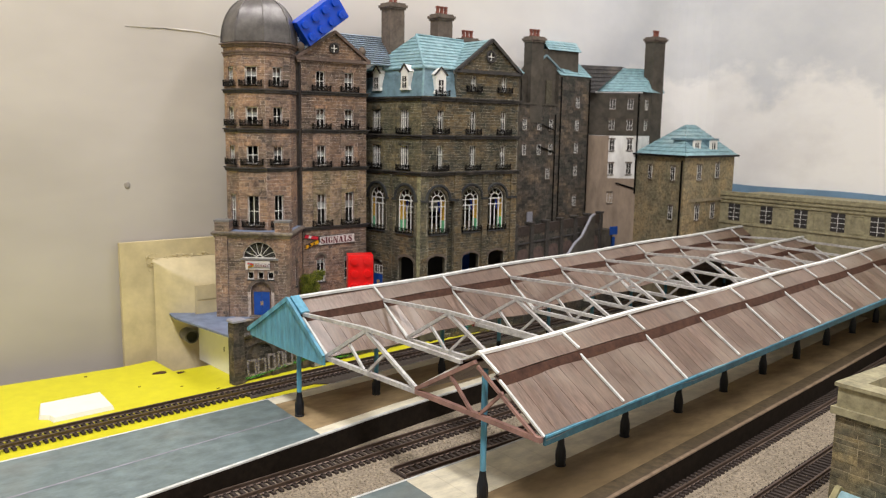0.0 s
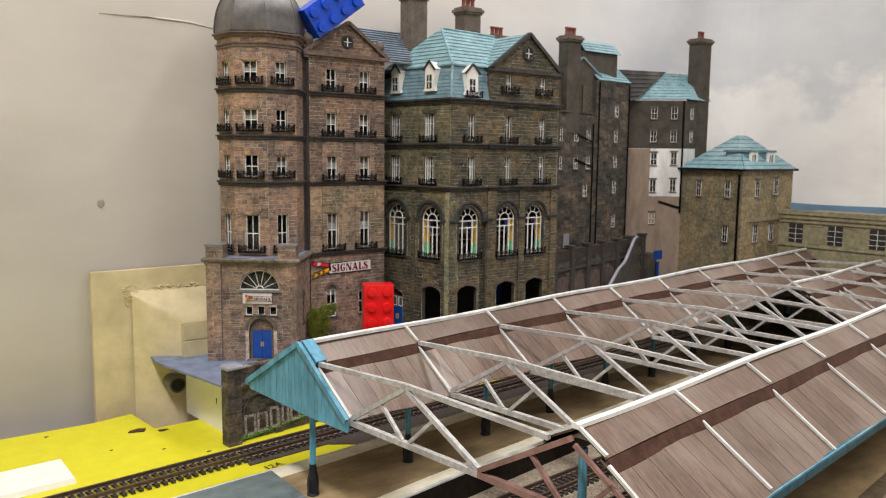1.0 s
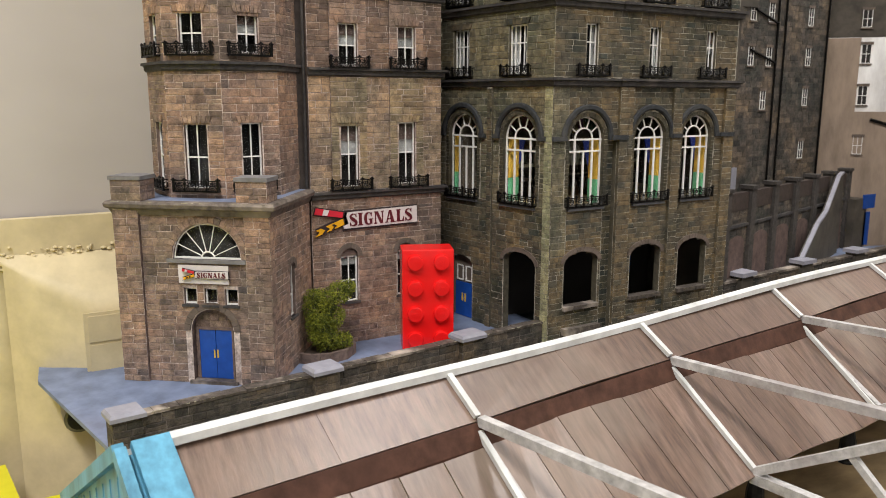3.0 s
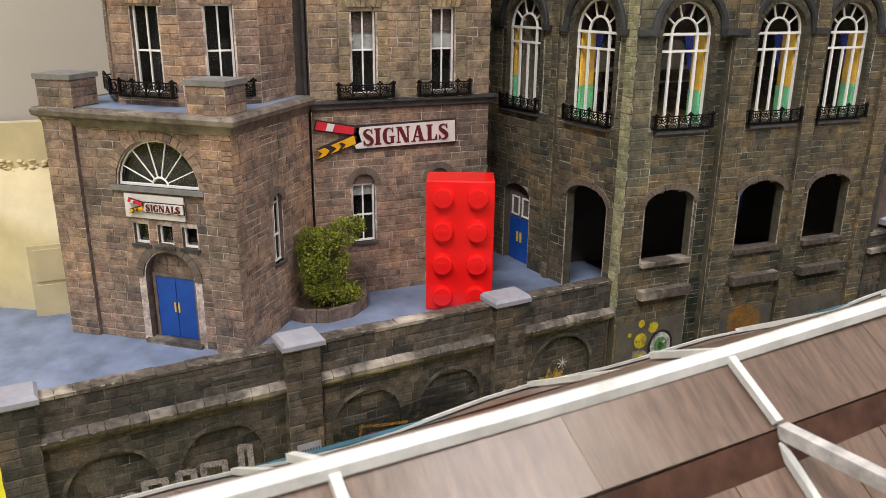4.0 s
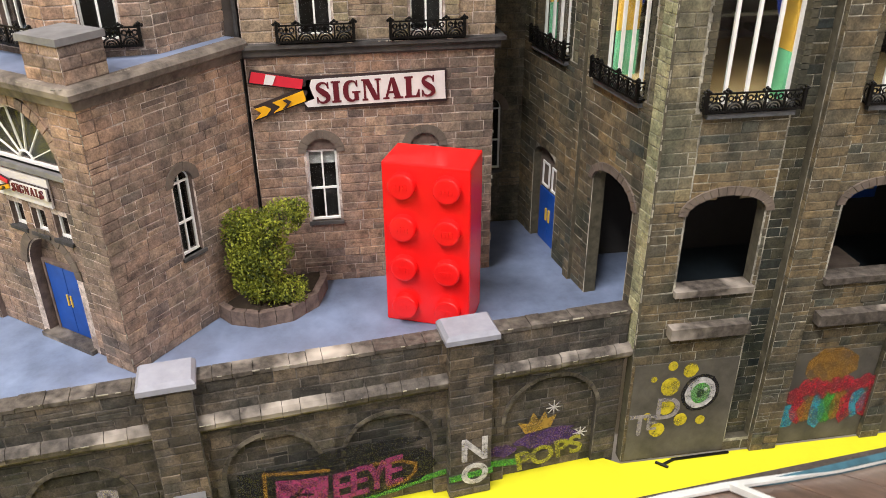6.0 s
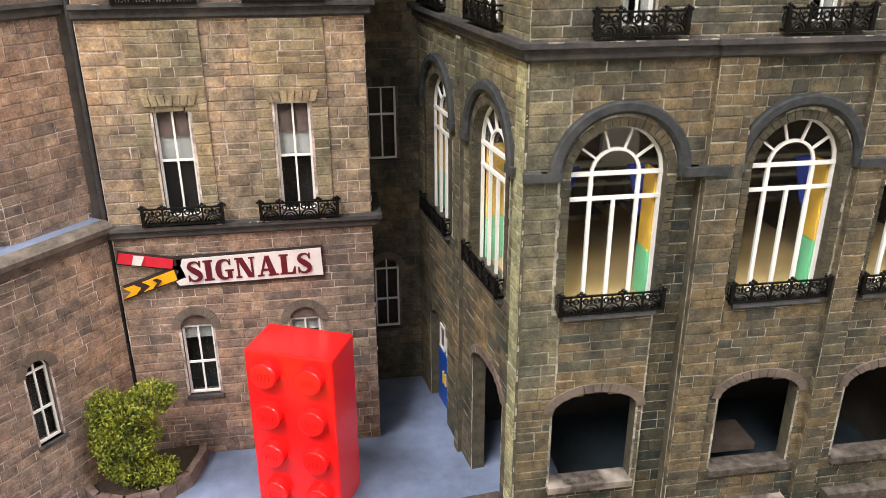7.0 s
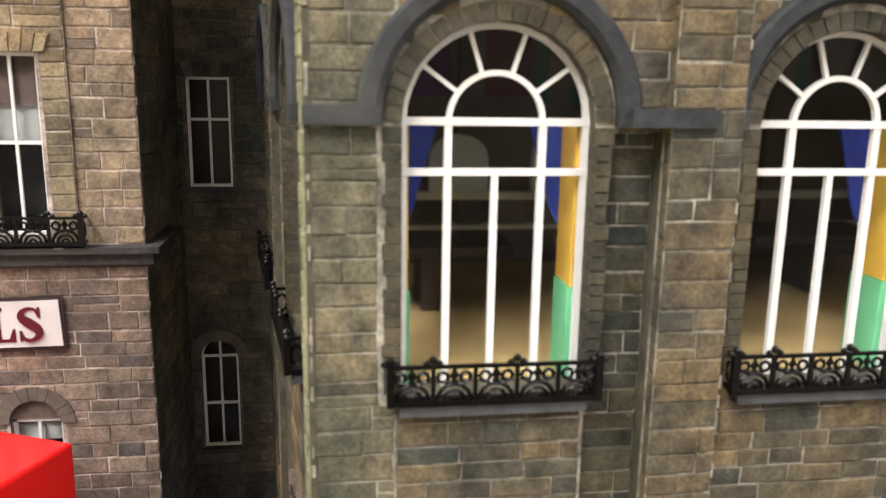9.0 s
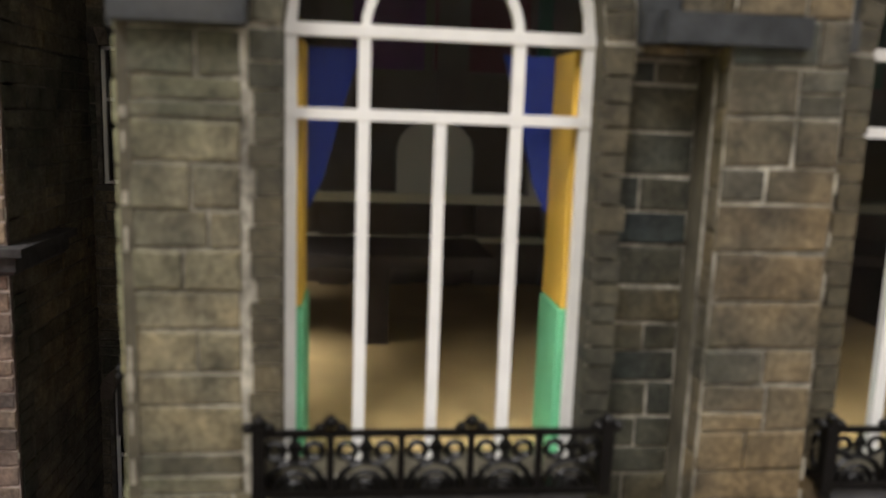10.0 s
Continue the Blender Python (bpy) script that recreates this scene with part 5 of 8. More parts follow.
slope_rows(g, Vector((-391.0, 459.0, 183.4)), Vector((-456, 459.0, 183.4)), G1, G0, 10)
part("gable_roof", g, M["roof_blue"], hotel, "pale blue-green gabled roof")
g = Geo()
g.tube([E2 + Vector((0, 0, 0.5)), R1 + Vector((0, 0, 0.5))], 0.7, 6).tube([R1 + Vector((0, 0, 0.5)), R2 + Vector((0, 0, 0.5))], 0.7, 6).tube([Vector((-393.2, 372.8, 165.4)), Vector((-397.0, 376.6, 184.2))], 0.7, 6).tube([E1, E2, E3], 0.8, 6)
part("ridge_roll", g, M["roof_blue"], hotel)


def dormer(parent, fc, s, d, z, w=10.0, h=13.5):
    """A white shaped dormer with a small two-light window, in the mansard."""
    g = Geo()
    pts = [(-w / 2, 0), (w / 2, 0), (w * 0.36, 2.5), (w * 0.36, h * 0.72), (w * 0.42, h * 0.74), (0, h), (-w * 0.42, h * 0.74), (-w * 0.36, h * 0.72), (-w * 0.36, 2.5)]
    n = len(pts)
    g.add([(x, 0, zz) for x, zz in pts] + [(x, 7, zz) for x, zz in pts], [tuple(range(n)), tuple(range(2 * n - 1, n - 1, -1))] + [(i, n + i, n + (i + 1) % n, (i + 1) % n) for i in range(n)])
    m = fc.place(s, d, z)
    dm = put("dormer", cached(("dormer", w), lambda: g.mesh("dormer", M["white"])), m, parent, "white painted dormer")
    g2 = Geo().box(-1.9, 1.9, -0.15, 0.1, 1.5, 9.0)
    put("dormer_light", cached(("dl", w), lambda: g2.mesh("dormer_light", M["room_black"])), m, dm)
    g3 = Geo().box(-0.2, 0.2, -0.3, -0.12, 1.5, 9.0).box(-1.9, 1.9, -0.28, -0.12, 5.0, 5.4)
    put("dormer_bars", cached(("db", w), lambda: g3.mesh("dormer_bars", M["white"])), m, dm)
    g4 = Geo()
    g4.bar((-w * 0.48, -0.3, h * 0.7), (0, -0.3, h + 0.3), 0.9, 0.9, (0, 1, 0)).bar((0, -0.3, h + 0.3), (w * 0.48, -0.3, h * 0.7), 0.9, 0.9, (0, 1, 0))
    put("dormer_cap", cached(("dc", w), lambda: g4.mesh("dormer_cap", M["cornice"])), m, dm)
    return dm


dormer(hotel, front, 15.0, 0.6, 167.0, 11.4, 17.0)
put("balcony", cached(("balcony", 11.0), lambda: balcony_mesh(11.0)), front.place(15.0, 1.2, 165.6), hotel)
for s in (42.5, 13.8):
    dormer(hotel, side, s, 0.4, 169.4, 9.6, 16.6)
# hidden sides close the block
g = Geo().box(-459, -457, 352, 458, 0, 184).box(-457, -393, 456.2, 458.4, 0, 182)
part("rear_wall", g, M["far_stone"], hotel)
# rooms behind the windows
g = Geo().prism([(-441, 368.5), (-396, 375.0), (-396, 454), (-441, 454)], 72.6, 74.2)
part("hall_floor", g, M["room_floor"], hotel, "pale wooden hall floor")
g = Geo().box(-441.5, -440, 368, 455, 73.6, 113).prism([(-453, 367.0), (-396, 375.0), (-396, 454), (-453, 454)], 111.6, 113)
part("hall_wall", g, M["room_dark"], hotel, "dim brown hall wall")
g = Geo()
for y in (380, 392, 404, 420, 436):
    g.box(-440, -438.5, y - 1.6, y + 1.6, 73.6, 112).box(-440, -439, y + 3, y + 8, 74, 84)
part("hall_panelling", g, M["dark_stone"], hotel)
g = Geo()
for y in (390.4, 404.6, 418.6):
    pts = [(y - 4.0, 84), (y + 4.0, 84)] + [(y + 4.0 * math.cos(a), 88.8 + 3.2 * math.sin(a)) for a in (math.pi * i / 8 for i in range(9))]
    n = len(pts)
    g.add([(-438.4, a, b) for a, b in pts] + [(-440, a, b) for a, b in pts], [tuple(range(n))] + [(i, n + i, n + (i + 1) % n, (i + 1) % n) for i in range(n)])
part("hall_alcove", g, M["white_card"], hotel, "pale arched wall panel")
for y0, y1, z0, z1, mt in ((381, 389, 97, 109, "hall_purple"), (390, 400, 97, 109, "sign_red"), (401, 410, 96, 108, "hall_green"), (413, 424, 97, 109, "hall_purple"), (426, 440, 97, 108, "hall_green")):
    part("wall_hanging", Geo().box(-439.9, -438.9, y0, y1, z0, z1), M[mt], hotel, "dim coloured wall hanging")
part("dado_rail", Geo().box(-440, -438, 377, 454, 83.2, 84.2).box(-440, -438.4, 377, 454, 79.0, 79.6), M["plat_cream"], hotel)
g = Geo()
for x, y in ((-420, 384), (-416, 408), (-424, 432)):
    g.box(x - 5, x + 5, y - 9, y + 9, 80.5, 81.5).box(x - 4, x + 4, y - 1, y + 1, 73.6, 80.5)
part("hall_table", g, M["sleeper"], hotel)
# black core and arcade lining: darkness of the rooms put into colour
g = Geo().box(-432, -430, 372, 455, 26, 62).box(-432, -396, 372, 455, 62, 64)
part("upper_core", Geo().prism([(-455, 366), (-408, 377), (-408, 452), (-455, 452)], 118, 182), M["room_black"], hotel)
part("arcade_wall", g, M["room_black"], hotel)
g = Geo().box(-429.9, -429.2, 436, 444, 38, 54)
part("arcade_door", g, M["door_blue"], hotel)
g = Geo().box(-430, -396, 372.5, 455, 25.5, 27.6)
part("arcade_floor", g, M["arcade_floor"], hotel)
g = Geo().box(-412, -404, 410, 424, 34.0, 35.5)
part("arcade_counter", g, M["dark_stone"], hotel)

# ---- wing with the large sign ----
rng = random.Random(31)
wingf = Face((-428, 302.0), (-428, 351.5))
ret = Face((-428.5, 351.5), (-452, 351.5))
dark = Face((-451, 346), (-451, 364))
wing = thing("hotel_wing", (-440, 327, 28), "brown stone hotel wing with a pediment and iron window guards", "building")
wo = [("round", 14.5, 6.0, 42.4, 57.6), ("round", 35.4, 6.0, 42.4, 57.6)]
wo += [("square", s, 6.2, z, z + h) for s in (15.2, 36.1) for z, h in ((80.8, 20.6), (119.4, 13.0), (143.6, 12.3), (167.9, 11.7))]
ped = [(1.6, 28), (49.5, 28), (49.5, 187), (25.5, 203.5), (-1, 187), (-1, 184.5), (1.6, 184.5)]
wall("front_wall", wingf, 28, 187, wo, M["mortar_brown"], wing, 2.6, outline=ped)


def ped_span(z):
    if z < 187:
        return 1.7, 49.5
    k = (z - 187) / 16.5
    return -1 + 26.5 * k, 49.5 - 24 * k


wo_s = [(k, c, w + 0.5, a, b) for k, c, w, a, b in wo]
stones(wingf, 28, 79.6, wo_s, "brown", wing, rng, singles=150, near=(6, 49, 45, 80), outline=ped_span)
# paler storey: brightness rising with height is painted into these stones
stones(wingf, 79.7, 118, wo_s, "lit_brown", wing, rng, singles=150, near=(6, 49, 79, 118), outline=ped_span)
stones(wingf, 118.1, 203, wo_s, "umber", wing, rng, outline=ped_span)
for s in (15.2, 36.1):
    for z0, z1 in ((79.6, 115.8), (118.6, 141.0)):
        hole = [h for h in wo_s if h[1] == s]
        wall("pilaster_panel", wingf, z0, z1, [h for h in wo if h[1] == s and z0 < h[3] < z1], M["mortar_brown"], wing, 0.5, s0=s - 6.3, s1=s + 6.3, d=0.5)
        stones(wingf, z0, z1, hole, "honey" if z0 < 100 else "brown", wing, rng, s0=s - 6.3, s1=s + 6.3, d=0.5, proud=(0.1, 0.2))
for s in (14.5, 35.4):
    win = window(wing, wingf, s, 42.4, 6.0, 15.4, cross=0.46)
    stone_arch(win, wingf.place(s, 0, 57.6), 6.0, 3.0, 1.7, 0.4, M["dark_stone"])
    head = [(s - 3.1, 57.9), (s + 3.1, 57.9)] + [(s + 3.1 * math.cos(a), 57.9 + 3.0 * math.sin(a)) for a in (math.pi * i / 8 for i in range(1, 8))]
    part("tympanum", flat(head, -1.6, -0.6, wingf), M["jamb_brown"], win, "blind stone head")
    put("curtain", cached("netting", lambda: Geo().box(-2.9, 2.9, 1.8, 1.95, 12.2, 15.2).mesh("curtain", M["curtain_white"])), wingf.place(s, 0, 42.4), win)
for s in (15.2, 36.1):
    window(wing, wingf, s, 80.8, 6.2, 20.6, cross=0.515, balcony=14.0, curtain="half", head_stone="honey", d=0.5, sill=False)
    window(wing, wingf, s, 119.4, 6.2, 13.0, balcony=13.0, curtain=RNG.choice(("half", None)), head_stone="brown", d=0.5, sill=False)
    window(wing, wingf, s, 143.6, 6.2, 12.3, balcony=13.0, curtain="half", head_stone="brown", sill=False)
    window(wing, wingf, s, 167.9, 6.2, 11.7, balcony=13.0, curtain=RNG.choice(("half", None)), head_stone="brown", sill=False)
for z in (79.6, 118.6, 142.8, 167.0):
    moulding("string_course", [(-428, 303.5), (-428, 351.5), (-440, 351.5)], cornice_profile(z, 1.9, 2.6), M["cornice"], wing)
# return and recess walls wear the darkened stone in place of shade
wall("return_wall", ret, 28, 186, [], M["mortar_dimmed"], wing, 2.6)
stones(ret, 28, 186, [], "dimmed", wing, rng)
worn_edge((-427.8, 351.6, 30), (-427.8, 351.6, 185), wing, 0.2, 4, 0.2)
for z in (79.6, 118.6):
    worn_edge((-426.1, 304, z), (-426.1, 351, z), wing, 0.18, 6, 0.25)
g = Geo()
for a, b in (((-2.5, 187.2), (25.5, 205.0)), ((25.5, 205.0), (51.5, 187.2))):
    g.bar(wingf.at(a[0], 0.6, a[1]), wingf.at(b[0], 0.6, b[1]), 2.6, 1.7)
wingf.box(g, -2.6, 51.6, -0.4, 2.0, 185.8, 187.8)
part("pediment_moulding", g, M["jamb_brown"], wing)
g = Geo()
g.tube([wingf.at(25 + 3.0 * math.cos(a), 0.6, 194.5 + 3.0 * math.sin(a)) for a in (2 * math.pi * i / 16 for i in range(16))], 0.7, 6, True)
part("oculus_rim", g, M["cornice"], wing)
g = Geo()
wingf.box(g, 22.8, 27.2, 0.1, 0.42, 192.3, 196.7)
oc = part("oculus_light", g, M["room_black"], wing)
g = Geo()
wingf.box(g, 24.75, 25.25, 0.4, 0.8, 192.2, 196.8)
wingf.box(g, 22.8, 27.2, 0.4, 0.75, 194.3, 194.7)
part("oculus_bars", g, M["white"], oc)
for s in (1.5, 46.5):
    g = Geo().lathe([(1.2, 188.0), (1.4, 190.0), (0.9, 190.5), (2.2, 191.8), (2.8, 193.8), (2.2, 195.8), (0.6, 197.0)], *wingf.at(s, -0.5, 0)[:2], 10)
    part("ball_finial", g, M["dark_stone"], wing, "weathered stone ball", True)
g = Geo()
slope_rows(g, Vector((-431, 300, 186)), Vector((-431, 384, 186)), Vector((-455, 384, 208)), Vector((-455, 300, 208)), 14, 1.2)
part("slate_roof", g, M["roof_slate"], wing, "pale blue ribbed slate roof")
# thin dark bars added to deepen the shading between slate rows
for j in range(1, 14):
    k = j / 14
    part("slate_joint", Geo().bar((-431 - 24 * k + 0.95, 300, 186 + 22 * k + 0.35), (-431 - 24 * k + 0.95, 384, 186 + 22 * k + 0.35), 0.3, 0.34), M["sill_grey"], wing)
g = Geo()
slope_rows(g, Vector((-427, 300, 187)), Vector((-427, 301, 187)), Vector((-427, 327, 205)), Vector((-427, 327, 205)), 2)
for y0, y1 in ((299, 327.5), (354, 327.5)):
    g.add([(-427.0, y0, 187.4), (-427.0, y1, 205.4), (-452, y1, 205.4), (-452, y0, 187.4)], [(0, 1, 2, 3) if y0 < y1 else (3, 2, 1, 0)])
part("pediment_roof", g, M["roof_slate"], wing)
do = [("square", 9.8, 6.2, 83.2, 99.0), ("round", 9.8, 5.6, 42.1, 57.0), ("square", 9.8, 6.0, 121.5, 132.5), ("square", 9.8, 6.0, 146.0, 156.5)]
wall("recess_wall", dark, 28, 188, do, M["mortar_dimmed"], wing, 2.0)
stones(dark, 28, 164, [(k, c, w + 0.4, a, b) for k, c, w, a, b in do], "dimmed", wing, rng)
window(wing, dark, 9.8, 83.2, 6.2, 15.8, cross=0.62, head_stone="soot")
window(wing, dark, 9.8, 42.1, 5.6, 14.9, "round", head_stone="dark_stone")
for z, h in ((121.5, 11.0), (146.0, 10.5)):
    window(wing, dark, 9.8, z, 6.0, h, head_stone="soot")
# black block added behind the windows in place of dark rooms
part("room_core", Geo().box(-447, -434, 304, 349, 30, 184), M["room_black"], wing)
# dark strip: shade of the wing and turret junction put into colour
part("corner_recess", Geo().box(-438, -429.6, 296, 306.5, 28, 186), M["groove"], wing, "recess beside the turret, its shade painted in")
# tube added to draw the dark line down this joint
part("downpipe", Geo().tube([(-429.1, 302.8, 30), (-429.1, 302.8, 186)], 0.5, 8), M["cornice"], wing)
signals_sign(wingf, 26.0, 70.1, 1.0, 1.0, 0.4)

# ---- corner turret ----
rng = random.Random(41)
TC, AP = Vector((-437.2, 280.3)), 20.3
turret = thing("corner_turret", (-436, 282, 80), "eight-sided brown stone corner turret with a lead dome", "building")
corner = [TC + Vector((math.cos(radians(a)), math.sin(radians(a)))) * AP / math.cos(radians(22.5)) for a in (-40.2 - 22.5 + 45 * k for k in range(8))]
FLOORS = ((83.6, 18.6), (121.6, 11.0), (145.2, 10.5), (168.8, 10.8))
ring_pts = [tuple(c) for c in corner]
for k in (-2, -1, 0, 1, 2, 3):
    f = Face(corner[k % 8], corner[(k + 1) % 8])
    c = f.length / 2
    w = 6.8 if k == 0 else 6.0
    to = [("square", c, w, z, z + h) for z, h in FLOORS] if -1 <= k <= 1 else []
    wall("turret_wall", f, 80, 192.4, to, M["mortar_brown"], turret, 2.0)
    stones(f, 80, 191.6, [(a, b, ww + 0.4, z0, z1) for a, b, ww, z0, z1 in to], "brown", turret, rng, singles=150 if k in (0, 1) else 0, near=(0, 30, 82, 121))
    if to:
        for z, h in FLOORS:
            window(turret, f, c, z, w, h, balcony=13.5 if k == 0 else 12.5, curtain=RNG.choice(("half", None)) if z > 100 else None, head_stone="brown", sill=False)
for z, o in ((119.2, 1.7), (142.8, 1.7), (166.4, 1.7), (188.6, 1.2), (193.6, 2.4)):
    moulding("string_course", ring_pts, cornice_profile(z, o, 2.6), M["cornice"] if z < 180 else M["jamb_brown"], turret, True)
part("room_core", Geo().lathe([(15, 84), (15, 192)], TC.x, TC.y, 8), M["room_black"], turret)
g = Geo()
k8 = 1 / math.cos(radians(22.5))
prof = [(21.0 * math.cos(a) ** 0.80 + 0.4, 194.2 + 28.0 * math.sin(a)) for a in (math.pi / 2 * i / 20 for i in range(20))] + [(1.5, 222.6), (1.2, 227.0)]
for k in range(8):
    a0, a1 = radians(-62.7 + 45 * k), radians(-17.7 + 45 * k)
    g = Geo()
    for r, z in prof:
        g.v += [(TC.x + r * k8 * math.cos(a0), TC.y + r * k8 * math.sin(a0), z), (TC.x + r * k8 * math.cos(a1), TC.y + r * k8 * math.sin(a1), z)]
    g.f += [(2 * i, 2 * i + 1, 2 * i + 3, 2 * i + 2) for i in range(len(prof) - 1)]
    part("dome_panel", g, M["lead"], turret, "curved lead dome panel", True)
g = Geo()
for k in range(8):
    a = radians(-40.2 - 22.5 + 45 * k)
    g.tube([(TC.x + math.cos(a) * (r * k8 + 0.1), TC.y + math.sin(a) * (r * k8 + 0.1), z) for r, z in prof[:-1]], 0.45, 5)
part("dome_rib", g, M["lead"], turret)
g = Geo().lathe([(AP + 0.8, 80), (AP + 0.8, 82)], TC.x, TC.y, 8, radians(-62.7))
part("turret_floor", g, M["slate_blue"], turret)

# ---- entrance porch ----
rng = random.Random(51)
PA, PB, PC, PD = (-429.0, 245.2), (-400.5, 281.1), (-428.0, 302.9), (-455.0, 265.0)
pf, ps, pl = Face(PA, PB), Face(PB, PC), Face(PD, PA)
porch = thing("entrance_porch", (-415, 262, 28), "brown stone corner porch with blue doors and a fan window", "porch")
PCN = 26.8
po = [("round", PCN, 20.0, 64.6, 64.7), ("round", PCN + 0.6, 12.6, 28.0, 43.8)] + [("square", s, 3.7, 51.5, 56.2) for s in (21.3, 27.4, 33.5)]
wall("front_wall", pf, 28, 79.0, po, M["mortar_brown"], porch, 2.4)
stones(pf, 28, 78.9, [(a, b, w + (3.2 if a == "round" else 0.2), z0, z1) for a, b, w, z0, z1 in po], "brown", porch, rng, s0=7.6, s1=38.6, singles=200, near=(0, 46, 28, 82), width=(2.4, 5.0))
for s0, s1 in ((0.0, 7.6), (38.6, pf.length)):
    g = Geo()
    pf.box(g, s0, s1, -0.5, 1.1, 28, 79.0)
    bare_sides(part("corner_pier", g, M["mortar_brown"], porch), "jamb_brown", (3, 5))
    stones(pf, 28, 78.9, [], "brown", porch, rng, s0=s0, s1=s1, d=1.1, width=(2.4, 5.0))
sw = ("round", 17.8, 4.6, 44.4, 58.6)
PB2 = pf.at(pf.length, 1.1, 0)[:2]
ps = Face(PB2, PC)
wall("side_wall", ps, 28, 79.0, [sw], M["mortar_brown"], porch, 2.4)
stones(ps, 28, 78.9, [("round", 17.8, 5.0, 44.4, 58.6)], "brown", porch, rng, width=(2.4, 5.2))
window(porch, ps, 17.8, 44.4, 4.6, 14.2, "round", cross=0.45, head_stone="dark_stone")
wall("far_wall", pl, 28, 79.0, [], M["mortar_brown"], porch, 2.4)
stones(pl, 28, 78.9, [], "brown", porch, rng, width=(2.4, 5.2))
part("room_core", Geo().prism([(-455, 268), (-429, 249), (-406, 279.5), (-428, 298)], 29, 79), M["room_black"], porch)
for p, q in ((PA, PB2), (PB2, PC)):
    worn_edge((p[0] + 2.2, p[1] - 1.2, 80.8), (q[0] + 2.2, q[1] - 1.2, 80.8), porch, 0.3, 2, 0.6)
worn_edge((*PB2, 30), (*PB2, 77), porch, 0.25, 3, 0.45)
moulding("cornice", [PD, PA, PB2, PC], [(-0.4, 77.0), (0.4, 77.0), (1.1, 78.6), (2.0, 79.1), (2.2, 80.1), (1.7, 80.8), (-0.4, 81.0)], M["cornice_pale"], porch, label="worn pale projecting cornice")
part("porch_roof", Geo().prism([PD, PA, PB2, PC], 79.0, 80.9), M["slate_blue"], porch)
for s in (4.6, pf.length - 4.6):
    f2 = Face(pf.at(s - 4.4, 1.6, 0)[:2], pf.at(s + 4.4, 1.6, 0)[:2])
    g = Geo()
    f2.box(g, 0, 8.8, -8.0, 0, 80.8, 86.8)
    b = part("parapet_block", g, M["mortar_brown"], porch)
    bare_sides(b, "jamb_brown", (1, 3, 4, 5))
    stones(f2, 81.0, 86.7, [], "brown", porch, rng, course=(1.8, 2.1))
    stones(Face(f2.at(8.8, 0, 0)[:2], f2.at(8.8, -8.0, 0)[:2]), 81.0, 86.7, [], "brown", porch, rng, course=(1.8, 2.1))
    g = Geo()
    f2.box(g, -0.4, 9.2, -8.4, 0.4, 86.8, 87.9)
    part("parapet_cap", g, M["cap_slate"], porch)
# fan window
g = Geo().tube([(10.0 * math.cos(a), 0.9, 10.0 * math.sin(a)) for a in (math.pi * i / 16 for i in range(17))], 0.3, 4)
fan = put("fan_window", g.mesh("fan_window", M["white"]), pf.place(PCN, 0, 64.6), porch, "half-round fan window with white glazing bars")
g = Geo().tube([(2.0 * math.cos(a), 0.9, 2.0 * math.sin(a)) for a in (math.pi * i / 10 for i in range(11))], 0.25, 4)
put("inner_bar", g.mesh("inner_bar", M["white"]), pf.place(PCN, 0, 64.6), fan)
for a in (25, 51, 77, 103, 129, 155):
    g = Geo().bar((2 * math.cos(radians(a)), 0.9, 2 * math.sin(radians(a))), (10 * math.cos(radians(a)), 0.9, 10 * math.sin(radians(a))), 0.2, 0.3, (0, 1, 0))
    put("glazing_bar", g.mesh("glazing_bar", M["white"]), pf.place(PCN, 0, 64.6), fan)
put("bottom_rail", Geo().box(-10, 10, 0.6, 1.2, 0, 0.5).mesh("bottom_rail", M["white"]), pf.place(PCN, 0, 64.6), fan)
put("pane", pane_mesh(20.0, 0.1, 9.9), pf.place(PCN, 0, 64.6), fan).visible_shadow = False
# black board added behind the fan glass to keep it dark
fb_ = Geo()
pf.box(fb_, PCN - 11.5, PCN + 11.5, -3.4, -2.5, 62, 77)
part("fan_backing", fb_, M["room_black"], porch)
put("fan_sill", Geo().box(-11.6, 11.6, -1.0, 1.0, -1.0, 0.0).mesh("fan_sill", M["cap_slate"]), pf.place(PCN, 0, 64.6), fan)
stone_arch(porch, pf.place(PCN, 0, 64.8), 20.6, 10.3, 1.9, 0.4, M["brown_one"], 19)
stone_arch(porch, pf.place(PCN + 0.6, 0, 43.8), 13.2, 6.6, 1.8, 0.4, M["dark_stone"], 13)
for s in (21.3, 27.4, 33.5):
    window(porch, pf, s, 51.5, 3.7, 4.7, mid=0, cross=0.98)
g = Geo()
pf.box(g, PCN - 7.4, PCN + 8.6, -3.2, -2.4, 28, 52)
part("door_recess", g, M["jamb_brown"], porch)
stones(pf, 28, 51, [("square", PCN + 0.6, 10.4, 28, 44.4)], "brown", porch, rng, s0=PCN - 7, s1=PCN + 8, d=-2.4)
doors = thing("double_door", pf.at(PCN + 0.6, -2.2, 28), "closed bright blue double door with two yellow push plates", "door")
for a, b in ((-4.9, -0.08), (0.08, 4.9)):
    g = Geo()
    pf.box(g, PCN + 0.6 + a, PCN + 0.6 + b, -2.4, -1.7, 29.0, 43.6)
    leaf = part("door_leaf", g, M["door_blue"], doors)
    g = Geo()
    c = -0.5 if a < -1 else 0.5
    pf.box(g, PCN + 0.6 + c - 0.2, PCN + 0.6 + c + 0.2, -1.7, -1.5, 35.2, 37.6)
    part("push_plate", g, M["brass"], leaf, "yellow push plate")
g = Geo()
pf.box(g, PCN - 4.9, PCN + 6.1, -2.5, -1.5, 43.6, 44.3)
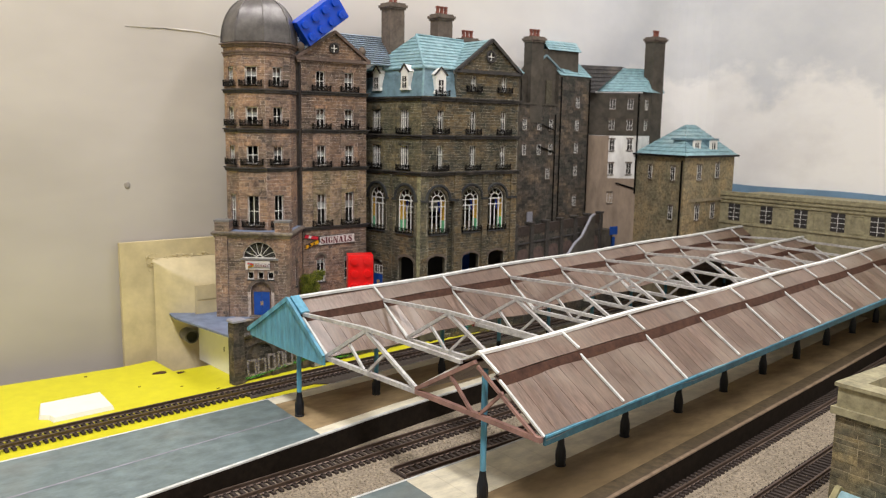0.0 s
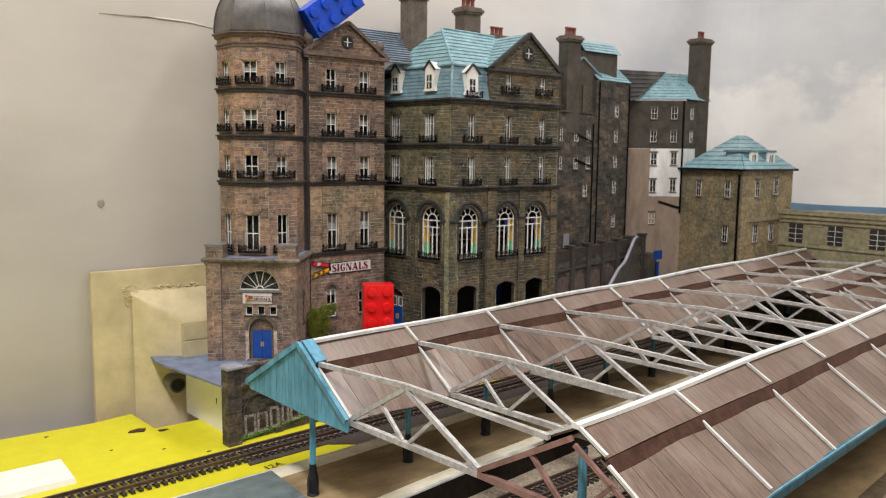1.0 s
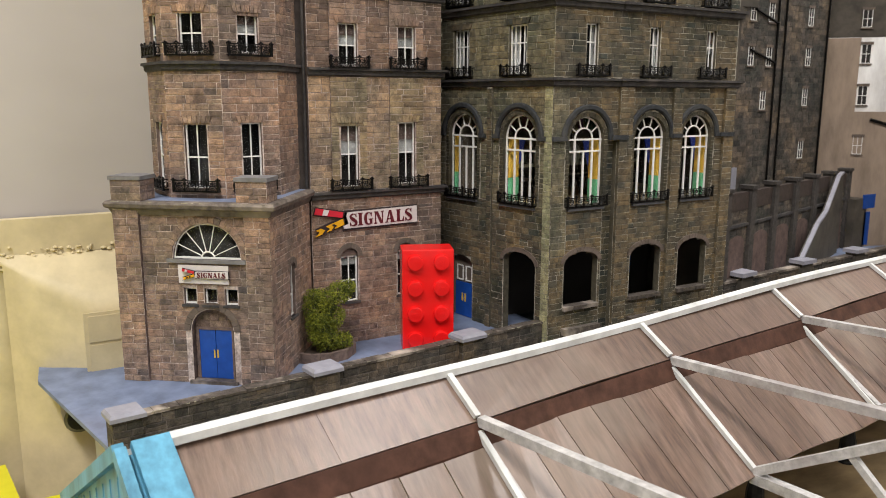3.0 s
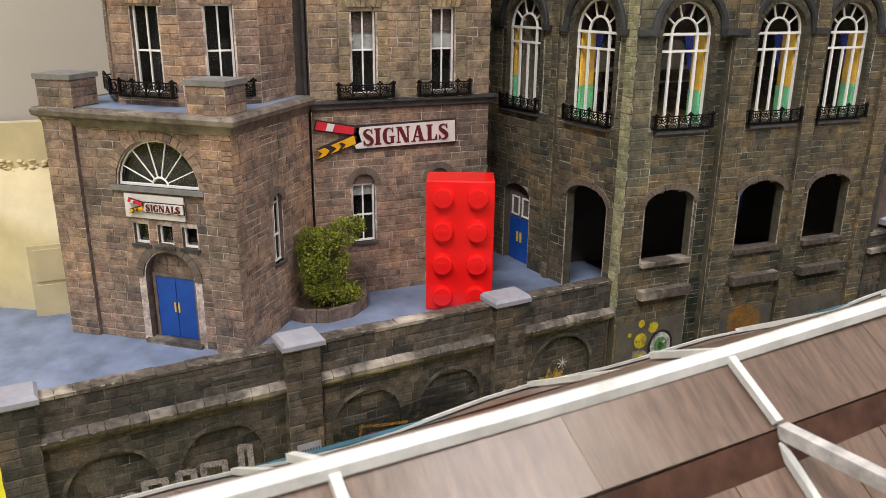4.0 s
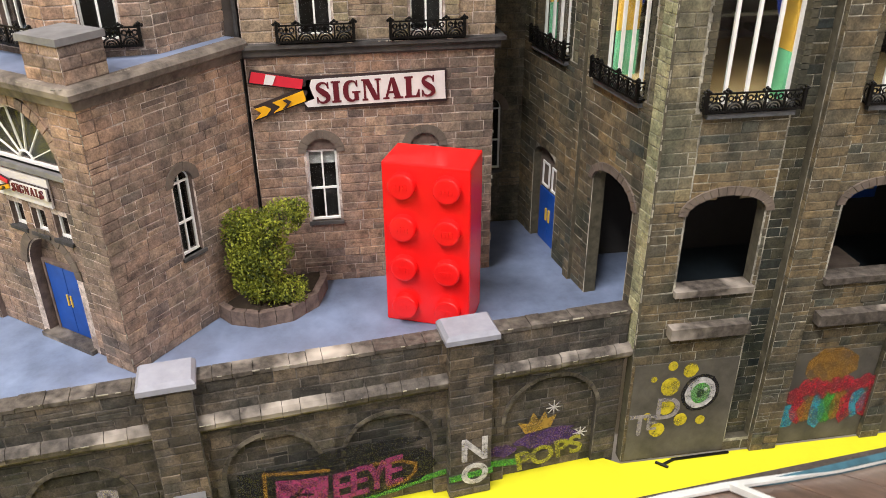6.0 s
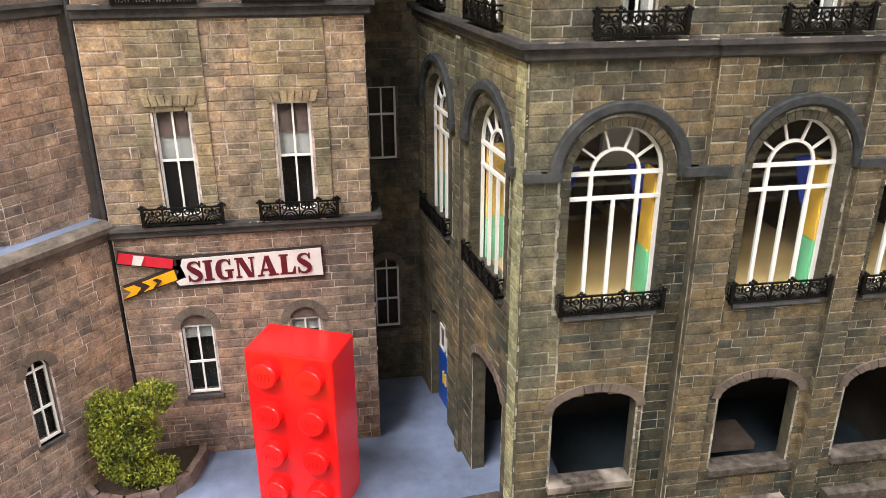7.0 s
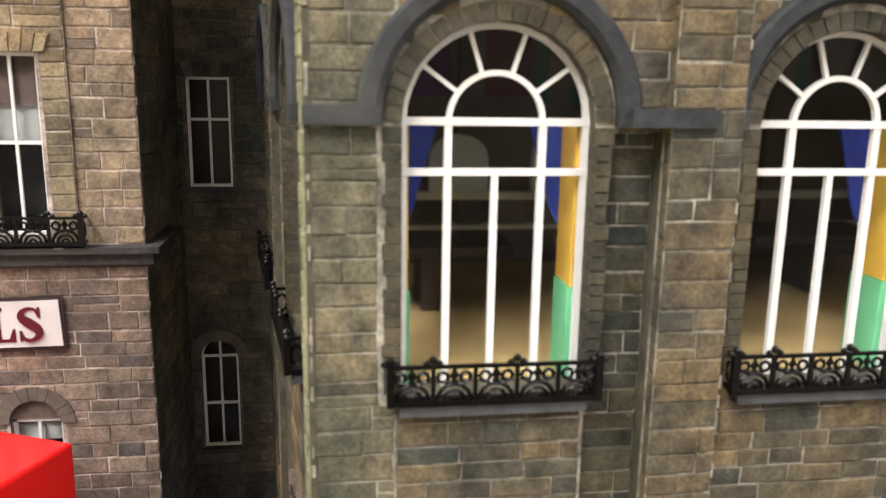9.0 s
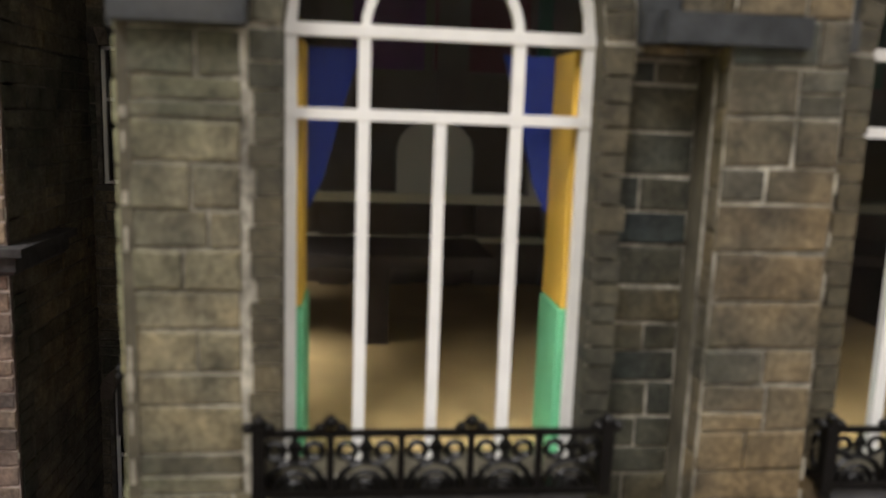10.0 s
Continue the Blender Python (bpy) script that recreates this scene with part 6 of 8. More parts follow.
pf.box(g, PCN - 4.9, PCN - 4.3, -2.5, -1.5, 28.6, 43.6)
pf.box(g, PCN + 5.5, PCN + 6.1, -2.5, -1.5, 28.6, 43.6)
part("door_frame", g, M["jamb_brown"], doors)
g = Geo()
pf.box(g, PCN - 6.6, PCN + 7.8, -2.4, 1.2, 28.0, 28.9)
part("doorstep", g, M["coping"], porch, "worn pale doorstep")
signals_sign(pf, PCN + 1.6, 60.3, 0.36, 0.0, 0.75)
g = Geo()
pf.box(g, PCN - 8.4, PCN + 6.4, 0.3, 0.7, 57.7, 63.0)
solid("small_sign_panel", g, M["sign_white"], "small worn white sign panel above the porch windows", "sign")

# ---- planter with bush ----
rng = random.Random(61)
t = thing("stone_planter", (-416, 303, 28), "low curved stone planter against the wing wall", "planter")
arcp = [(-418.5, 292.2), (-413.2, 296.4), (-411.2, 302.0), (-412.6, 308.5), (-417.5, 313.6), (-424.5, 315.6), (-427.4, 315.4)]
for (x0, y0), (x1, y1) in zip(arcp, arcp[1:]):
    f = Face((x0, y0), (x1, y1))
    for j in range(2):
        g = Geo()
        f.box(g, f.length * j / 2 + 0.06, f.length * (j + 1) / 2 - 0.06, -1.4, 0.0, 28.0, 31.2)
        part("kerb_stone", g, M["jamb_brown"], t)
part("soil", Geo().prism([(x - 0.6, y - 0.2) for x, y in arcp] + [(-427.5, 303.2)], 28.0, 30.2), M["soil"], t)
t = thing("bush", (-418, 304, 30), "dense green foliage bush growing in the stone planter", "bush")
g = Geo()
for a, b in (((-418, 303.5, 30), (-418.5, 302.0, 44)), ((-418, 303.5, 34), (-417, 308, 50)), ((-418, 303.5, 32), (-419, 299.5, 42))):
    g.tube([a, tuple((p + q) / 2 + rng.uniform(-0.5, 0.5) for p, q in zip(a, b)), b], [0.9, 0.7, 0.4], 6)
part("trunk", g, M["sleeper"], t)
lobes = [(-418, 301.0, 44, 4.8), (-418, 302, 38.5, 5.0), (-417.6, 303.5, 34.2, 4.6), (-416.4, 308.6, 33.2, 3.3), (-417.5, 303.6, 46.8, 4.2), (-417.2, 308.2, 49.0, 4.1), (-418, 299.9, 47.6, 3.5), (-416.8, 311.0, 50.4, 2.6), (-417.0, 305.4, 41.5, 4.2), (-416.3, 300.0, 40.8, 3.6), (-417, 300.6, 35.6, 3.4)]
g = Geo()
for cx, cy, cz, r in lobes:
    for i in range(int(1900 * (r / 5) ** 2)):
        u, v = rng.uniform(-1, 1), rng.uniform(0, 2 * math.pi)
        rr = r * rng.uniform(0.55, 1.06) * (1 + 0.12 * math.sin(3 * v + cz) * u)
        q = math.sqrt(1 - u * u)
        p = Vector((cx + rr * q * math.cos(v), cy + rr * q * math.sin(v), cz + rr * u * 0.9))
        sz = rng.uniform(0.18, 0.42)
        ax = [Vector((rng.uniform(-1, 1), rng.uniform(-1, 1), rng.uniform(-1, 1))).normalized() * sz for _ in range(3)]
        g.add([p + ax[0], p + ax[1], p + ax[2], p - (ax[0] + ax[1]) * 0.7], [(0, 1, 2), (0, 3, 1), (1, 3, 2), (2, 3, 0)])
tagged(part("foliage", g, M["leaf"], t), kind="stuff")


# ---- toy bricks ----
def toy_brick(name, mat, m, label, k=1.06):
    """A 4 by 2 stud toy brick: 31.8 by 15.8 by 9.6, studs 1.7 high; x along, z through the studs."""
    t = new(name)
    t.empty_display_size = 0.01
    m = m @ Matrix.Diagonal((k, k, k, 1))
    t.matrix_world = WORLD_OF[t] = m
    tagged(t, label, "toy brick", "toy bricks")
    bm = bmesh.new()
    bmesh.ops.create_cube(bm, size=1.0, matrix=Matrix.Translation((0, 0, 4.8 * MM)) @ Matrix.Diagonal((31.8 * MM, 15.8 * MM, 9.6 * MM, 1)))
    bmesh.ops.bevel(bm, geom=bm.edges[:], offset=0.35 * MM, segments=2, affect="EDGES", profile=0.5)
    me = bpy.data.meshes.new("body")
    bm.to_mesh(me)
    bm.free()
    me.materials.append(mat)
    put("body", me, m, t)
    g = Geo().lathe([(2.4, 9.5), (2.4, 11.0), (2.25, 11.25), (2.0, 11.3), (1.75, 11.3)], 0, 0, 24)
    stud = g.mesh("stud", mat)
    mark = Geo()
    for x in (-0.95, -0.32, 0.32, 0.95):
        mark.box(x - 0.2, x + 0.2, -0.55, 0.55, 11.28, 11.42)
    emb = mark.mesh("raised_mark", mat)
    for i in range(4):
        for j in range(2):
            mm_ = m @ Matrix.Translation(((-12 + 8 * i) * MM, (-4 + 8 * j) * MM, 0))
            st = put("stud", stud, mm_, t)
            put("raised_mark", emb, mm_ @ pose(0, 0, 0, 0, 0, 90), st)
    return t


# stands on end on the forecourt, studs towards the tracks
u = Vector((0.400, 0.9165, 0))
nrm = Vector((0.9165, -0.400, 0))
red_c = (Vector((-410.6, 327.3, 0)) + Vector((-404.0, 342.2, 0))) / 2 - nrm * 9.6 * 1.06
mr = Matrix(((0, -u.x, nrm.x, red_c.x * MM), (0, -u.y, nrm.y, red_c.y * MM), (1, 0, 0, (28.0 + 15.9 * 1.06) * MM), (0, 0, 0, 1)))
toy_brick("toy_brick", M["red_plastic"], mr, "red plastic toy brick standing on end on the forecourt")
ax = Vector((0.05, 0.80, 0.60)).normalized()
up = Vector((0.84, -0.34, -0.30))
up = (up - ax * up.dot(ax)).normalized()
sd = up.cross(ax)
cb = Vector((-432.0, 316.4, 211.6))
mb = Matrix(((ax.x, sd.x, up.x, cb.x * MM), (ax.y, sd.y, up.y, cb.y * MM), (ax.z, sd.z, up.z, cb.z * MM), (0, 0, 0, 1)))
toy_brick("toy_brick", M["blue_plastic"], mb, "blue plastic toy brick lodged tilted against the wing pediment")


# ---- chimneys ----
def chimney(x, y, z0, z1, wx, wy, mat, pots, label, turn=0.0):
    t = thing("chimney", (x, y, z0), label, "chimney", "chimneys")
    m = Matrix.Translation((x, y, 0)) @ pose(0, 0, 0, 0, 0, turn)
    part("shaft", Geo().box(-wx / 2, wx / 2, -wy / 2, wy / 2, z0, z1 - 3, m), mat, t)
    part("cap", Geo().box(-wx / 2 - 1.6, wx / 2 + 1.6, -wy / 2 - 1.6, wy / 2 + 1.6, z1 - 3, z1 - 1.2, m).box(-wx / 2 - 0.8, wx / 2 + 0.8, -wy / 2 - 0.8, wy / 2 + 0.8, z1 - 4.4, z1 - 3, m).box(-wx / 2 - 0.5, wx / 2 + 0.5, -wy / 2 - 0.5, wy / 2 + 0.5, z1 - 1.2, z1, m), M["dark_stone"], t)
    for i in range(pots):
        c = m @ Vector((0, (i - (pots - 1) / 2) * 3.6, 0))
        part("chimney_pot", Geo().lathe([(1.5, z1), (1.6, z1 + 1), (1.25, z1 + 1.5), (1.3, z1 + 4.6), (1.7, z1 + 5.0), (1.6, z1 + 5.8), (0.9, z1 + 5.8)], c.x, c.y, 9), M["terracotta"], t, smooth=True)


chimney(-444, 383.0, 186, 230, 11, 12, M["dark_stone"], 2, "tall grey-brown stone chimney with terracotta pots")
chimney(-447, 427.5, 190, 227, 10, 13, M["dark_stone"], 3, "stone chimney with three terracotta pots behind the hipped roof")
chimney(-447, 452.0, 190, 212, 9, 13, M["dark_stone"], 3, "short stone chimney with terracotta pots behind the gable")

# ---- far buildings along the backscene ----


def far_windows(parent, face, rows, w, h, bar_paint="white", d=0.0):
    """Small recessed windows: dark light, white bars and a sill, one by one."""
    def bars():
        g = Geo()
        g.box(-w / 2, -w / 2 + 0.28, -0.35, 0.1, 0, h).box(w / 2 - 0.28, w / 2, -0.35, 0.1, 0, h).box(-w / 2, w / 2, -0.3, 0.1, h * 0.5 - 0.16, h * 0.5 + 0.16).box(-0.16, 0.16, -0.3, 0.1, 0, h * 0.97).box(-w / 2, w / 2, -0.34, 0.1, 0, 0.3)
        return g.mesh("window", M[bar_paint])
    me = cached(("far", w, h, bar_paint), bars)
    # black plate painted for a dark room behind each small window
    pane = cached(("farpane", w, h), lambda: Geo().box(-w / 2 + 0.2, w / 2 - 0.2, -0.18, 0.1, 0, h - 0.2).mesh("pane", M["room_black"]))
    for s, z in rows:
        m = face.place(s, d, z)
        win = put("window", me, m, parent)
        put("pane", pane, m, win)
        put("lintel", cached(("farlintel", w, h), lambda: Geo().box(-w / 2 - 0.7, w / 2 + 0.7, -0.6, 0.1, h, h + 1.3).box(-w / 2 - 0.6, w / 2 + 0.6, -0.8, 0.1, -0.8, -0.1).mesh("lintel", M["dark_stone"])), m, win)


rng = random.Random(71)
t = thing("sooty_tenement", (-445, 545, 0), "soot-dark stone tenement range with small sash windows and downpipes", "building")
tf = Face((-433.5, 460.0), (-446.4, 588.0))
sw_ = lambda y: (y - 460.0) * tf.length / 128.0
g = Geo().prism([tuple(tf.at(0, 0, 0)[:2]), tuple(tf.at(tf.length, 0, 0)[:2]), (-463, 590), (-463, 458)], 0, 165.0).prism([tuple(tf.at(sw_(546), 0, 0)[:2]), tuple(tf.at(tf.length, 0, 0)[:2]), (-463, 590), (-463, 546)], 165.0, 189.5).prism([tuple(tf.at(sw_(505), -4, 0)[:2]), tuple(tf.at(sw_(546), -4, 0)[:2]), (-463, 546), (-463, 505)], 165.0, 187.5)
part("wall", g, M["far_stone"], t)
stones(tf, 50, 165, [], "soot", t, rng, course=(2.2, 3.0), width=(3.5, 8), proud=(0.05, 0.16))
stones(tf, 165, 189, [], "soot", t, rng, s0=sw_(546), course=(2.2, 3.0), width=(3.5, 8), proud=(0.05, 0.16))
g = Geo()
tf.box(g, sw_(470), sw_(546), -3, 0.9, 164.4, 165.8)
part("string_course", g, M["far_stone"], t)
far_windows(t, tf, [(sw_(y), z) for y in (505, 523, 537.5) for z in (144.5, 124.5)] + [(sw_(535), 104.5)], 4.2, 8.5)
far_windows(t, tf, [(sw_(571.5), z) for z in (163.5, 144.5, 125.5, 106, 80)], 4.2, 8.5)
g = Geo()
for a, b in (((549.0, 60), (549.0, 188)), ((542.5, 66), (542.5, 157)), ((524, 149.5), (543, 144.0)), ((522, 131.5), (543, 126.0)), ((587, 62), (587, 188))):
    g.tube([tf.at(sw_(a[0]), 0.8, a[1]), tf.at(sw_(b[0]), 0.8, b[1])], 0.55, 6)
part("downpipe", g, M["iron"], t)
g = Geo()
g.add([(-445, 508, 165), (-445, 556, 165), (-445, 556, 189), (-445, 533, 203.5), (-445, 525, 197.5), (-445, 508, 180), (-462, 556, 189), (-462, 533, 203.5), (-462, 525, 197.5), (-462, 508, 180)], [(0, 1, 2, 3, 4, 5), (2, 6, 7, 3), (3, 7, 8, 4), (4, 8, 9, 5)])
part("gable", g, M["far_stone"], t, "stepped stone gable behind the parapet")
g = Geo()
g.bar((-444.6, 525, 198.6), (-444.6, 533, 204.8), 1.4, 1.2).bar((-444.6, 533, 204.8), (-444.6, 556, 190.2), 1.4, 1.2)
part("gable_coping", g, M["mansard"], t)
g = Geo()
tf.box(g, sw_(534), sw_(541), -4.2, -3.2, 165.8, 185)
part("blocked_opening", g, M["jamb_olive"], t, "greenish walled-up opening")
g = Geo()
slope_rows(g, Vector((-432, 460, 188)), Vector((-434, 500, 188)), Vector((-462, 500, 206)), Vector((-462, 460, 206)), 8)
part("roof", g, M["roof_blue"], t, "weathered blue-green roof")
g = Geo()
slope_rows(g, Vector((-442, 547, 189.5)), Vector((-446.0, 589, 189.5)), Vector((-456, 583, 201.5)), Vector((-452, 541, 203.5)), 6)
part("roof", g, M["roof_blue"], t, "weathered blue-green roof")
t2 = thing("roof_lantern", (-450, 562, 187), "small stone roof tower with a pale blue cap", "roof tower")
part("tower_wall", Geo().box(-459, -447, 538, 573, 190, 210.5), M["far_stone"], t2)
g = Geo()
slope_rows(g, Vector((-445.5, 536, 209.6)), Vector((-445.5, 575, 209.6)), Vector((-453, 575, 218.0)), Vector((-453, 536, 218.0)), 4)
slope_rows(g, Vector((-461, 575, 209.6)), Vector((-461, 536, 209.6)), Vector((-453, 536, 218.0)), Vector((-453, 575, 218.0)), 4)
part("cap", g, M["roof_blue"], t2)
chimney(-443, 517.5, 150, 218, 9, 13, M["far_stone"], 3, "stone chimney breast with terracotta pots on the tenement gable")

g = Geo()
slope_rows(g, Vector((-455, 584, 177)), Vector((-446, 594, 177)), Vector((-445, 630, 201)), Vector((-458, 588, 201)), 7)
part("valley_roof", g, M["cornice"], t, "dark grey roof slope")
t = thing("whitewashed_tenement", (-445, 612, 0), "tenement with whitewashed lower storeys and dark stone above", "building")
wf = Face((-457.5, 594.5), (-423.6, 628.2))
wr = Face((-423.6, 628.2), (-427, 660))
poly = [(-457.5, 594.5), (-423.6, 628.2), (-427, 662), (-464, 662), (-464, 594)]
part("lower_wall", Geo().prism(poly, 0, 140.5), M["white_wash"], t, "streaked whitewashed wall")
g = Geo()
wf.box(g, 0.2, wf.length * 0.46, 0, 0.25, 0, 140.3)
wf.box(g, wf.length * 0.46, wf.length - 0.3, 0, 0.25, 0, 103)
part("buff_plaster", g, M["buff"], t, "streaked buff plaster")
part("upper_wall", Geo().prism(poly, 140.5, 177.5), M["far_stone"], t, "dark sooty stone upper storeys")
L = wf.length
far_windows(t, wf, [(L * 0.52, z) for z in (127.5, 106.5)] + [(L * 0.84, z) for z in (128, 107)], 4.6, 9.5, "white")
far_windows(t, wf, [(L * 0.52, 81)], 4.6, 9.0, "white_wash")
far_windows(t, wf, [(L * k, z) for k in (0.5, 0.82) for z in (163.5, 145.5)], 4.6, 8.5, "white")
far_windows(t, wr, [(9, z) for z in (163.5, 145.5)], 4.0, 8.5, "white")
g = Geo()
g.tube([wf.at(L - 1.5, 0.8, 90), wf.at(L - 1.5, 0.8, 177)], 0.8, 6).tube([wf.at(L * 0.62, 0.8, 99), wf.at(L - 1.5, 0.8, 94)], 0.8, 6)
part("downpipe", g, M["iron"], t)
g = Geo()
slope_rows(g, Vector((-452, 598, 178.5)), Vector((-421.6, 629.5, 178.5)), Vector((-437, 661, 200)), Vector((-445, 629, 200)), 9)
g.add([(-421.6, 629.5, 178.5), (-426, 664, 178.5), (-437, 661, 200)], [(0, 1, 2)])
part("roof", g, M["roof_blue"], t, "weathered blue-green roof")
chimney(-430, 652, 60, 227, 10, 15, M["far_stone"], 2, "tall dark stone chimney breast with terracotta pots")
part("shop_front", Geo().box(-436, -424, 590, 600, 28, 60), M["far_stone"], t)

t = thing("stone_house", (-390, 640, 0), "tan stone house with a blue hipped roof and two white dormers", "building")
hp = [(-425.5, 628.0), (-357.5, 606.0), (-363, 682), (-430, 682)]
h1, h2 = Face(hp[0], hp[1]), Face(hp[1], hp[2])
part("wall", Geo().prism(hp, 0, 125.2), M["tan_stone"], t)
stones(h1, 40, 125, [], "tan", t, rng, course=(2.4, 3.2), width=(4, 9), proud=(0.04, 0.12))
stones(h2, 40, 125, [], "tan", t, rng, course=(2.4, 3.2), width=(4, 9), proud=(0.04, 0.12))
far_windows(t, h1, [(23.5, 105), (56, 105.5), (55.5, 73)], 5.4, 11.0, "white", d=0.15)
far_windows(t, h2, [(21, 106), (49, 107), (21, 73), (45, 73)], 6.0, 12.0, "white", d=0.15)
g = Geo().tube([h1.at(h1.length - 3, 0.9, 30), h1.at(h1.length - 3, 0.9, 122)], 0.9, 6)
part("downpipe", g, M["iron"], t)
g = Geo()
h2.box(g, 8, 84, 0, 1.0, 88, 90.5)
part("string_course", g, M["tan_stone"], t)
g = Geo()
e = [Vector((x, y, 125.2)) for x, y in ((-428, 626.5), (-355.5, 603.5), (-360.5, 684), (-432, 684))]
r1, r2 = Vector((-395, 655, 151)), Vector((-395, 668, 151))
slope_rows(g, e[0], e[1], r1, r1, 8)
slope_rows(g, e[1], e[2], r2, r1, 8)
slope_rows(g, e[3], e[0], r1, r2, 8)
part("roof", g, M["roof_blue"], t, "pale blue-green hipped roof")
g = Geo()
for a, b in zip(e, e[1:]):
    g.bar(a, b, 1.6, 1.6)
part("gutter", g, M["iron"], t)
for y in (632.0, 655.0):
    dm = part("dormer", Geo().box(-386, -367.0, y - 4.6, y + 4.6, 124, 138).prism([(-388, y - 5.6), (-365, y - 5.6), (-365, y + 5.6), (-388, y + 5.6)], 138, 139.6), M["mansard"], t, "slated dormer with a flat blue lid")
    part("dormer_front", Geo().box(-367, -365.6, y - 4.8, y - 2.6, 124, 138).box(-367, -365.6, y + 2.6, y + 4.8, 124, 138).box(-367, -365.6, y - 2.6, y + 2.6, 136, 138).box(-367, -365.6, y - 2.6, y + 2.6, 124, 126).box(-366.8, -365.8, y - 0.4, y + 0.4, 126, 136), M["white"], dm, "white window surround")
    part("dormer_light", Geo().box(-367, -366.2, y - 2.6, y + 2.6, 126, 136), M["room_black"], dm)

t = thing("flat_roofed_station_building", (-200, 680, 0), "long pale stone flat-roofed station building with barred windows", "building")
ff = Face((-363.5, 664.0), (300, 664.0))
part("wall", Geo().box(-363.5, 300, 664, 730, 0, 92.5), M["yellow_stone"], t)
g = Geo()
ff.box(g, -1.5, ff.length, -2, 1.8, 92.5, 95.8)
ff.box(g, -0.8, ff.length, -2, 1.0, 89.5, 92.5)
part("cornice", g, M["yellow_stone"], t)
g = Geo()
ff.box(g, 0, ff.length, 0, 0.9, 86.6, 88.0)
ff.box(g, 0, ff.length, 0, 0.9, 69.0, 71.0)
part("string_course", g, M["yellow_stone"], t)
for i in range(18):
    s = 15.5 + 29.2 * i
    me = cached("barred", lambda: Geo().box(-5.2, 5.2, -0.5, 0.1, 2.8, 3.05).box(-5.2, 5.2, -0.5, 0.1, 6.5, 6.75).box(-5.2, 5.2, -0.5, 0.1, 10.2, 10.45).box(-0.14, 0.14, -0.5, 0.1, 0, 14).mesh("window", M["white"]))
    m = ff.place(s, 0, 71.8)
    w = put("window", me, m, t)
    put("pane", cached("barredpane", lambda: Geo().box(-5.3, 5.3, -0.3, 0.1, 0, 14).mesh("pane", M["room_black"])), m, w)
    put("blank_panel", cached("blank", lambda: Geo().box(-5, 5, -0.5, 0.1, 0, 0.9).box(-5, 5, -0.5, 0.1, 13.1, 14).box(-5, -4.1, -0.5, 0.1, 0.9, 13.1).box(4.1, 5, -0.5, 0.1, 0.9, 13.1).mesh("blank_panel", M["yellow_stone"])), ff.place(s + 14.6, 0, 71.6), t)

# boundary wall and stair ramp beyond the hotel
rng = random.Random(81)
t = thing("boundary_wall", (-415, 520, 0), "dark stone boundary wall with piers, stepping up beside a sloping ramp", "wall")
bw = Face((-394.5, 458.0), (-430, 592))
part("wall", Geo().prism([tuple(bw.at(s, d, 0)[:2]) for s, d in ((0, 0), (bw.length, 0), (bw.length, -3), (0, -3))][::-1], 0, 66), M["jamb_soot"], t)
stones(bw, 30, 66, [], "soot", t, rng, course=(2.2, 3), width=(4, 8))
g = Geo()
for i in range(6):
    s = 2 + i * 23.0
    bw.box(g, s, s + 19, -2.6, 0.3, 66, 73)
part("parapet_panel", g, M["sleeper"], t, "dark brown parapet panels")
for i in range(7):
    g = Geo()
    s = 0 + i * 22.6
    bw.box(g, s - 2, s + 2.4, -3.4, 1.6, 0, 74)
    bw.box(g, s - 2.6, s + 3.0, -4.0, 2.2, 74, 75.4)
    part("pier", g, M["jamb_soot"], t)
for i in range(6):
    s = 11.5 + i * 22.6
    part("blind_arch", flat(hole_outline(("low", s, 14.5, 30, 52.5)), 0.0, 0.35, bw), M["blind"], t, "pinkish-brown blind arch infill")
g = Geo()
bw.box(g, 0, bw.length, 0, 0.9, 59.5, 60.6)
part("string_course", g, M["cornice"], t)
solid("pale_door", flat([(0, 0), (6.5, 0), (6.5, 10), (0, 10)], 0.0, 0.8, Face((-438.2, 510.5), (-438.85, 517))).lift(68.0), M["cap_grey"], "pale lilac door above the boundary wall", "door")
# terrace wall beyond the hotel
tw = Face((-392.8, 458.4), (-407.5, 640.0))
t3 = thing("terrace_wall", (-396, 520, 0), "low dark stone terrace wall with capped piers beyond the hotel", "wall")
wall("wall", tw, 0, 38.6, [], M["mortar_soot"], t3, 3.0)
stones(tw, 0, 38.4, [], "soot", t3, rng, width=(2.8, 6.5))
g = Geo()
tw.box(g, 0, tw.length, -3.2, 0.5, 38.6, 39.5)
part("coping", g, M["coping"], t3, "worn pale coping")
g = Geo()
tw.box(g, 0, tw.length, 0.1, 1.6, 33.4, 34.8)
part("string_course", g, M["coping"], t3)
worn_edge(tw.at(0, 0.5, 39.4), tw.at(110, 0.5, 39.4), t3, 0.35, 3, 0.5)
worn_edge(tw.at(0, 1.5, 34.7), tw.at(110, 1.5, 34.7), t3, 0.35, 4, 0.5)
for s in (8.5, 51.5, 95.0, 138.0):
    g = Geo()
    tw.box(g, s, s + 7.6, -3.0, 2.0, 0, 40.6)
    part("pier", g, M["far_stone"], t3)
    g = Geo()
    tw.box(g, s - 1.0, s + 8.6, -4.0, 3.0, 40.6, 42.2)
    part("cap", g, M["cap_grey"], t3, "flat grey pier cap")
part("terrace_floor", Geo().prism([(-396.0, 458.4), (-410.5, 640), (-430, 592), (-398, 459)], 33.5, 35.0), M["slate_blue"], t3, "blue-grey painted terrace floor")
rampf = Face((-398, 512), (-422, 574))
g = Geo()
pts = [(0, 0), (0, 40), (26, 54), (40, 58), (60, 73), (66.5, 74), (66.5, 0)]
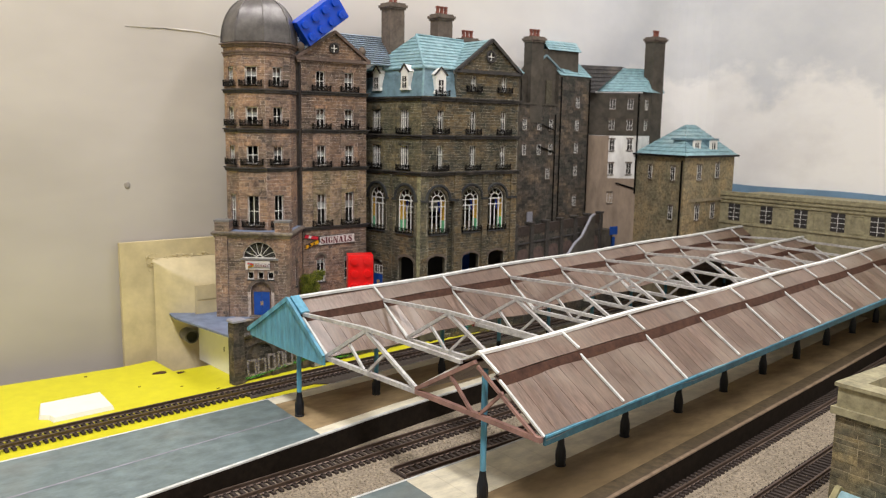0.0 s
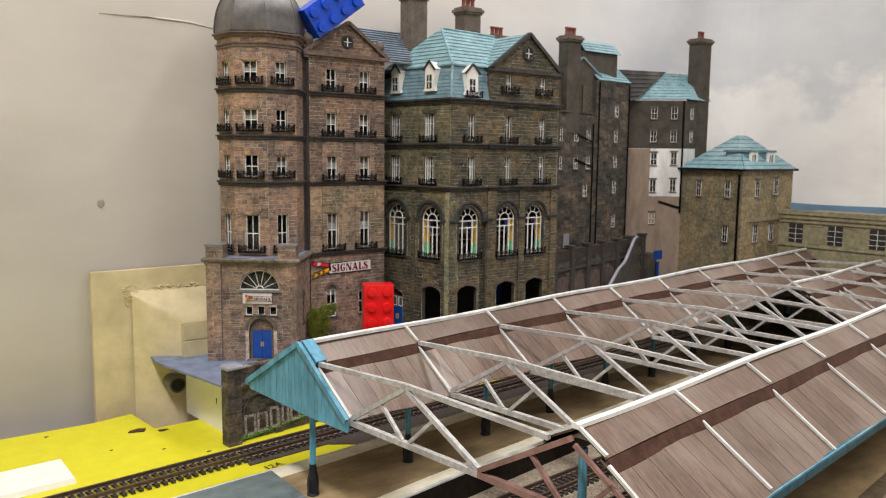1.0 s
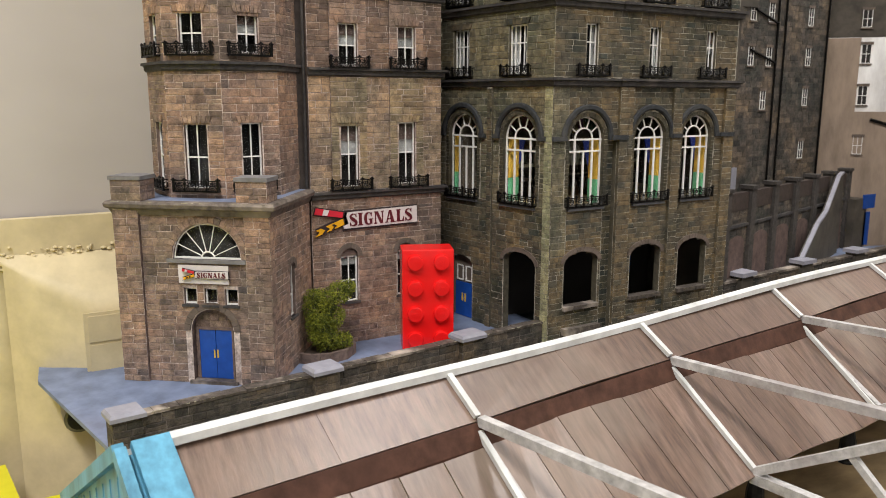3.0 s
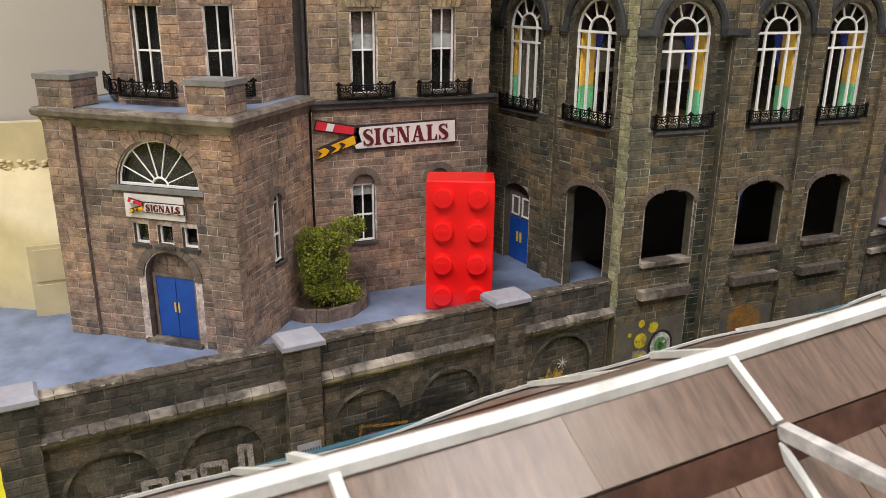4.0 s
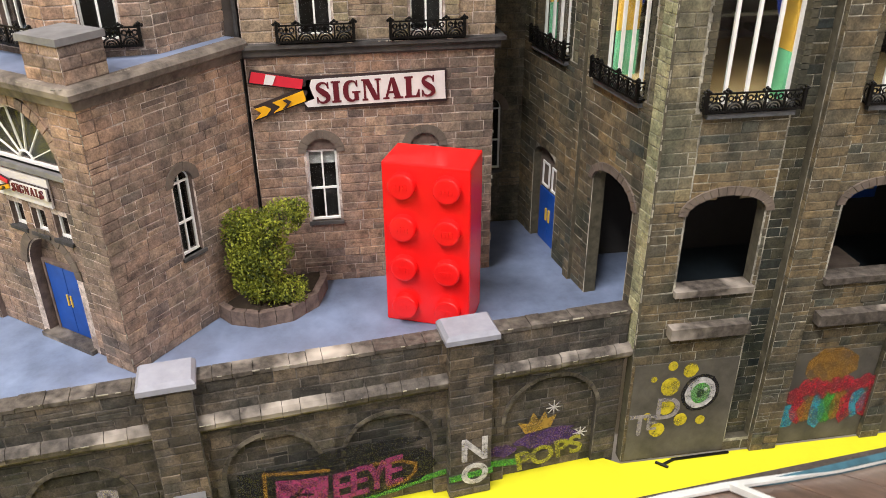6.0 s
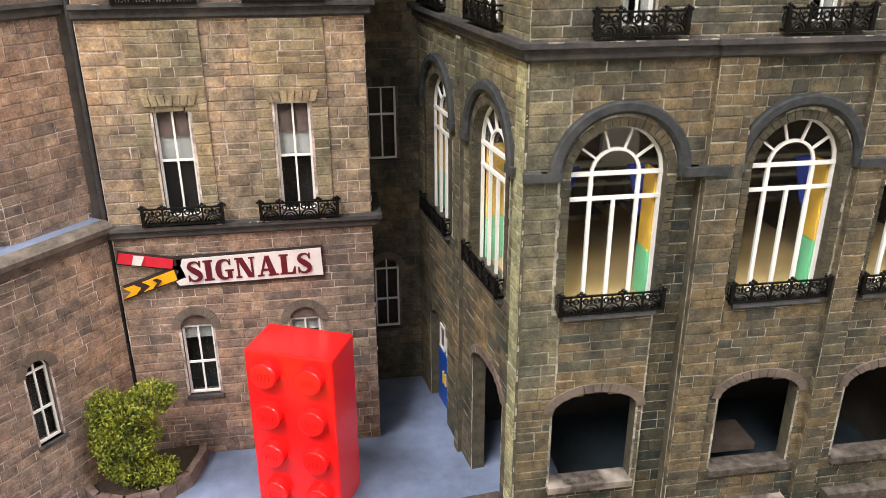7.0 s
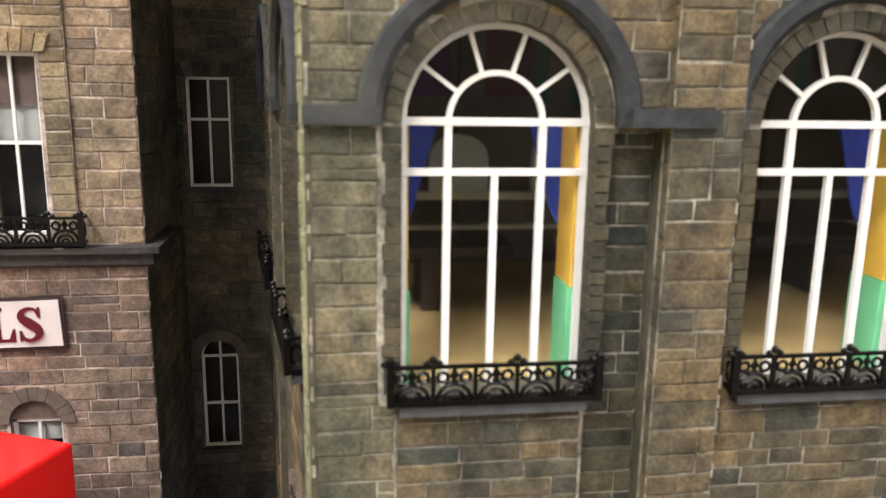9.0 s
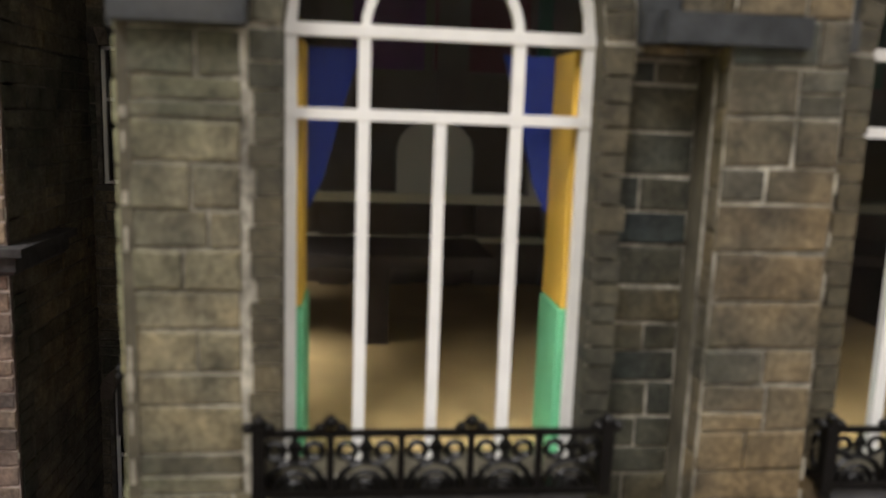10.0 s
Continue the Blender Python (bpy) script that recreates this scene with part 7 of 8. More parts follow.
n = len(pts)
g.add([rampf.at(s, 0.6, z) for s, z in pts] + [rampf.at(s, -2, z) for s, z in pts], [tuple(range(n))[::-1], tuple(range(n, 2 * n))] + [(i, (i + 1) % n, n + (i + 1) % n, n + i) for i in range(n)])
part("ramp_wall", g, M["far_stone"], t)
g = Geo()
for (s0, z0), (s1, z1) in zip(pts[1:5], pts[2:6]):
    g.bar(rampf.at(s0, -0.2, z0 + 0.4), rampf.at(s1, -0.2, z1 + 0.4), 1.8, 1.1)
part("ramp_coping", g, M["cap_grey"], t, "grey sloping ramp coping")
solid("shop_door", Geo().box(-425, -424, 598.5, 603.5, 36, 53), M["door_blue"], "blue shop door in the far lane", "door")
solid("shop_sign", Geo().box(-424.5, -423.5, 596.5, 606, 55, 62), M["door_blue"], "small blue shop fascia in the far lane", "sign")

# ---- platforms and tracks ----


P1F, P1N = [(-305, -60), (-308.5, 110), (-319.5, 258), (-368, 700)], [(-205, -60), (-246, 148), (-268.5, 270), (-326, 700)]
P2F, P2N = [(-196, 60), (-202, 211), (-206.5, 288), (-262, 700)], [(-116, 60), (-153.5, 332), (-177.5, 510), (-204, 700)]


def at_y(line, y):
    for (x0, y0), (x1, y1) in zip(line, line[1:]):
        if y <= y1:
            break
    return x0 + (x1 - x0) * (y - y0) / (y1 - y0)


def strip(line_a, line_b, ka, kb, y0, y1, z0, z1, n=10):
    """A flat band between two edges, from fraction ka to kb across, as a thin slab."""
    g = Geo()
    ys = [y0 + (y1 - y0) * i / n for i in range(n + 1)]
    v = []
    for y in ys:
        a, b = at_y(line_a, y), at_y(line_b, y)
        for k in (ka, kb):
            v += [(a + (b - a) * k, y, z0), (a + (b - a) * k, y, z1)]
    f = []
    for i in range(n):
        j = i * 4
        f += [(j + 1, j + 3, j + 7, j + 5), (j, j + 4, j + 6, j + 2), (j, j + 1, j + 5, j + 4), (j + 2, j + 6, j + 7, j + 3)]
    f += [(0, 2, 3, 1), (n * 4, n * 4 + 1, n * 4 + 3, n * 4 + 2)]
    return g.add(v, f)


PZ = 10.6
for nm, far, near, ys, grey_to, label in (("island_platform", P1F, P1N, (-60, 700), 227, "island platform, blue-grey ramp end and tan surface with pale edges"), ("near_platform", P2F, P2N, (60, 700), 232, "tan platform with pale slab edges under the near canopy")):
    t = thing(nm, (at_y(far, 250), 250, 0), label, "platform")
    part("body", strip(far, near, 0.0, 1.0, *ys, 0.0, PZ, 24), M["plat_side"], t, "dark platform side")
    part("grey_surface", strip(far, near, 0.0, 0.985, ys[0], grey_to, PZ, PZ + 0.5), M["plat_grey"], t, "worn blue-grey paint")
    part("tan_surface", strip(far, near, 0.16 if nm == "island_platform" else 0.442, 0.86, grey_to + 0.1, ys[1], PZ, PZ + 0.42, 20), M["plat_tan"], t, "tan surface stained with grime")
    island = nm == "island_platform"
    for k0, k1 in ((0.0, 0.158 if island else 0.44), (0.862, 0.975)):
        y = grey_to + 0.1
        while y < ys[1]:
            y2 = min(y + 11.8, ys[1])
            part("edge_slab", strip(far, near, k0, k1, y, y2 - 0.12, PZ, PZ + 0.5, 1), M["plat_cream"] if island else M["plat_bright"] if k0 == 0.0 else M["plat_grime"], t)
            y = y2
    part("edge_line", strip(far, near, 0.975, 1.0, *ys, PZ, PZ + 0.7, 24), M["white_edge"] if island else M["plat_lip"], t, "white painted platform edge" if island else "brown platform lip with its edge highlight painted in")
    if nm == "island_platform":
        part("centre_seam", strip(far, near, 0.50, 0.515, ys[0], grey_to, PZ + 0.5, PZ + 0.62), M["cap_grey"], t)
    part("far_line", strip(far, near, -0.006, 0.012, *ys, PZ, PZ + 0.58, 24), M["white_edge"], t)


def track(a, b, label, singles=0, near=(0, 0), bed=None, gauge=9.0, length=15.0, pitch=3.25):
    """Rails on sleepers between two plan points."""
    f = Face(a, b)
    t = thing("railway_track", (*a, 0), label, "track", "tracks")
    if bed:
        g = Geo()
        f.box(g, 0, f.length, -9.5, 9.5, 0.02, 0.5)
        part("track_bed", g, M[bed], t)
    sl = cached(("sleeper", length), lambda: Geo().prism([(-0.85, -length / 2), (0.85, -length / 2), (0.85, length / 2), (-0.85, length / 2)], 0, 1.1, [(-0.7, -length / 2 + 0.15), (0.7, -length / 2 + 0.15), (0.7, length / 2 - 0.15), (-0.7, length / 2 - 0.15)]).mesh("sleeper", M["sleeper"]))
    rest, made, s = Geo(), 0, 1.0
    r2 = random.Random(len(label))
    while s < f.length:
        m = f.place(s + r2.uniform(-0.15, 0.15), r2.uniform(-0.15, 0.15), 0.35)
        if made < singles and near[0] < s < near[1]:
            put("sleeper", sl, m, t)
            made += 1
        else:
            rest.add([(m @ v.co) * 1000 for v in sl.vertices], [tuple(p.vertices) for p in sl.polygons])
        s += pitch
    if rest.v:
        tagged(part("sleeper_run", rest, M["sleeper"], t), kind="stuff")
    for d in (-gauge / 2, gauge / 2):
        g = Geo()
        pts = [(d - 0.7, 1.4), (d + 0.7, 1.4), (d + 0.18, 1.75), (d + 0.18, 2.7), (d + 0.42, 2.8), (d + 0.42, 3.3), (d - 0.42, 3.3), (d - 0.42, 2.8), (d - 0.18, 2.7), (d - 0.18, 1.75)]
        n = len(pts)
        g.add([f.at(0, x, z) for x, z in pts] + [f.at(f.length, x, z) for x, z in pts], [tuple(range(n)), tuple(range(2 * n - 1, n - 1, -1))] + [(i, n + i, n + (i + 1) % n, (i + 1) % n) for i in range(n)])
        part("rail", g, M["rail"], t)
    g = Geo()
    s = 1.0
    while s < min(f.length, 420):
        for d in (-gauge / 2, gauge / 2):
            for k in (-0.95, 0.95):
                f.box(g, s - 0.4, s + 0.4, d + k - 0.3, d + k + 0.3, 1.35, 2.0)
        s += pitch
    tagged(part("rail_chair", g, M["sleeper"], t), kind="stuff")
    return t


track((-339, -60), (-394, 640), "dark model track running beside the retaining wall on yellow board", 130, (120, 480))
track((-232, -20), (-285, 700), "model track on brown ballast between the platforms", 110, (150, 420), "ballast")
track((-226, 245), (-246, 700), "second rusty model track curving in beside the platform", 0, (0, 0))
track((-112, -20), (-196, 700), "model track on pale ballast beyond the near platform", 110, (220, 520), "ballast")
track((-82, -20), (-160, 700), "outer model track on pale ballast", 60, (250, 460), "ballast")
solid("dark_ballast_bed", Geo().prism([(-369.5, 236), (-351, 233), (-354, 272), (-335, 300), (-380, 735), (-416, 735)], 0.02, 0.5), M["rail_bed"], "dark oily ballast under the track beside the retaining wall", "ballast")
solid("ballast_ground", Geo().prism([(-270, -60), (500, -60), (500, 735), (-340, 735)], 0.01, 0.35), M["ballast"], "brown gritty ballast between the tracks", "ground", "structure")
rng = random.Random(91)
g = Geo()
for i in range(9000):
    y = rng.uniform(120, 620)
    x = rng.choice((-240 - (y - 180) * 0.075 + rng.uniform(-11, 26), -125 - (y - 330) * 0.117 + rng.uniform(-30, 14)))
    r = rng.uniform(0.25, 0.65)
    k = len(g.v)
    g.v += [(x - r, y - r * 0.6, 0.3), (x + r, y - r * 0.7, 0.3), (x + r * 0.2, y + r, 0.3), (x + rng.uniform(-0.2, 0.2), y, 0.5 + r * 0.9)]
    g.f += [(k, k + 1, k + 3), (k + 1, k + 2, k + 3), (k + 2, k, k + 3)]
solid("ballast_stones", g, M["ballast"], "loose brown ballast chippings between the rails", "ballast", "stuff")

# ---- station canopies ----
OC, DC, NC = Vector((-287.0, 222.0)), Vector((-0.1185, 0.993)), Vector((0.993, 0.1185))


def cp(al, ac, z):
    p = OC + DC * al + NC * ac
    return Vector((p.x, p.y, z))


BAY = 45.8
RIDGE = {1: (0.0, 65.6), 2: (53.0, 63.2), 3: (115.6, 65.6)}


def plank(parent, a, b, c, d, lift=0.0):
    """One roof board, its lower edge a-b and upper edge d-c, 0.5 thick."""
    n = (b - a).cross(d - a).normalized()
    if n.z < 0:
        n = -n
    g = Geo().add([a + n * lift, b + n * lift, c + n * lift, d + n * lift, a + n * (lift - 0.5), b + n * (lift - 0.5), c + n * (lift - 0.5), d + n * (lift - 0.5)],
                  [(0, 1, 2, 3), (7, 6, 5, 4), (0, 4, 5, 1), (1, 5, 6, 2), (2, 6, 7, 3), (3, 7, 4, 0)])
    part("board", g, M["plank"], parent)


def roof_slope(parent, ridge_ac, ridge_z, eave_ac, eave_z, al0, al1, per_bay, wave, split=0.3):
    """One slope: an upper strip, a shadow gap, and board-by-board lower panels between white battens."""
    def pt(al, k, lift=0.0):
        sag = 0.7 * math.sin(al * 0.06 + wave) + 0.55 * math.sin(al * 0.131 + wave * 2)
        return cp(al, ridge_ac + (eave_ac - ridge_ac) * k, ridge_z + (eave_z - ridge_z) * k + sag * k + lift)
    bays = round((al1 - al0) / BAY)
    for i in range(bays):
        a, b = al0 + (al1 - al0) * i / bays, al0 + (al1 - al0) * (i + 1) / bays
        for j in range(2):
            p, q = a + (b - a) * j / 2, a + (b - a) * (j + 1) / 2 - 0.06
            plank(parent, pt(p, split, 1.9), pt(q, split, 1.9), pt(q, 0.0, 1.0), pt(p, 0.0, 1.0))
        for j in range(per_bay):
            p, q = a + (b - a) * j / per_bay, a + (b - a) * (j + 1) / per_bay - 0.2
            plank(parent, pt(p, 1.02), pt(q, 1.02), pt(q, split - 0.06), pt(p, split - 0.06))
        g = Geo()
        u, w = pt(a, split + 0.005, 1.85), pt(b, split + 0.005, 1.85)
        x, y = pt(b, split + 0.075, 0.12), pt(a, split + 0.075, 0.12)
        low = Vector((0, 0, -0.5))
        g.add([u, w, x, y, u + low, w + low, x + low, y + low], [(3, 2, 1, 0), (4, 5, 6, 7), (0, 1, 5, 4), (2, 3, 7, 6)])
        # brown board, darkened further for the shadow under the upper strip
        part("step_board", g, M["gap_brown"], parent, "dark brown step board")
    for i in range(bays + 1):
        al = al0 + (al1 - al0) * i / bays
        g = Geo().bar(pt(al, split + 0.02, 0.75), pt(al, 1.0, 0.75), 0.95, 0.8)
        part("batten", g, M["white_edge"], parent, "white-painted roof batten")
        g = Geo().bar(pt(al, 0.02, 1.7), pt(al, split, 2.6), 1.0, 0.8)
        part("batten", g, M["white_edge"], parent)
    return pt


for no, al0, al1, slopes in ((1, 5.0, 471.0, ((-36.0, 45.0), (26.0, 46.0))), (2, 292.0, 484.0, ((26.0, 46.0), (84.0, 46.0))), (3, 7.0, 465.0, ((84.0, 46.0), (145.5, 45.5)))):
    ac, rz = RIDGE[no]
    label = {1: "long weathered timber platform canopy with a teal gable end", 2: "middle timber canopy roof starting part-way along the platforms", 3: "long brown boarded platform canopy with teal eaves board"}[no]
    t = thing("platform_canopy", cp(al0, ac, PZ), label, "canopy", "canopies")
    for w, (eac, ez) in enumerate(slopes):
        edge = roof_slope(t, ac, rz, eac, ez, al0, al1, 6, no + w * 1.7)
        if eac < 0:
            g, ring = Geo(), [(1.035, -0.5), (1.035, 0.75), (0.985, 0.75), (0.985, 0.3)]
            als = [al0 + (al1 - al0) * i / 60 for i in range(61)]
            g.add([edge(a, k, q) for a in als for k, q in ring], [(i * 4 + j, i * 4 + (j + 1) % 4, i * 4 + 4 + (j + 1) % 4, i * 4 + 4 + j) for i in range(60) for j in range(4)] + [(3, 2, 1, 0), (240, 241, 242, 243)])
            part("eave_trim", g, M["white_edge"], t, "white-painted board along the eaves")
    g = Geo()
    seg = 30
    ring = [(-1.0, -0.75), (1.0, -0.75), (1.0, 0.35), (0.0, 0.85), (-1.0, 0.35)]
    als = [al0 - 1 + (al1 - al0 + 2) * i / seg for i in range(seg + 1)]
    g.add([cp(a, ac + o, rz + 1.7 + q + 0.4 * math.sin(a * 0.045 + no)) for a in als for o, q in ring], [(i * 5 + j, i * 5 + (j + 1) % 5, i * 5 + 5 + (j + 1) % 5, i * 5 + 5 + j) for i in range(seg) for j in range(5)] + [(4, 3, 2, 1, 0), tuple(seg * 5 + j for j in range(5))])
    part("ridge_board", g, M["white"] if no == 3 else M["white_edge"], t, "pale ridge capping")
    for eac, ez in slopes:
        if eac not in (26.0, 84.0):
            g = Geo()
            g.bar(cp(al0, eac, ez - 1.6), cp(al1, eac, ez - 1.6), 1.0, 3.4)
            part("fascia", g, M["teal_dark"], t, "grimy teal painted eaves fascia")
            if eac > 0:
                part("eave_trim", Geo().bar(cp(al0, eac + 0.5, ez - 0.2), cp(al1, eac + 0.5, ez - 0.2), 0.5, 0.7), M["teal"], t)
    if no == 1:
        # boarded teal gable end with barge boards
        pts = [cp(3.9, -33.8, 44.0), cp(3.9, 4.0, 42.6), cp(3.9, 27.0, 42.6), cp(3.9, 26.6, 46.6), cp(3.9, 0.0, 66.8), cp(3.9, -34.5, 46.6)]
        g = Geo()
        n = len(pts)
        off = Vector((*(DC * -1.2), 0))
        g.add(pts + [p + off for p in pts], [tuple(range(n)), tuple(range(2 * n - 1, n - 1, -1))] + [(i, n + i, n + (i + 1) % n, (i + 1) % n) for i in range(n)])
        gb = part("gable_board", g, M["teal"], t, "streaked teal boarded gable")
        g = Geo()
        for i in range(1, 14):
            k = -31 + 56 * i / 14
            g.bar(cp(2.65, k, 43.6), cp(2.65, k, 65.0 - abs(k) * (0.56 if k < 0 else 0.74)), 0.16, 0.1, (1, 0, 0))
        part("board_joint", g, M["teal"], gb)
        g = Geo()
        g.bar(cp(2.3, -35.0, 46.6), cp(2.3, 0, 67.6), 1.4, 1.9).bar(cp(2.3, 0, 67.6), cp(2.3, 27.4, 46.6), 1.4, 1.9)
        g.bar(cp(6.0, 0, 68.2), cp(6.0, 8.5, 62.2), 4.6, 1.2)
        part("barge_board", g, M["teal"], t)
    if no in (1, 3):
        k = 0
        al = al0 + 3
        while al < al1:
            c = cp(al, ac, 0)
            post = part("post", Geo().tube([(c.x, c.y, PZ + 11), (c.x, c.y, rz - 5)], 1.15, 8), M["teal"], t, "thin teal iron post")
            g = Geo().lathe([(2.3, PZ + 0.3), (2.3, PZ + 0.9), (2.0, PZ + 1.2), (2.2, PZ + 4), (2.1, PZ + 6.5), (1.4, PZ + 9.5), (1.2, PZ + 12), (0.9, PZ + 12)], c.x, c.y, 10)
            part("post_foot", g, M["post_black"], post, "black bulbous post foot")
            al += BAY
            k += 1

# open trusses between the canopies
for i in range(11):
    al = 5.6 + 46.6 * i
    t = thing("roof_truss", cp(al, 53.0, 46), "open white-painted timber roof truss, rusty at the joints" if i in (0, 4, 5) else "open white-painted timber roof truss across the platforms", "truss", "roof trusses")
    joints = M["rust"] if i in (0, 4, 5) else M["beam"]
    for name, a, b, w, mat in (("rafter", (26.0, 46.3), (53.0, 62.7), 1.5, M["beam"]), ("rafter", (53.0, 62.7), (84.0, 46.3), 1.5, M["beam"]),
                               ("rafter", (84.0, 46.3), (115.0, 64.0), 1.5, joints), ("rafter", (26.0, 46.0), (1.0, 63.4), 1.3, M["beam"]), ("rafter", (116.0, 62.6), (144.5, 43.8), 1.1, M["rust"]),
                               ("collar", (8.0, 61.4), (53.0, 63.6), 1.5, M["beam"]), ("collar", (53.0, 63.6), (108.0, 62.4), 1.5, M["beam"]),
                               ("tie_beam", (25.5, 45.2), (84.0, 45.2), 1.8, M["beam"]), ("tie_beam", (84.0, 45.2), (145.5, 44.4), 1.8, joints),
                               ("strut", (51.5, 46.0), (41.0, 55.6), 1.1, M["beam"]), ("strut", (54.5, 46.0), (65.5, 56.0), 1.1, M["beam"]),
                               ("strut", (113.5, 45.4), (102.0, 56.6), 1.1, joints), ("strut", (117.5, 45.4), (128.0, 56.0), 1.1, joints)):
        part(name, Geo().bar(cp(al, a[0], a[1]), cp(al, b[0], b[1]), w, w), mat, t)

# ---- stone parapet building at the platform's near side ----
t = thing("parapet_building", (-70, 350, 0), "pale stone lineside building with a moulded parapet around a sunken roof", "building")
rng = random.Random(101)
bx0, bx1, by0, by1 = -101.5, -20.0, 354.0, 470.0
fb = Face((bx0, by0), (bx1, by0))
fs = Face((bx0, by1), (bx0, by0))
g = Geo().box(bx0, bx1, by0, by1, 0, 43)
part("wall", g, M["tan_stone"], t)
stones(fb, 0, 43.2, [], "pale_olive", t, rng, course=(2.6, 3.6), width=(5, 10), proud=(0.05, 0.2))
g = Geo()
for a, b, c, d in ((bx0, bx1, by0, by0 + 7), (bx0, bx0 + 7, by0 + 7, by1), (bx1 - 7, bx1, by0 + 7, by1)):
    g.box(a, b, c, d, 43, 54)
part("parapet", g, M["yellow_stone"], t, "pale stone parapet")
g = Geo()
fb.box(g, -1.5, fb.length, -0.5, 1.5, 43.6, 46.2)
fb.box(g, -1.0, fb.length, -7, 1.0, 54, 55.4)
fs.box(g, 0, fs.length - 0.02, -0.5, 1.5, 43.62, 46.16)
fs.box(g, 0, fs.length - 7.02, -7, 1.0, 54.02, 55.36)
part("parapet_moulding", g, M["yellow_stone"], t)
t = thing("lean_to_shed", (-78, 355, 0), "small olive stone shed with a pale blue pitched roof", "shed")
part("wall", Geo().box(-93, -22, 340, 353.8, 0, 11), M["shed_olive"], t)
g = Geo()
for y0, y1 in ((336.0, 346.5), (357.0, 346.5)):
    g.add([(-94, y0, 9.5), (-20, y0, 9.5), (-20, y1, 18.5), (-94, y1, 18.5), (-94, y0, 8.7), (-20, y0, 8.7), (-20, y1, 17.7), (-94, y1, 17.7)], [(0, 1, 2, 3), (7, 6, 5, 4), (0, 4, 5, 1), (0, 3, 7, 4), (1, 5, 6, 2)])
part("roof", g, M["roof_blue"], t, "pale blue roof")
g = Geo()
g.bar((-94.5, 335.5, 9.8), (-94.5, 346.5, 19.2), 2.0, 1.6).bar((-94.5, 346.5, 19.2), (-94.5, 357.5, 9.8), 2.0, 1.6)
g.add([(-93.5, 337, 9), (-93.5, 356, 9), (-93.5, 346.5, 18)], [(0, 2, 1)])
part("gable", g, M["shed_olive"], t, "olive stone gable coping")

# ---- graffiti on the retaining wall ----
t = thing("graffiti", rw.at(80, 0.3, 0), "sprayed graffiti letters and shapes on the retaining wall", "graffiti")
D0 = 0.32
rng = random.Random(111)


def blob(face, s, z, rs, rz, d, n=16, wob=0.12):
    return flat([(s + rs * (1 + rng.uniform(-wob, wob)) * math.cos(a), z + rz * (1 + rng.uniform(-wob, wob)) * math.sin(a)) for a in (2 * math.pi * i / n for i in range(n))], d, d + 0.04, face)


def spray(face, pts, w, d):
    """A sprayed stroke of the given width."""
    g = Geo()
    for (s0, z0), (s1, z1) in zip(pts, pts[1:]):
        v = Vector((s1 - s0, z1 - z0))
        o = Vector((-v.y, v.x)).normalized() * w / 2
        v = v.normalized() * w * 0.3
        q = [(s0 - v.x - o.x, z0 - v.y - o.y), (s1 + v.x - o.x, z1 + v.y - o.y), (s1 + v.x + o.x, z1 + v.y + o.y), (s0 - v.x + o.x, z0 - v.y + o.y)]
        h = flat(q, d, d + 0.04, face)
        g.add(h.v, h.f)
    return g


# long green stroke, broken by the arches
part("green_stroke", spray(rw, [(6.8, 2.0), (16, 2.6), (30, 4.2), (44, 5.6), (52, 6.2)], 1.5, D0), M["spray_green"], t)
part("green_stroke", spray(rw, [(59.6, 2.6), (67.9, 3.0), (79.4, 2.1), (86.6, 2.8), (92, 3.4), (98.9, 4.8), (102.4, 5.4)], 1.3, D0), M["spray_green"], t)
part("green_stroke", spray(rw, [(110.8, 4.8), (117, 4.2)], 1.6, D0), M["spray_green"], t)
for k, (s, w, h) in enumerate(((12, 4.6, 9.0), (18.5, 4.2, 8.2), (25, 3.6, 9.2), (31, 2.6, 9.0), (36.5, 4.0, 8.8), (43, 1.6, 10.5))):
    z = 3.2 + k * 0.45
    part("grey_bar", spray(rw, [(s - w / 2, z), (s - w / 2 - 0.3, z + h), (s + w / 2, z + h * 0.95), (s + w / 2 + 0.4, z + 0.2), (s - w / 2, z)], 1.3, D0 + 0.05), M["spray_grey"], t, "grey outlined block lettering")
pf1 = Face(rw.at(52.0, 2.2, 0)[:2], rw.at(59.4, 2.2, 0)[:2])
part("poster", flat([(1.3, 0.4), (6.6, 0.4), (6.6, 14.0), (1.3, 14.0)], D0 - 0.05, D0, pf1), M["cap_grey"], t, "pale pasted poster with dark strokes")
for i in range(8):
    part("poster_stroke", flat([(1.6 + i * 0.6, 9.8), (1.85 + i * 0.6, 9.8), (1.95 + i * 0.6, 12.6), (1.7 + i * 0.6, 12.6)], D0 + 0.02, D0 + 0.05, pf1), M["spray_black"], t)
for pts in ([(1.8, 3.0), (6.0, 3.2), (6.0, 3.5), (1.8, 3.3)], [(1.6, 7.2), (2.9, 8.0), (3.2, 7.3)], [(4.4, 7.4), (6.2, 8.2), (5.9, 7.3)]):
    part("poster_stroke", flat(pts, D0 + 0.02, D0 + 0.05, pf1), M["spray_black"], t)
part("green_stroke", spray(pf1, [(0.4, 4.6), (7.0, 4.9)], 1.3, D0 + 0.06), M["spray_green"], t)
part("dark_ground", flat([(63, 3.4), (84, 2.4), (97, 4.6), (100.5, 8.0), (98, 12.5), (90, 13.6), (76, 13.8), (64, 14.2)], D0 + 0.05, D0 + 0.1, rw), M["spray_black"], t, "black sprayed ground")
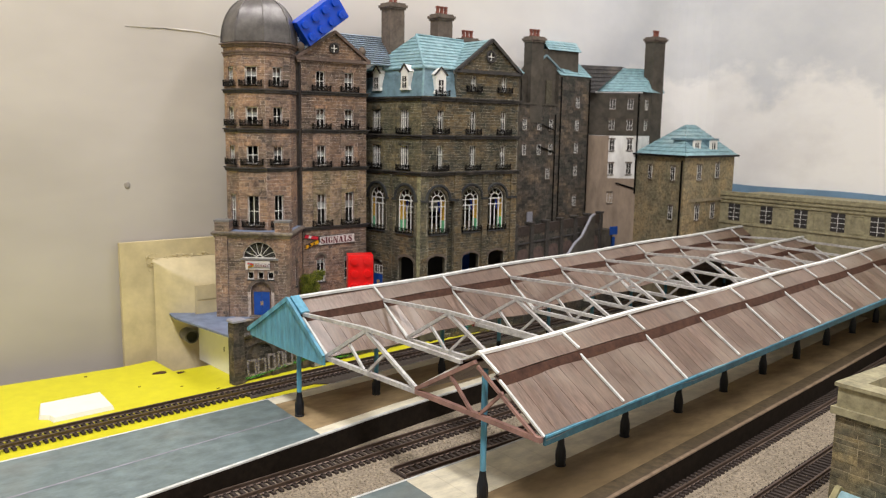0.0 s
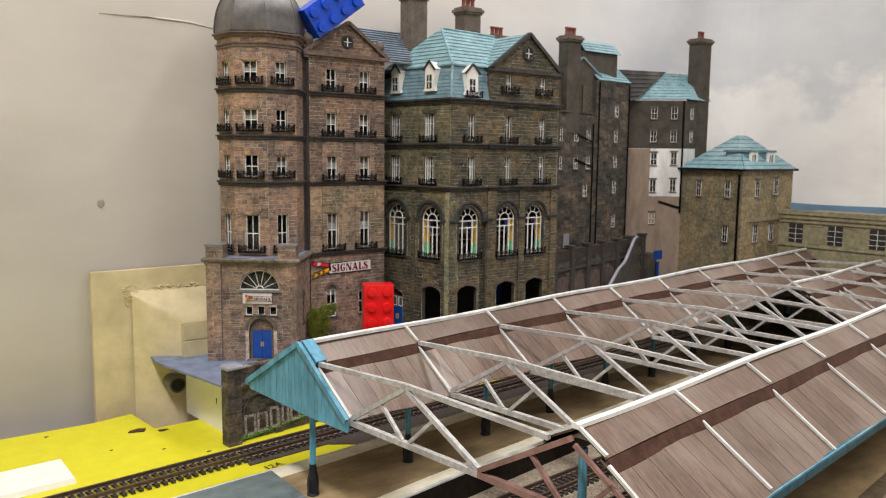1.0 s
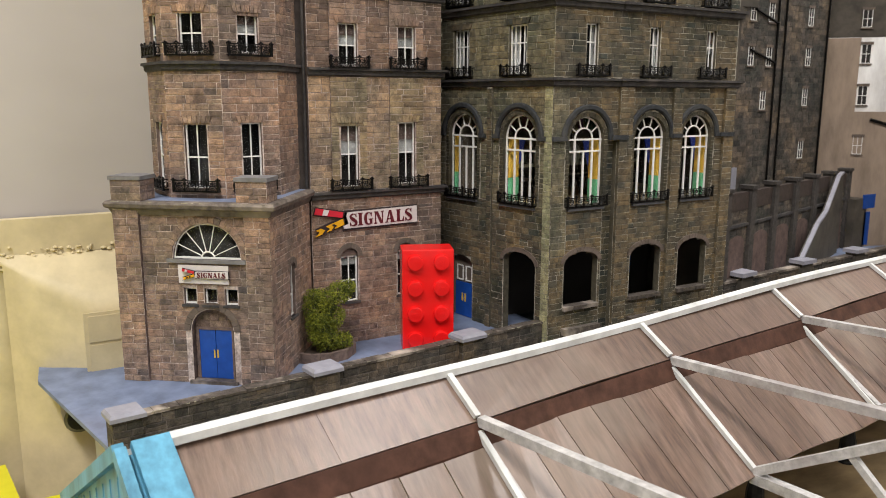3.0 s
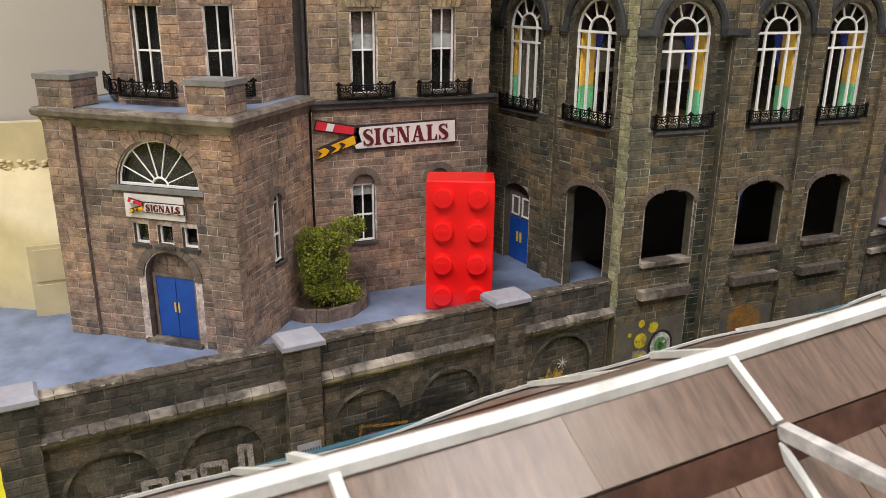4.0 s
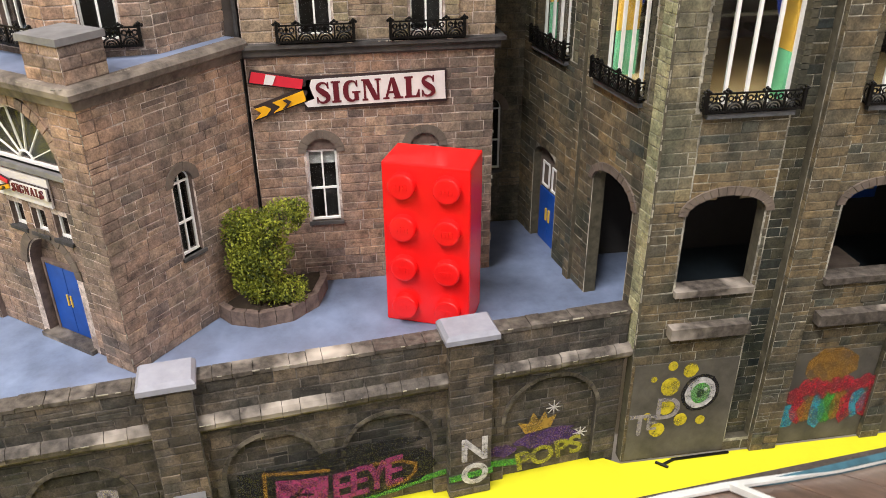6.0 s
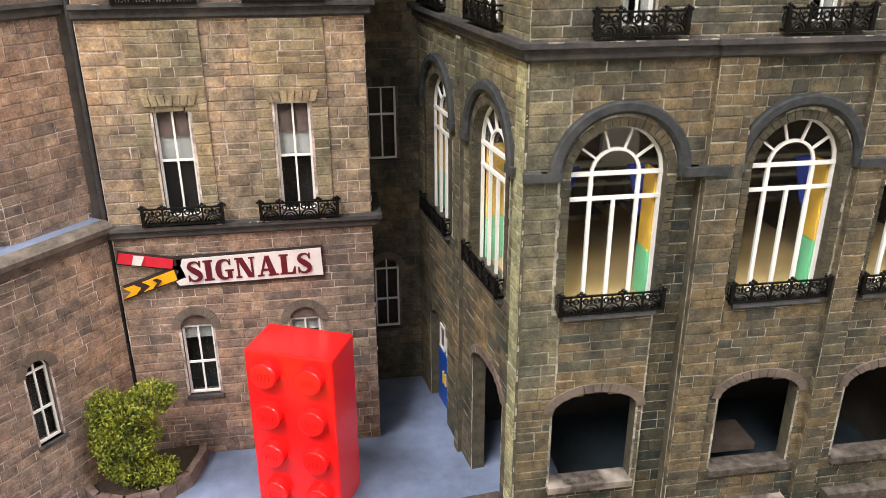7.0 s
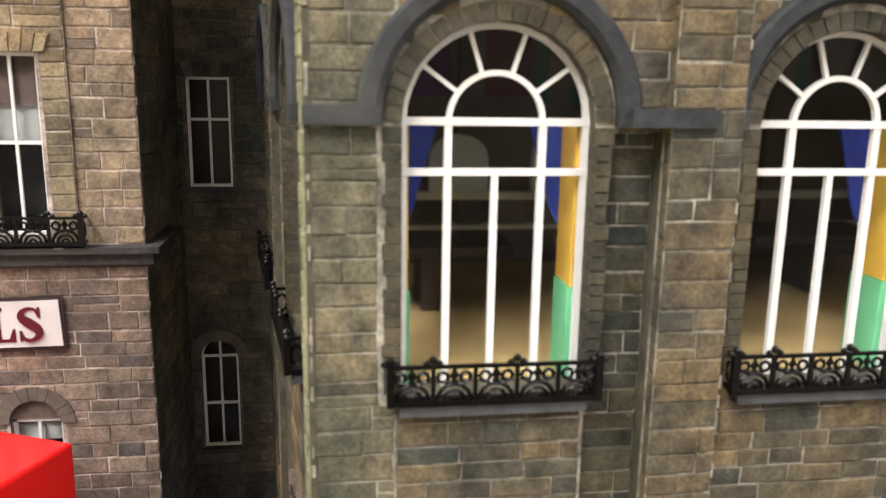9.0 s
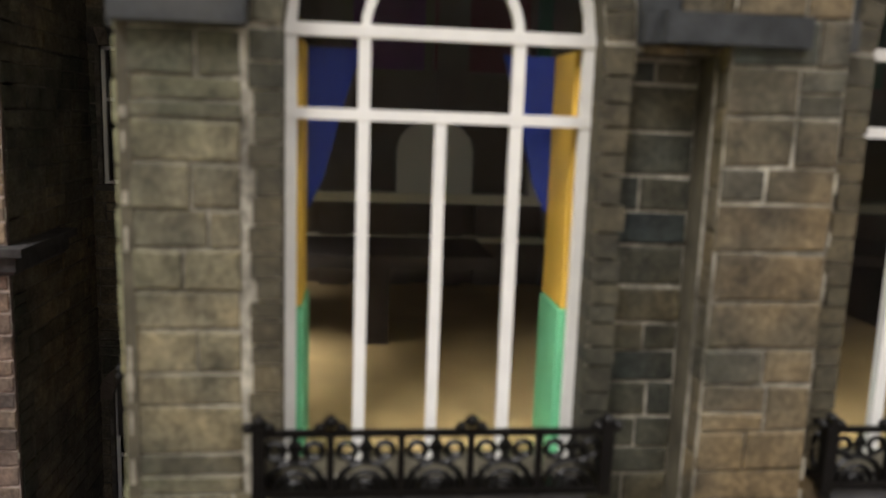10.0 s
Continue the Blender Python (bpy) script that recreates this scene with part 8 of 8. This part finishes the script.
part("orange_outline", spray(rw, [(69.4, 3.2), (68.2, 3.6), (68.6, 13.2), (74, 12.2), (80, 11.4)], 0.7, D0 + 0.12), M["spray_orange"], t, "orange outline")
part("orange_outline", spray(rw, [(88, 10.8), (93.6, 10.2), (96.2, 9.0), (96.2, 7.2), (94.6, 5.4), (91, 4.4)], 0.7, D0 + 0.12), M["spray_orange"], t)
part("magenta_panel", flat([(70.0, 3.8), (79.4, 3.2), (79.8, 10.2), (75, 10.4), (70.4, 11.2)], D0 + 0.12, D0 + 0.16, rw), M["spray_magenta"], t, "magenta block shapes")
for pts in ([(76.8, 6.4), (74.2, 7.0), (72.2, 6.2), (75.0, 8.2)],):
    part("dark_stroke", spray(rw, pts, 0.5, D0 + 0.2), M["spray_black"], t)
# crowded block letters drawn as plain bars
for k in range(4):
    s, z = 82.2 + k * 3.3, 4.0 + k * 0.45
    part("magenta_bar", spray(rw, [(s + 1.3, z + 0.2), (s - 1.2, z), (s - 1.0, z + 5.6), (s + 1.4, z + 5.9)] if k != 2 else [(s - 1.2, z + 5.6), (s - 0.2, z + 2.8), (s + 1.4, z + 5.8)], 1.2, D0 + 0.12), M["spray_magenta"], t)
    part("magenta_bar", spray(rw, [(s - 1.0, z + 2.9), (s + 1.2, z + 3.1)] if k != 2 else [(s - 0.1, z + 2.8), (s - 0.2, z)], 1.1, D0 + 0.18), M["spray_magenta"], t)
part("dark_haze", blob(rw, 87, 14.6, 10, 1.6, D0), M["spray_black"], t)
pf2 = Face(rw.at(102.5, 2.2, 0)[:2], rw.at(110.6, 2.2, 0)[:2])
part("green_stroke", spray(pf2, [(0.2, 5.0), (8.0, 5.6)], 1.5, D0), M["spray_green"], t)
words("N", 7.4, M["spray_white"], on_wall(pf2, 4.7, D0 + 0.1, 11.3), t, bold=0.22, extrude=0.03)
words("O", 6.6, M["spray_white"], on_wall(pf2, 4.8, D0 + 0.1, 5.3), t, bold=0.25, extrude=0.03)
part("purple_haze", blob(rw, 122.6, 9.0, 6.4, 2.1, D0, 18, 0.22), M["spray_purple"], t)
part("purple_haze", blob(rw, 113.6, 7.6, 2.6, 1.6, D0, 14, 0.2), M["spray_purple"], t)
words("POPS", 6.2, M["spray_olive"], on_wall(rw, 123.4, D0 + 0.15, 4.8, 9), t, bold=0.18, extrude=0.03)
part("crown", flat([(118.2, 10.8), (123.4, 11.5), (124.6, 14.6), (122.8, 13.7), (122.0, 15.6), (120.9, 13.6), (119.6, 15.9), (118.7, 13.2), (116.5, 13.9)], D0 + 0.06, D0 + 0.1, rw), M["spray_gold"], t, "golden sprayed crown")
for s, z, r in ((123.8, 16.2, 1.6), (129.8, 8.6, 1.5)):
    for a in (0, 45, 90, 135):
        ca, sa = math.cos(radians(a)) * r, math.sin(radians(a)) * r
        part("sparkle", spray(rw, [(s - ca, z - sa), (s + ca, z + sa)], 0.22, D0 + 0.12), M["spray_white"], t)
for s, z, r in ((8.3, 18.4, 2.2), (12.0, 21.9, 1.7), (8.2, 23.3, 1.1), (4.7, 20.5, 0.7), (8.1, 13.3, 1.9), (4.3, 11.5, 0.9), (11.5, 9.8, 1.6), (15.8, 9.2, 1.1), (6.8, 7.8, 1.8)):
    part("yellow_dot", blob(front, s, z, r * 0.9, r, D0, 14, 0.05), M["spray_yellow"], t)
for k, (rs, rz, mt) in enumerate(((4.0, 4.5, "spray_black"), (3.2, 3.8, "spray_white"), (2.0, 2.5, "spray_green"), (0.8, 1.0, "spray_black"))):
    part("eye_ring", blob(front, 14.7, 16.2, rs, rz, D0 + 0.06 + 0.06 * k, 20, 0.03), M[mt], t)
part("eye_glint", blob(front, 15.6, 17.2, 0.4, 0.45, D0 + 0.34, 10, 0.05), M["spray_white"], t)
words("T", 7.2, M["spray_grey"], on_wall(front, 2.9, D0 + 0.1, 9.2), t, bold=0.1, extrude=0.03)
words("E", 5.0, M["spray_grey"], on_wall(front, 5.4, D0 + 0.1, 9.6), t, bold=0.08, extrude=0.03)
words("D", 7.4, M["spray_grey"], on_wall(front, 8.4, D0 + 0.12, 12.8), t, bold=0.1, extrude=0.03)
part("orange_haze", blob(front, 42.1, 19.5, 5.8, 4.2, D0), M["spray_orange"], t)
for k in range(9):
    s = 34.6 + k * 2.2
    mt = ("spray_cyan", "spray_red", "spray_orange", "spray_cyan", "spray_green", "spray_orange", "spray_red", "spray_cyan", "spray_red")[k]
    z = 4.6 + rng.uniform(-0.5, 1.0) + k * 0.2
    part("colour_block", blob(front, s, z + 3, 1.9, 3.6 + rng.uniform(-0.5, 1), D0 + 0.08 + 0.01 * k, 10, 0.25), M[mt], t)
    part("red_block", blob(front, s + 0.6, z + 8.6, 1.6, 2.2, D0 + 0.2 + 0.01 * k, 9, 0.3), M["spray_red"], t)
for k in range(6):
    s = 57.5 + k * 3.2
    part("colour_block", blob(front, s, 12 + k * 0.3, 1.6, 4.6, D0 + 0.1, 9, 0.25), M[("spray_red", "spray_cyan", "spray_red", "spray_cyan", "spray_green", "spray_orange")[k]], t)
g = Geo()
for s, r in ((28.8, 1.0), (29.4, 1.2), (30.0, 1.3)):
    z = 16.5 - (s - 28.8) * 6.0
    g.tube([front.at(s + r * math.cos(a), 0.75 + D0, z + r * math.sin(a)) for a in (2 * math.pi * i / 12 for i in range(10))], 0.2, 4)
part("white_scrawl", g, M["spray_white"], t)

# a bent scrap of black wire on the yellow board
wire = Geo().tube([(-391.0, 379.0, 0.3), (-389.2, 381.0, 0.3)], 0.3, 6).tube([(-391.2, 382.5, 0.3), (-391.4, 395.0, 0.3)], 0.3, 6).tube([(-390.0, 380.0, 0.3), (-391.2, 383.0, 0.3)], 0.3, 6)
solid("wire_scrap", wire, M["iron"], "bent scrap of black wire lying on the yellow board", "wire scrap")
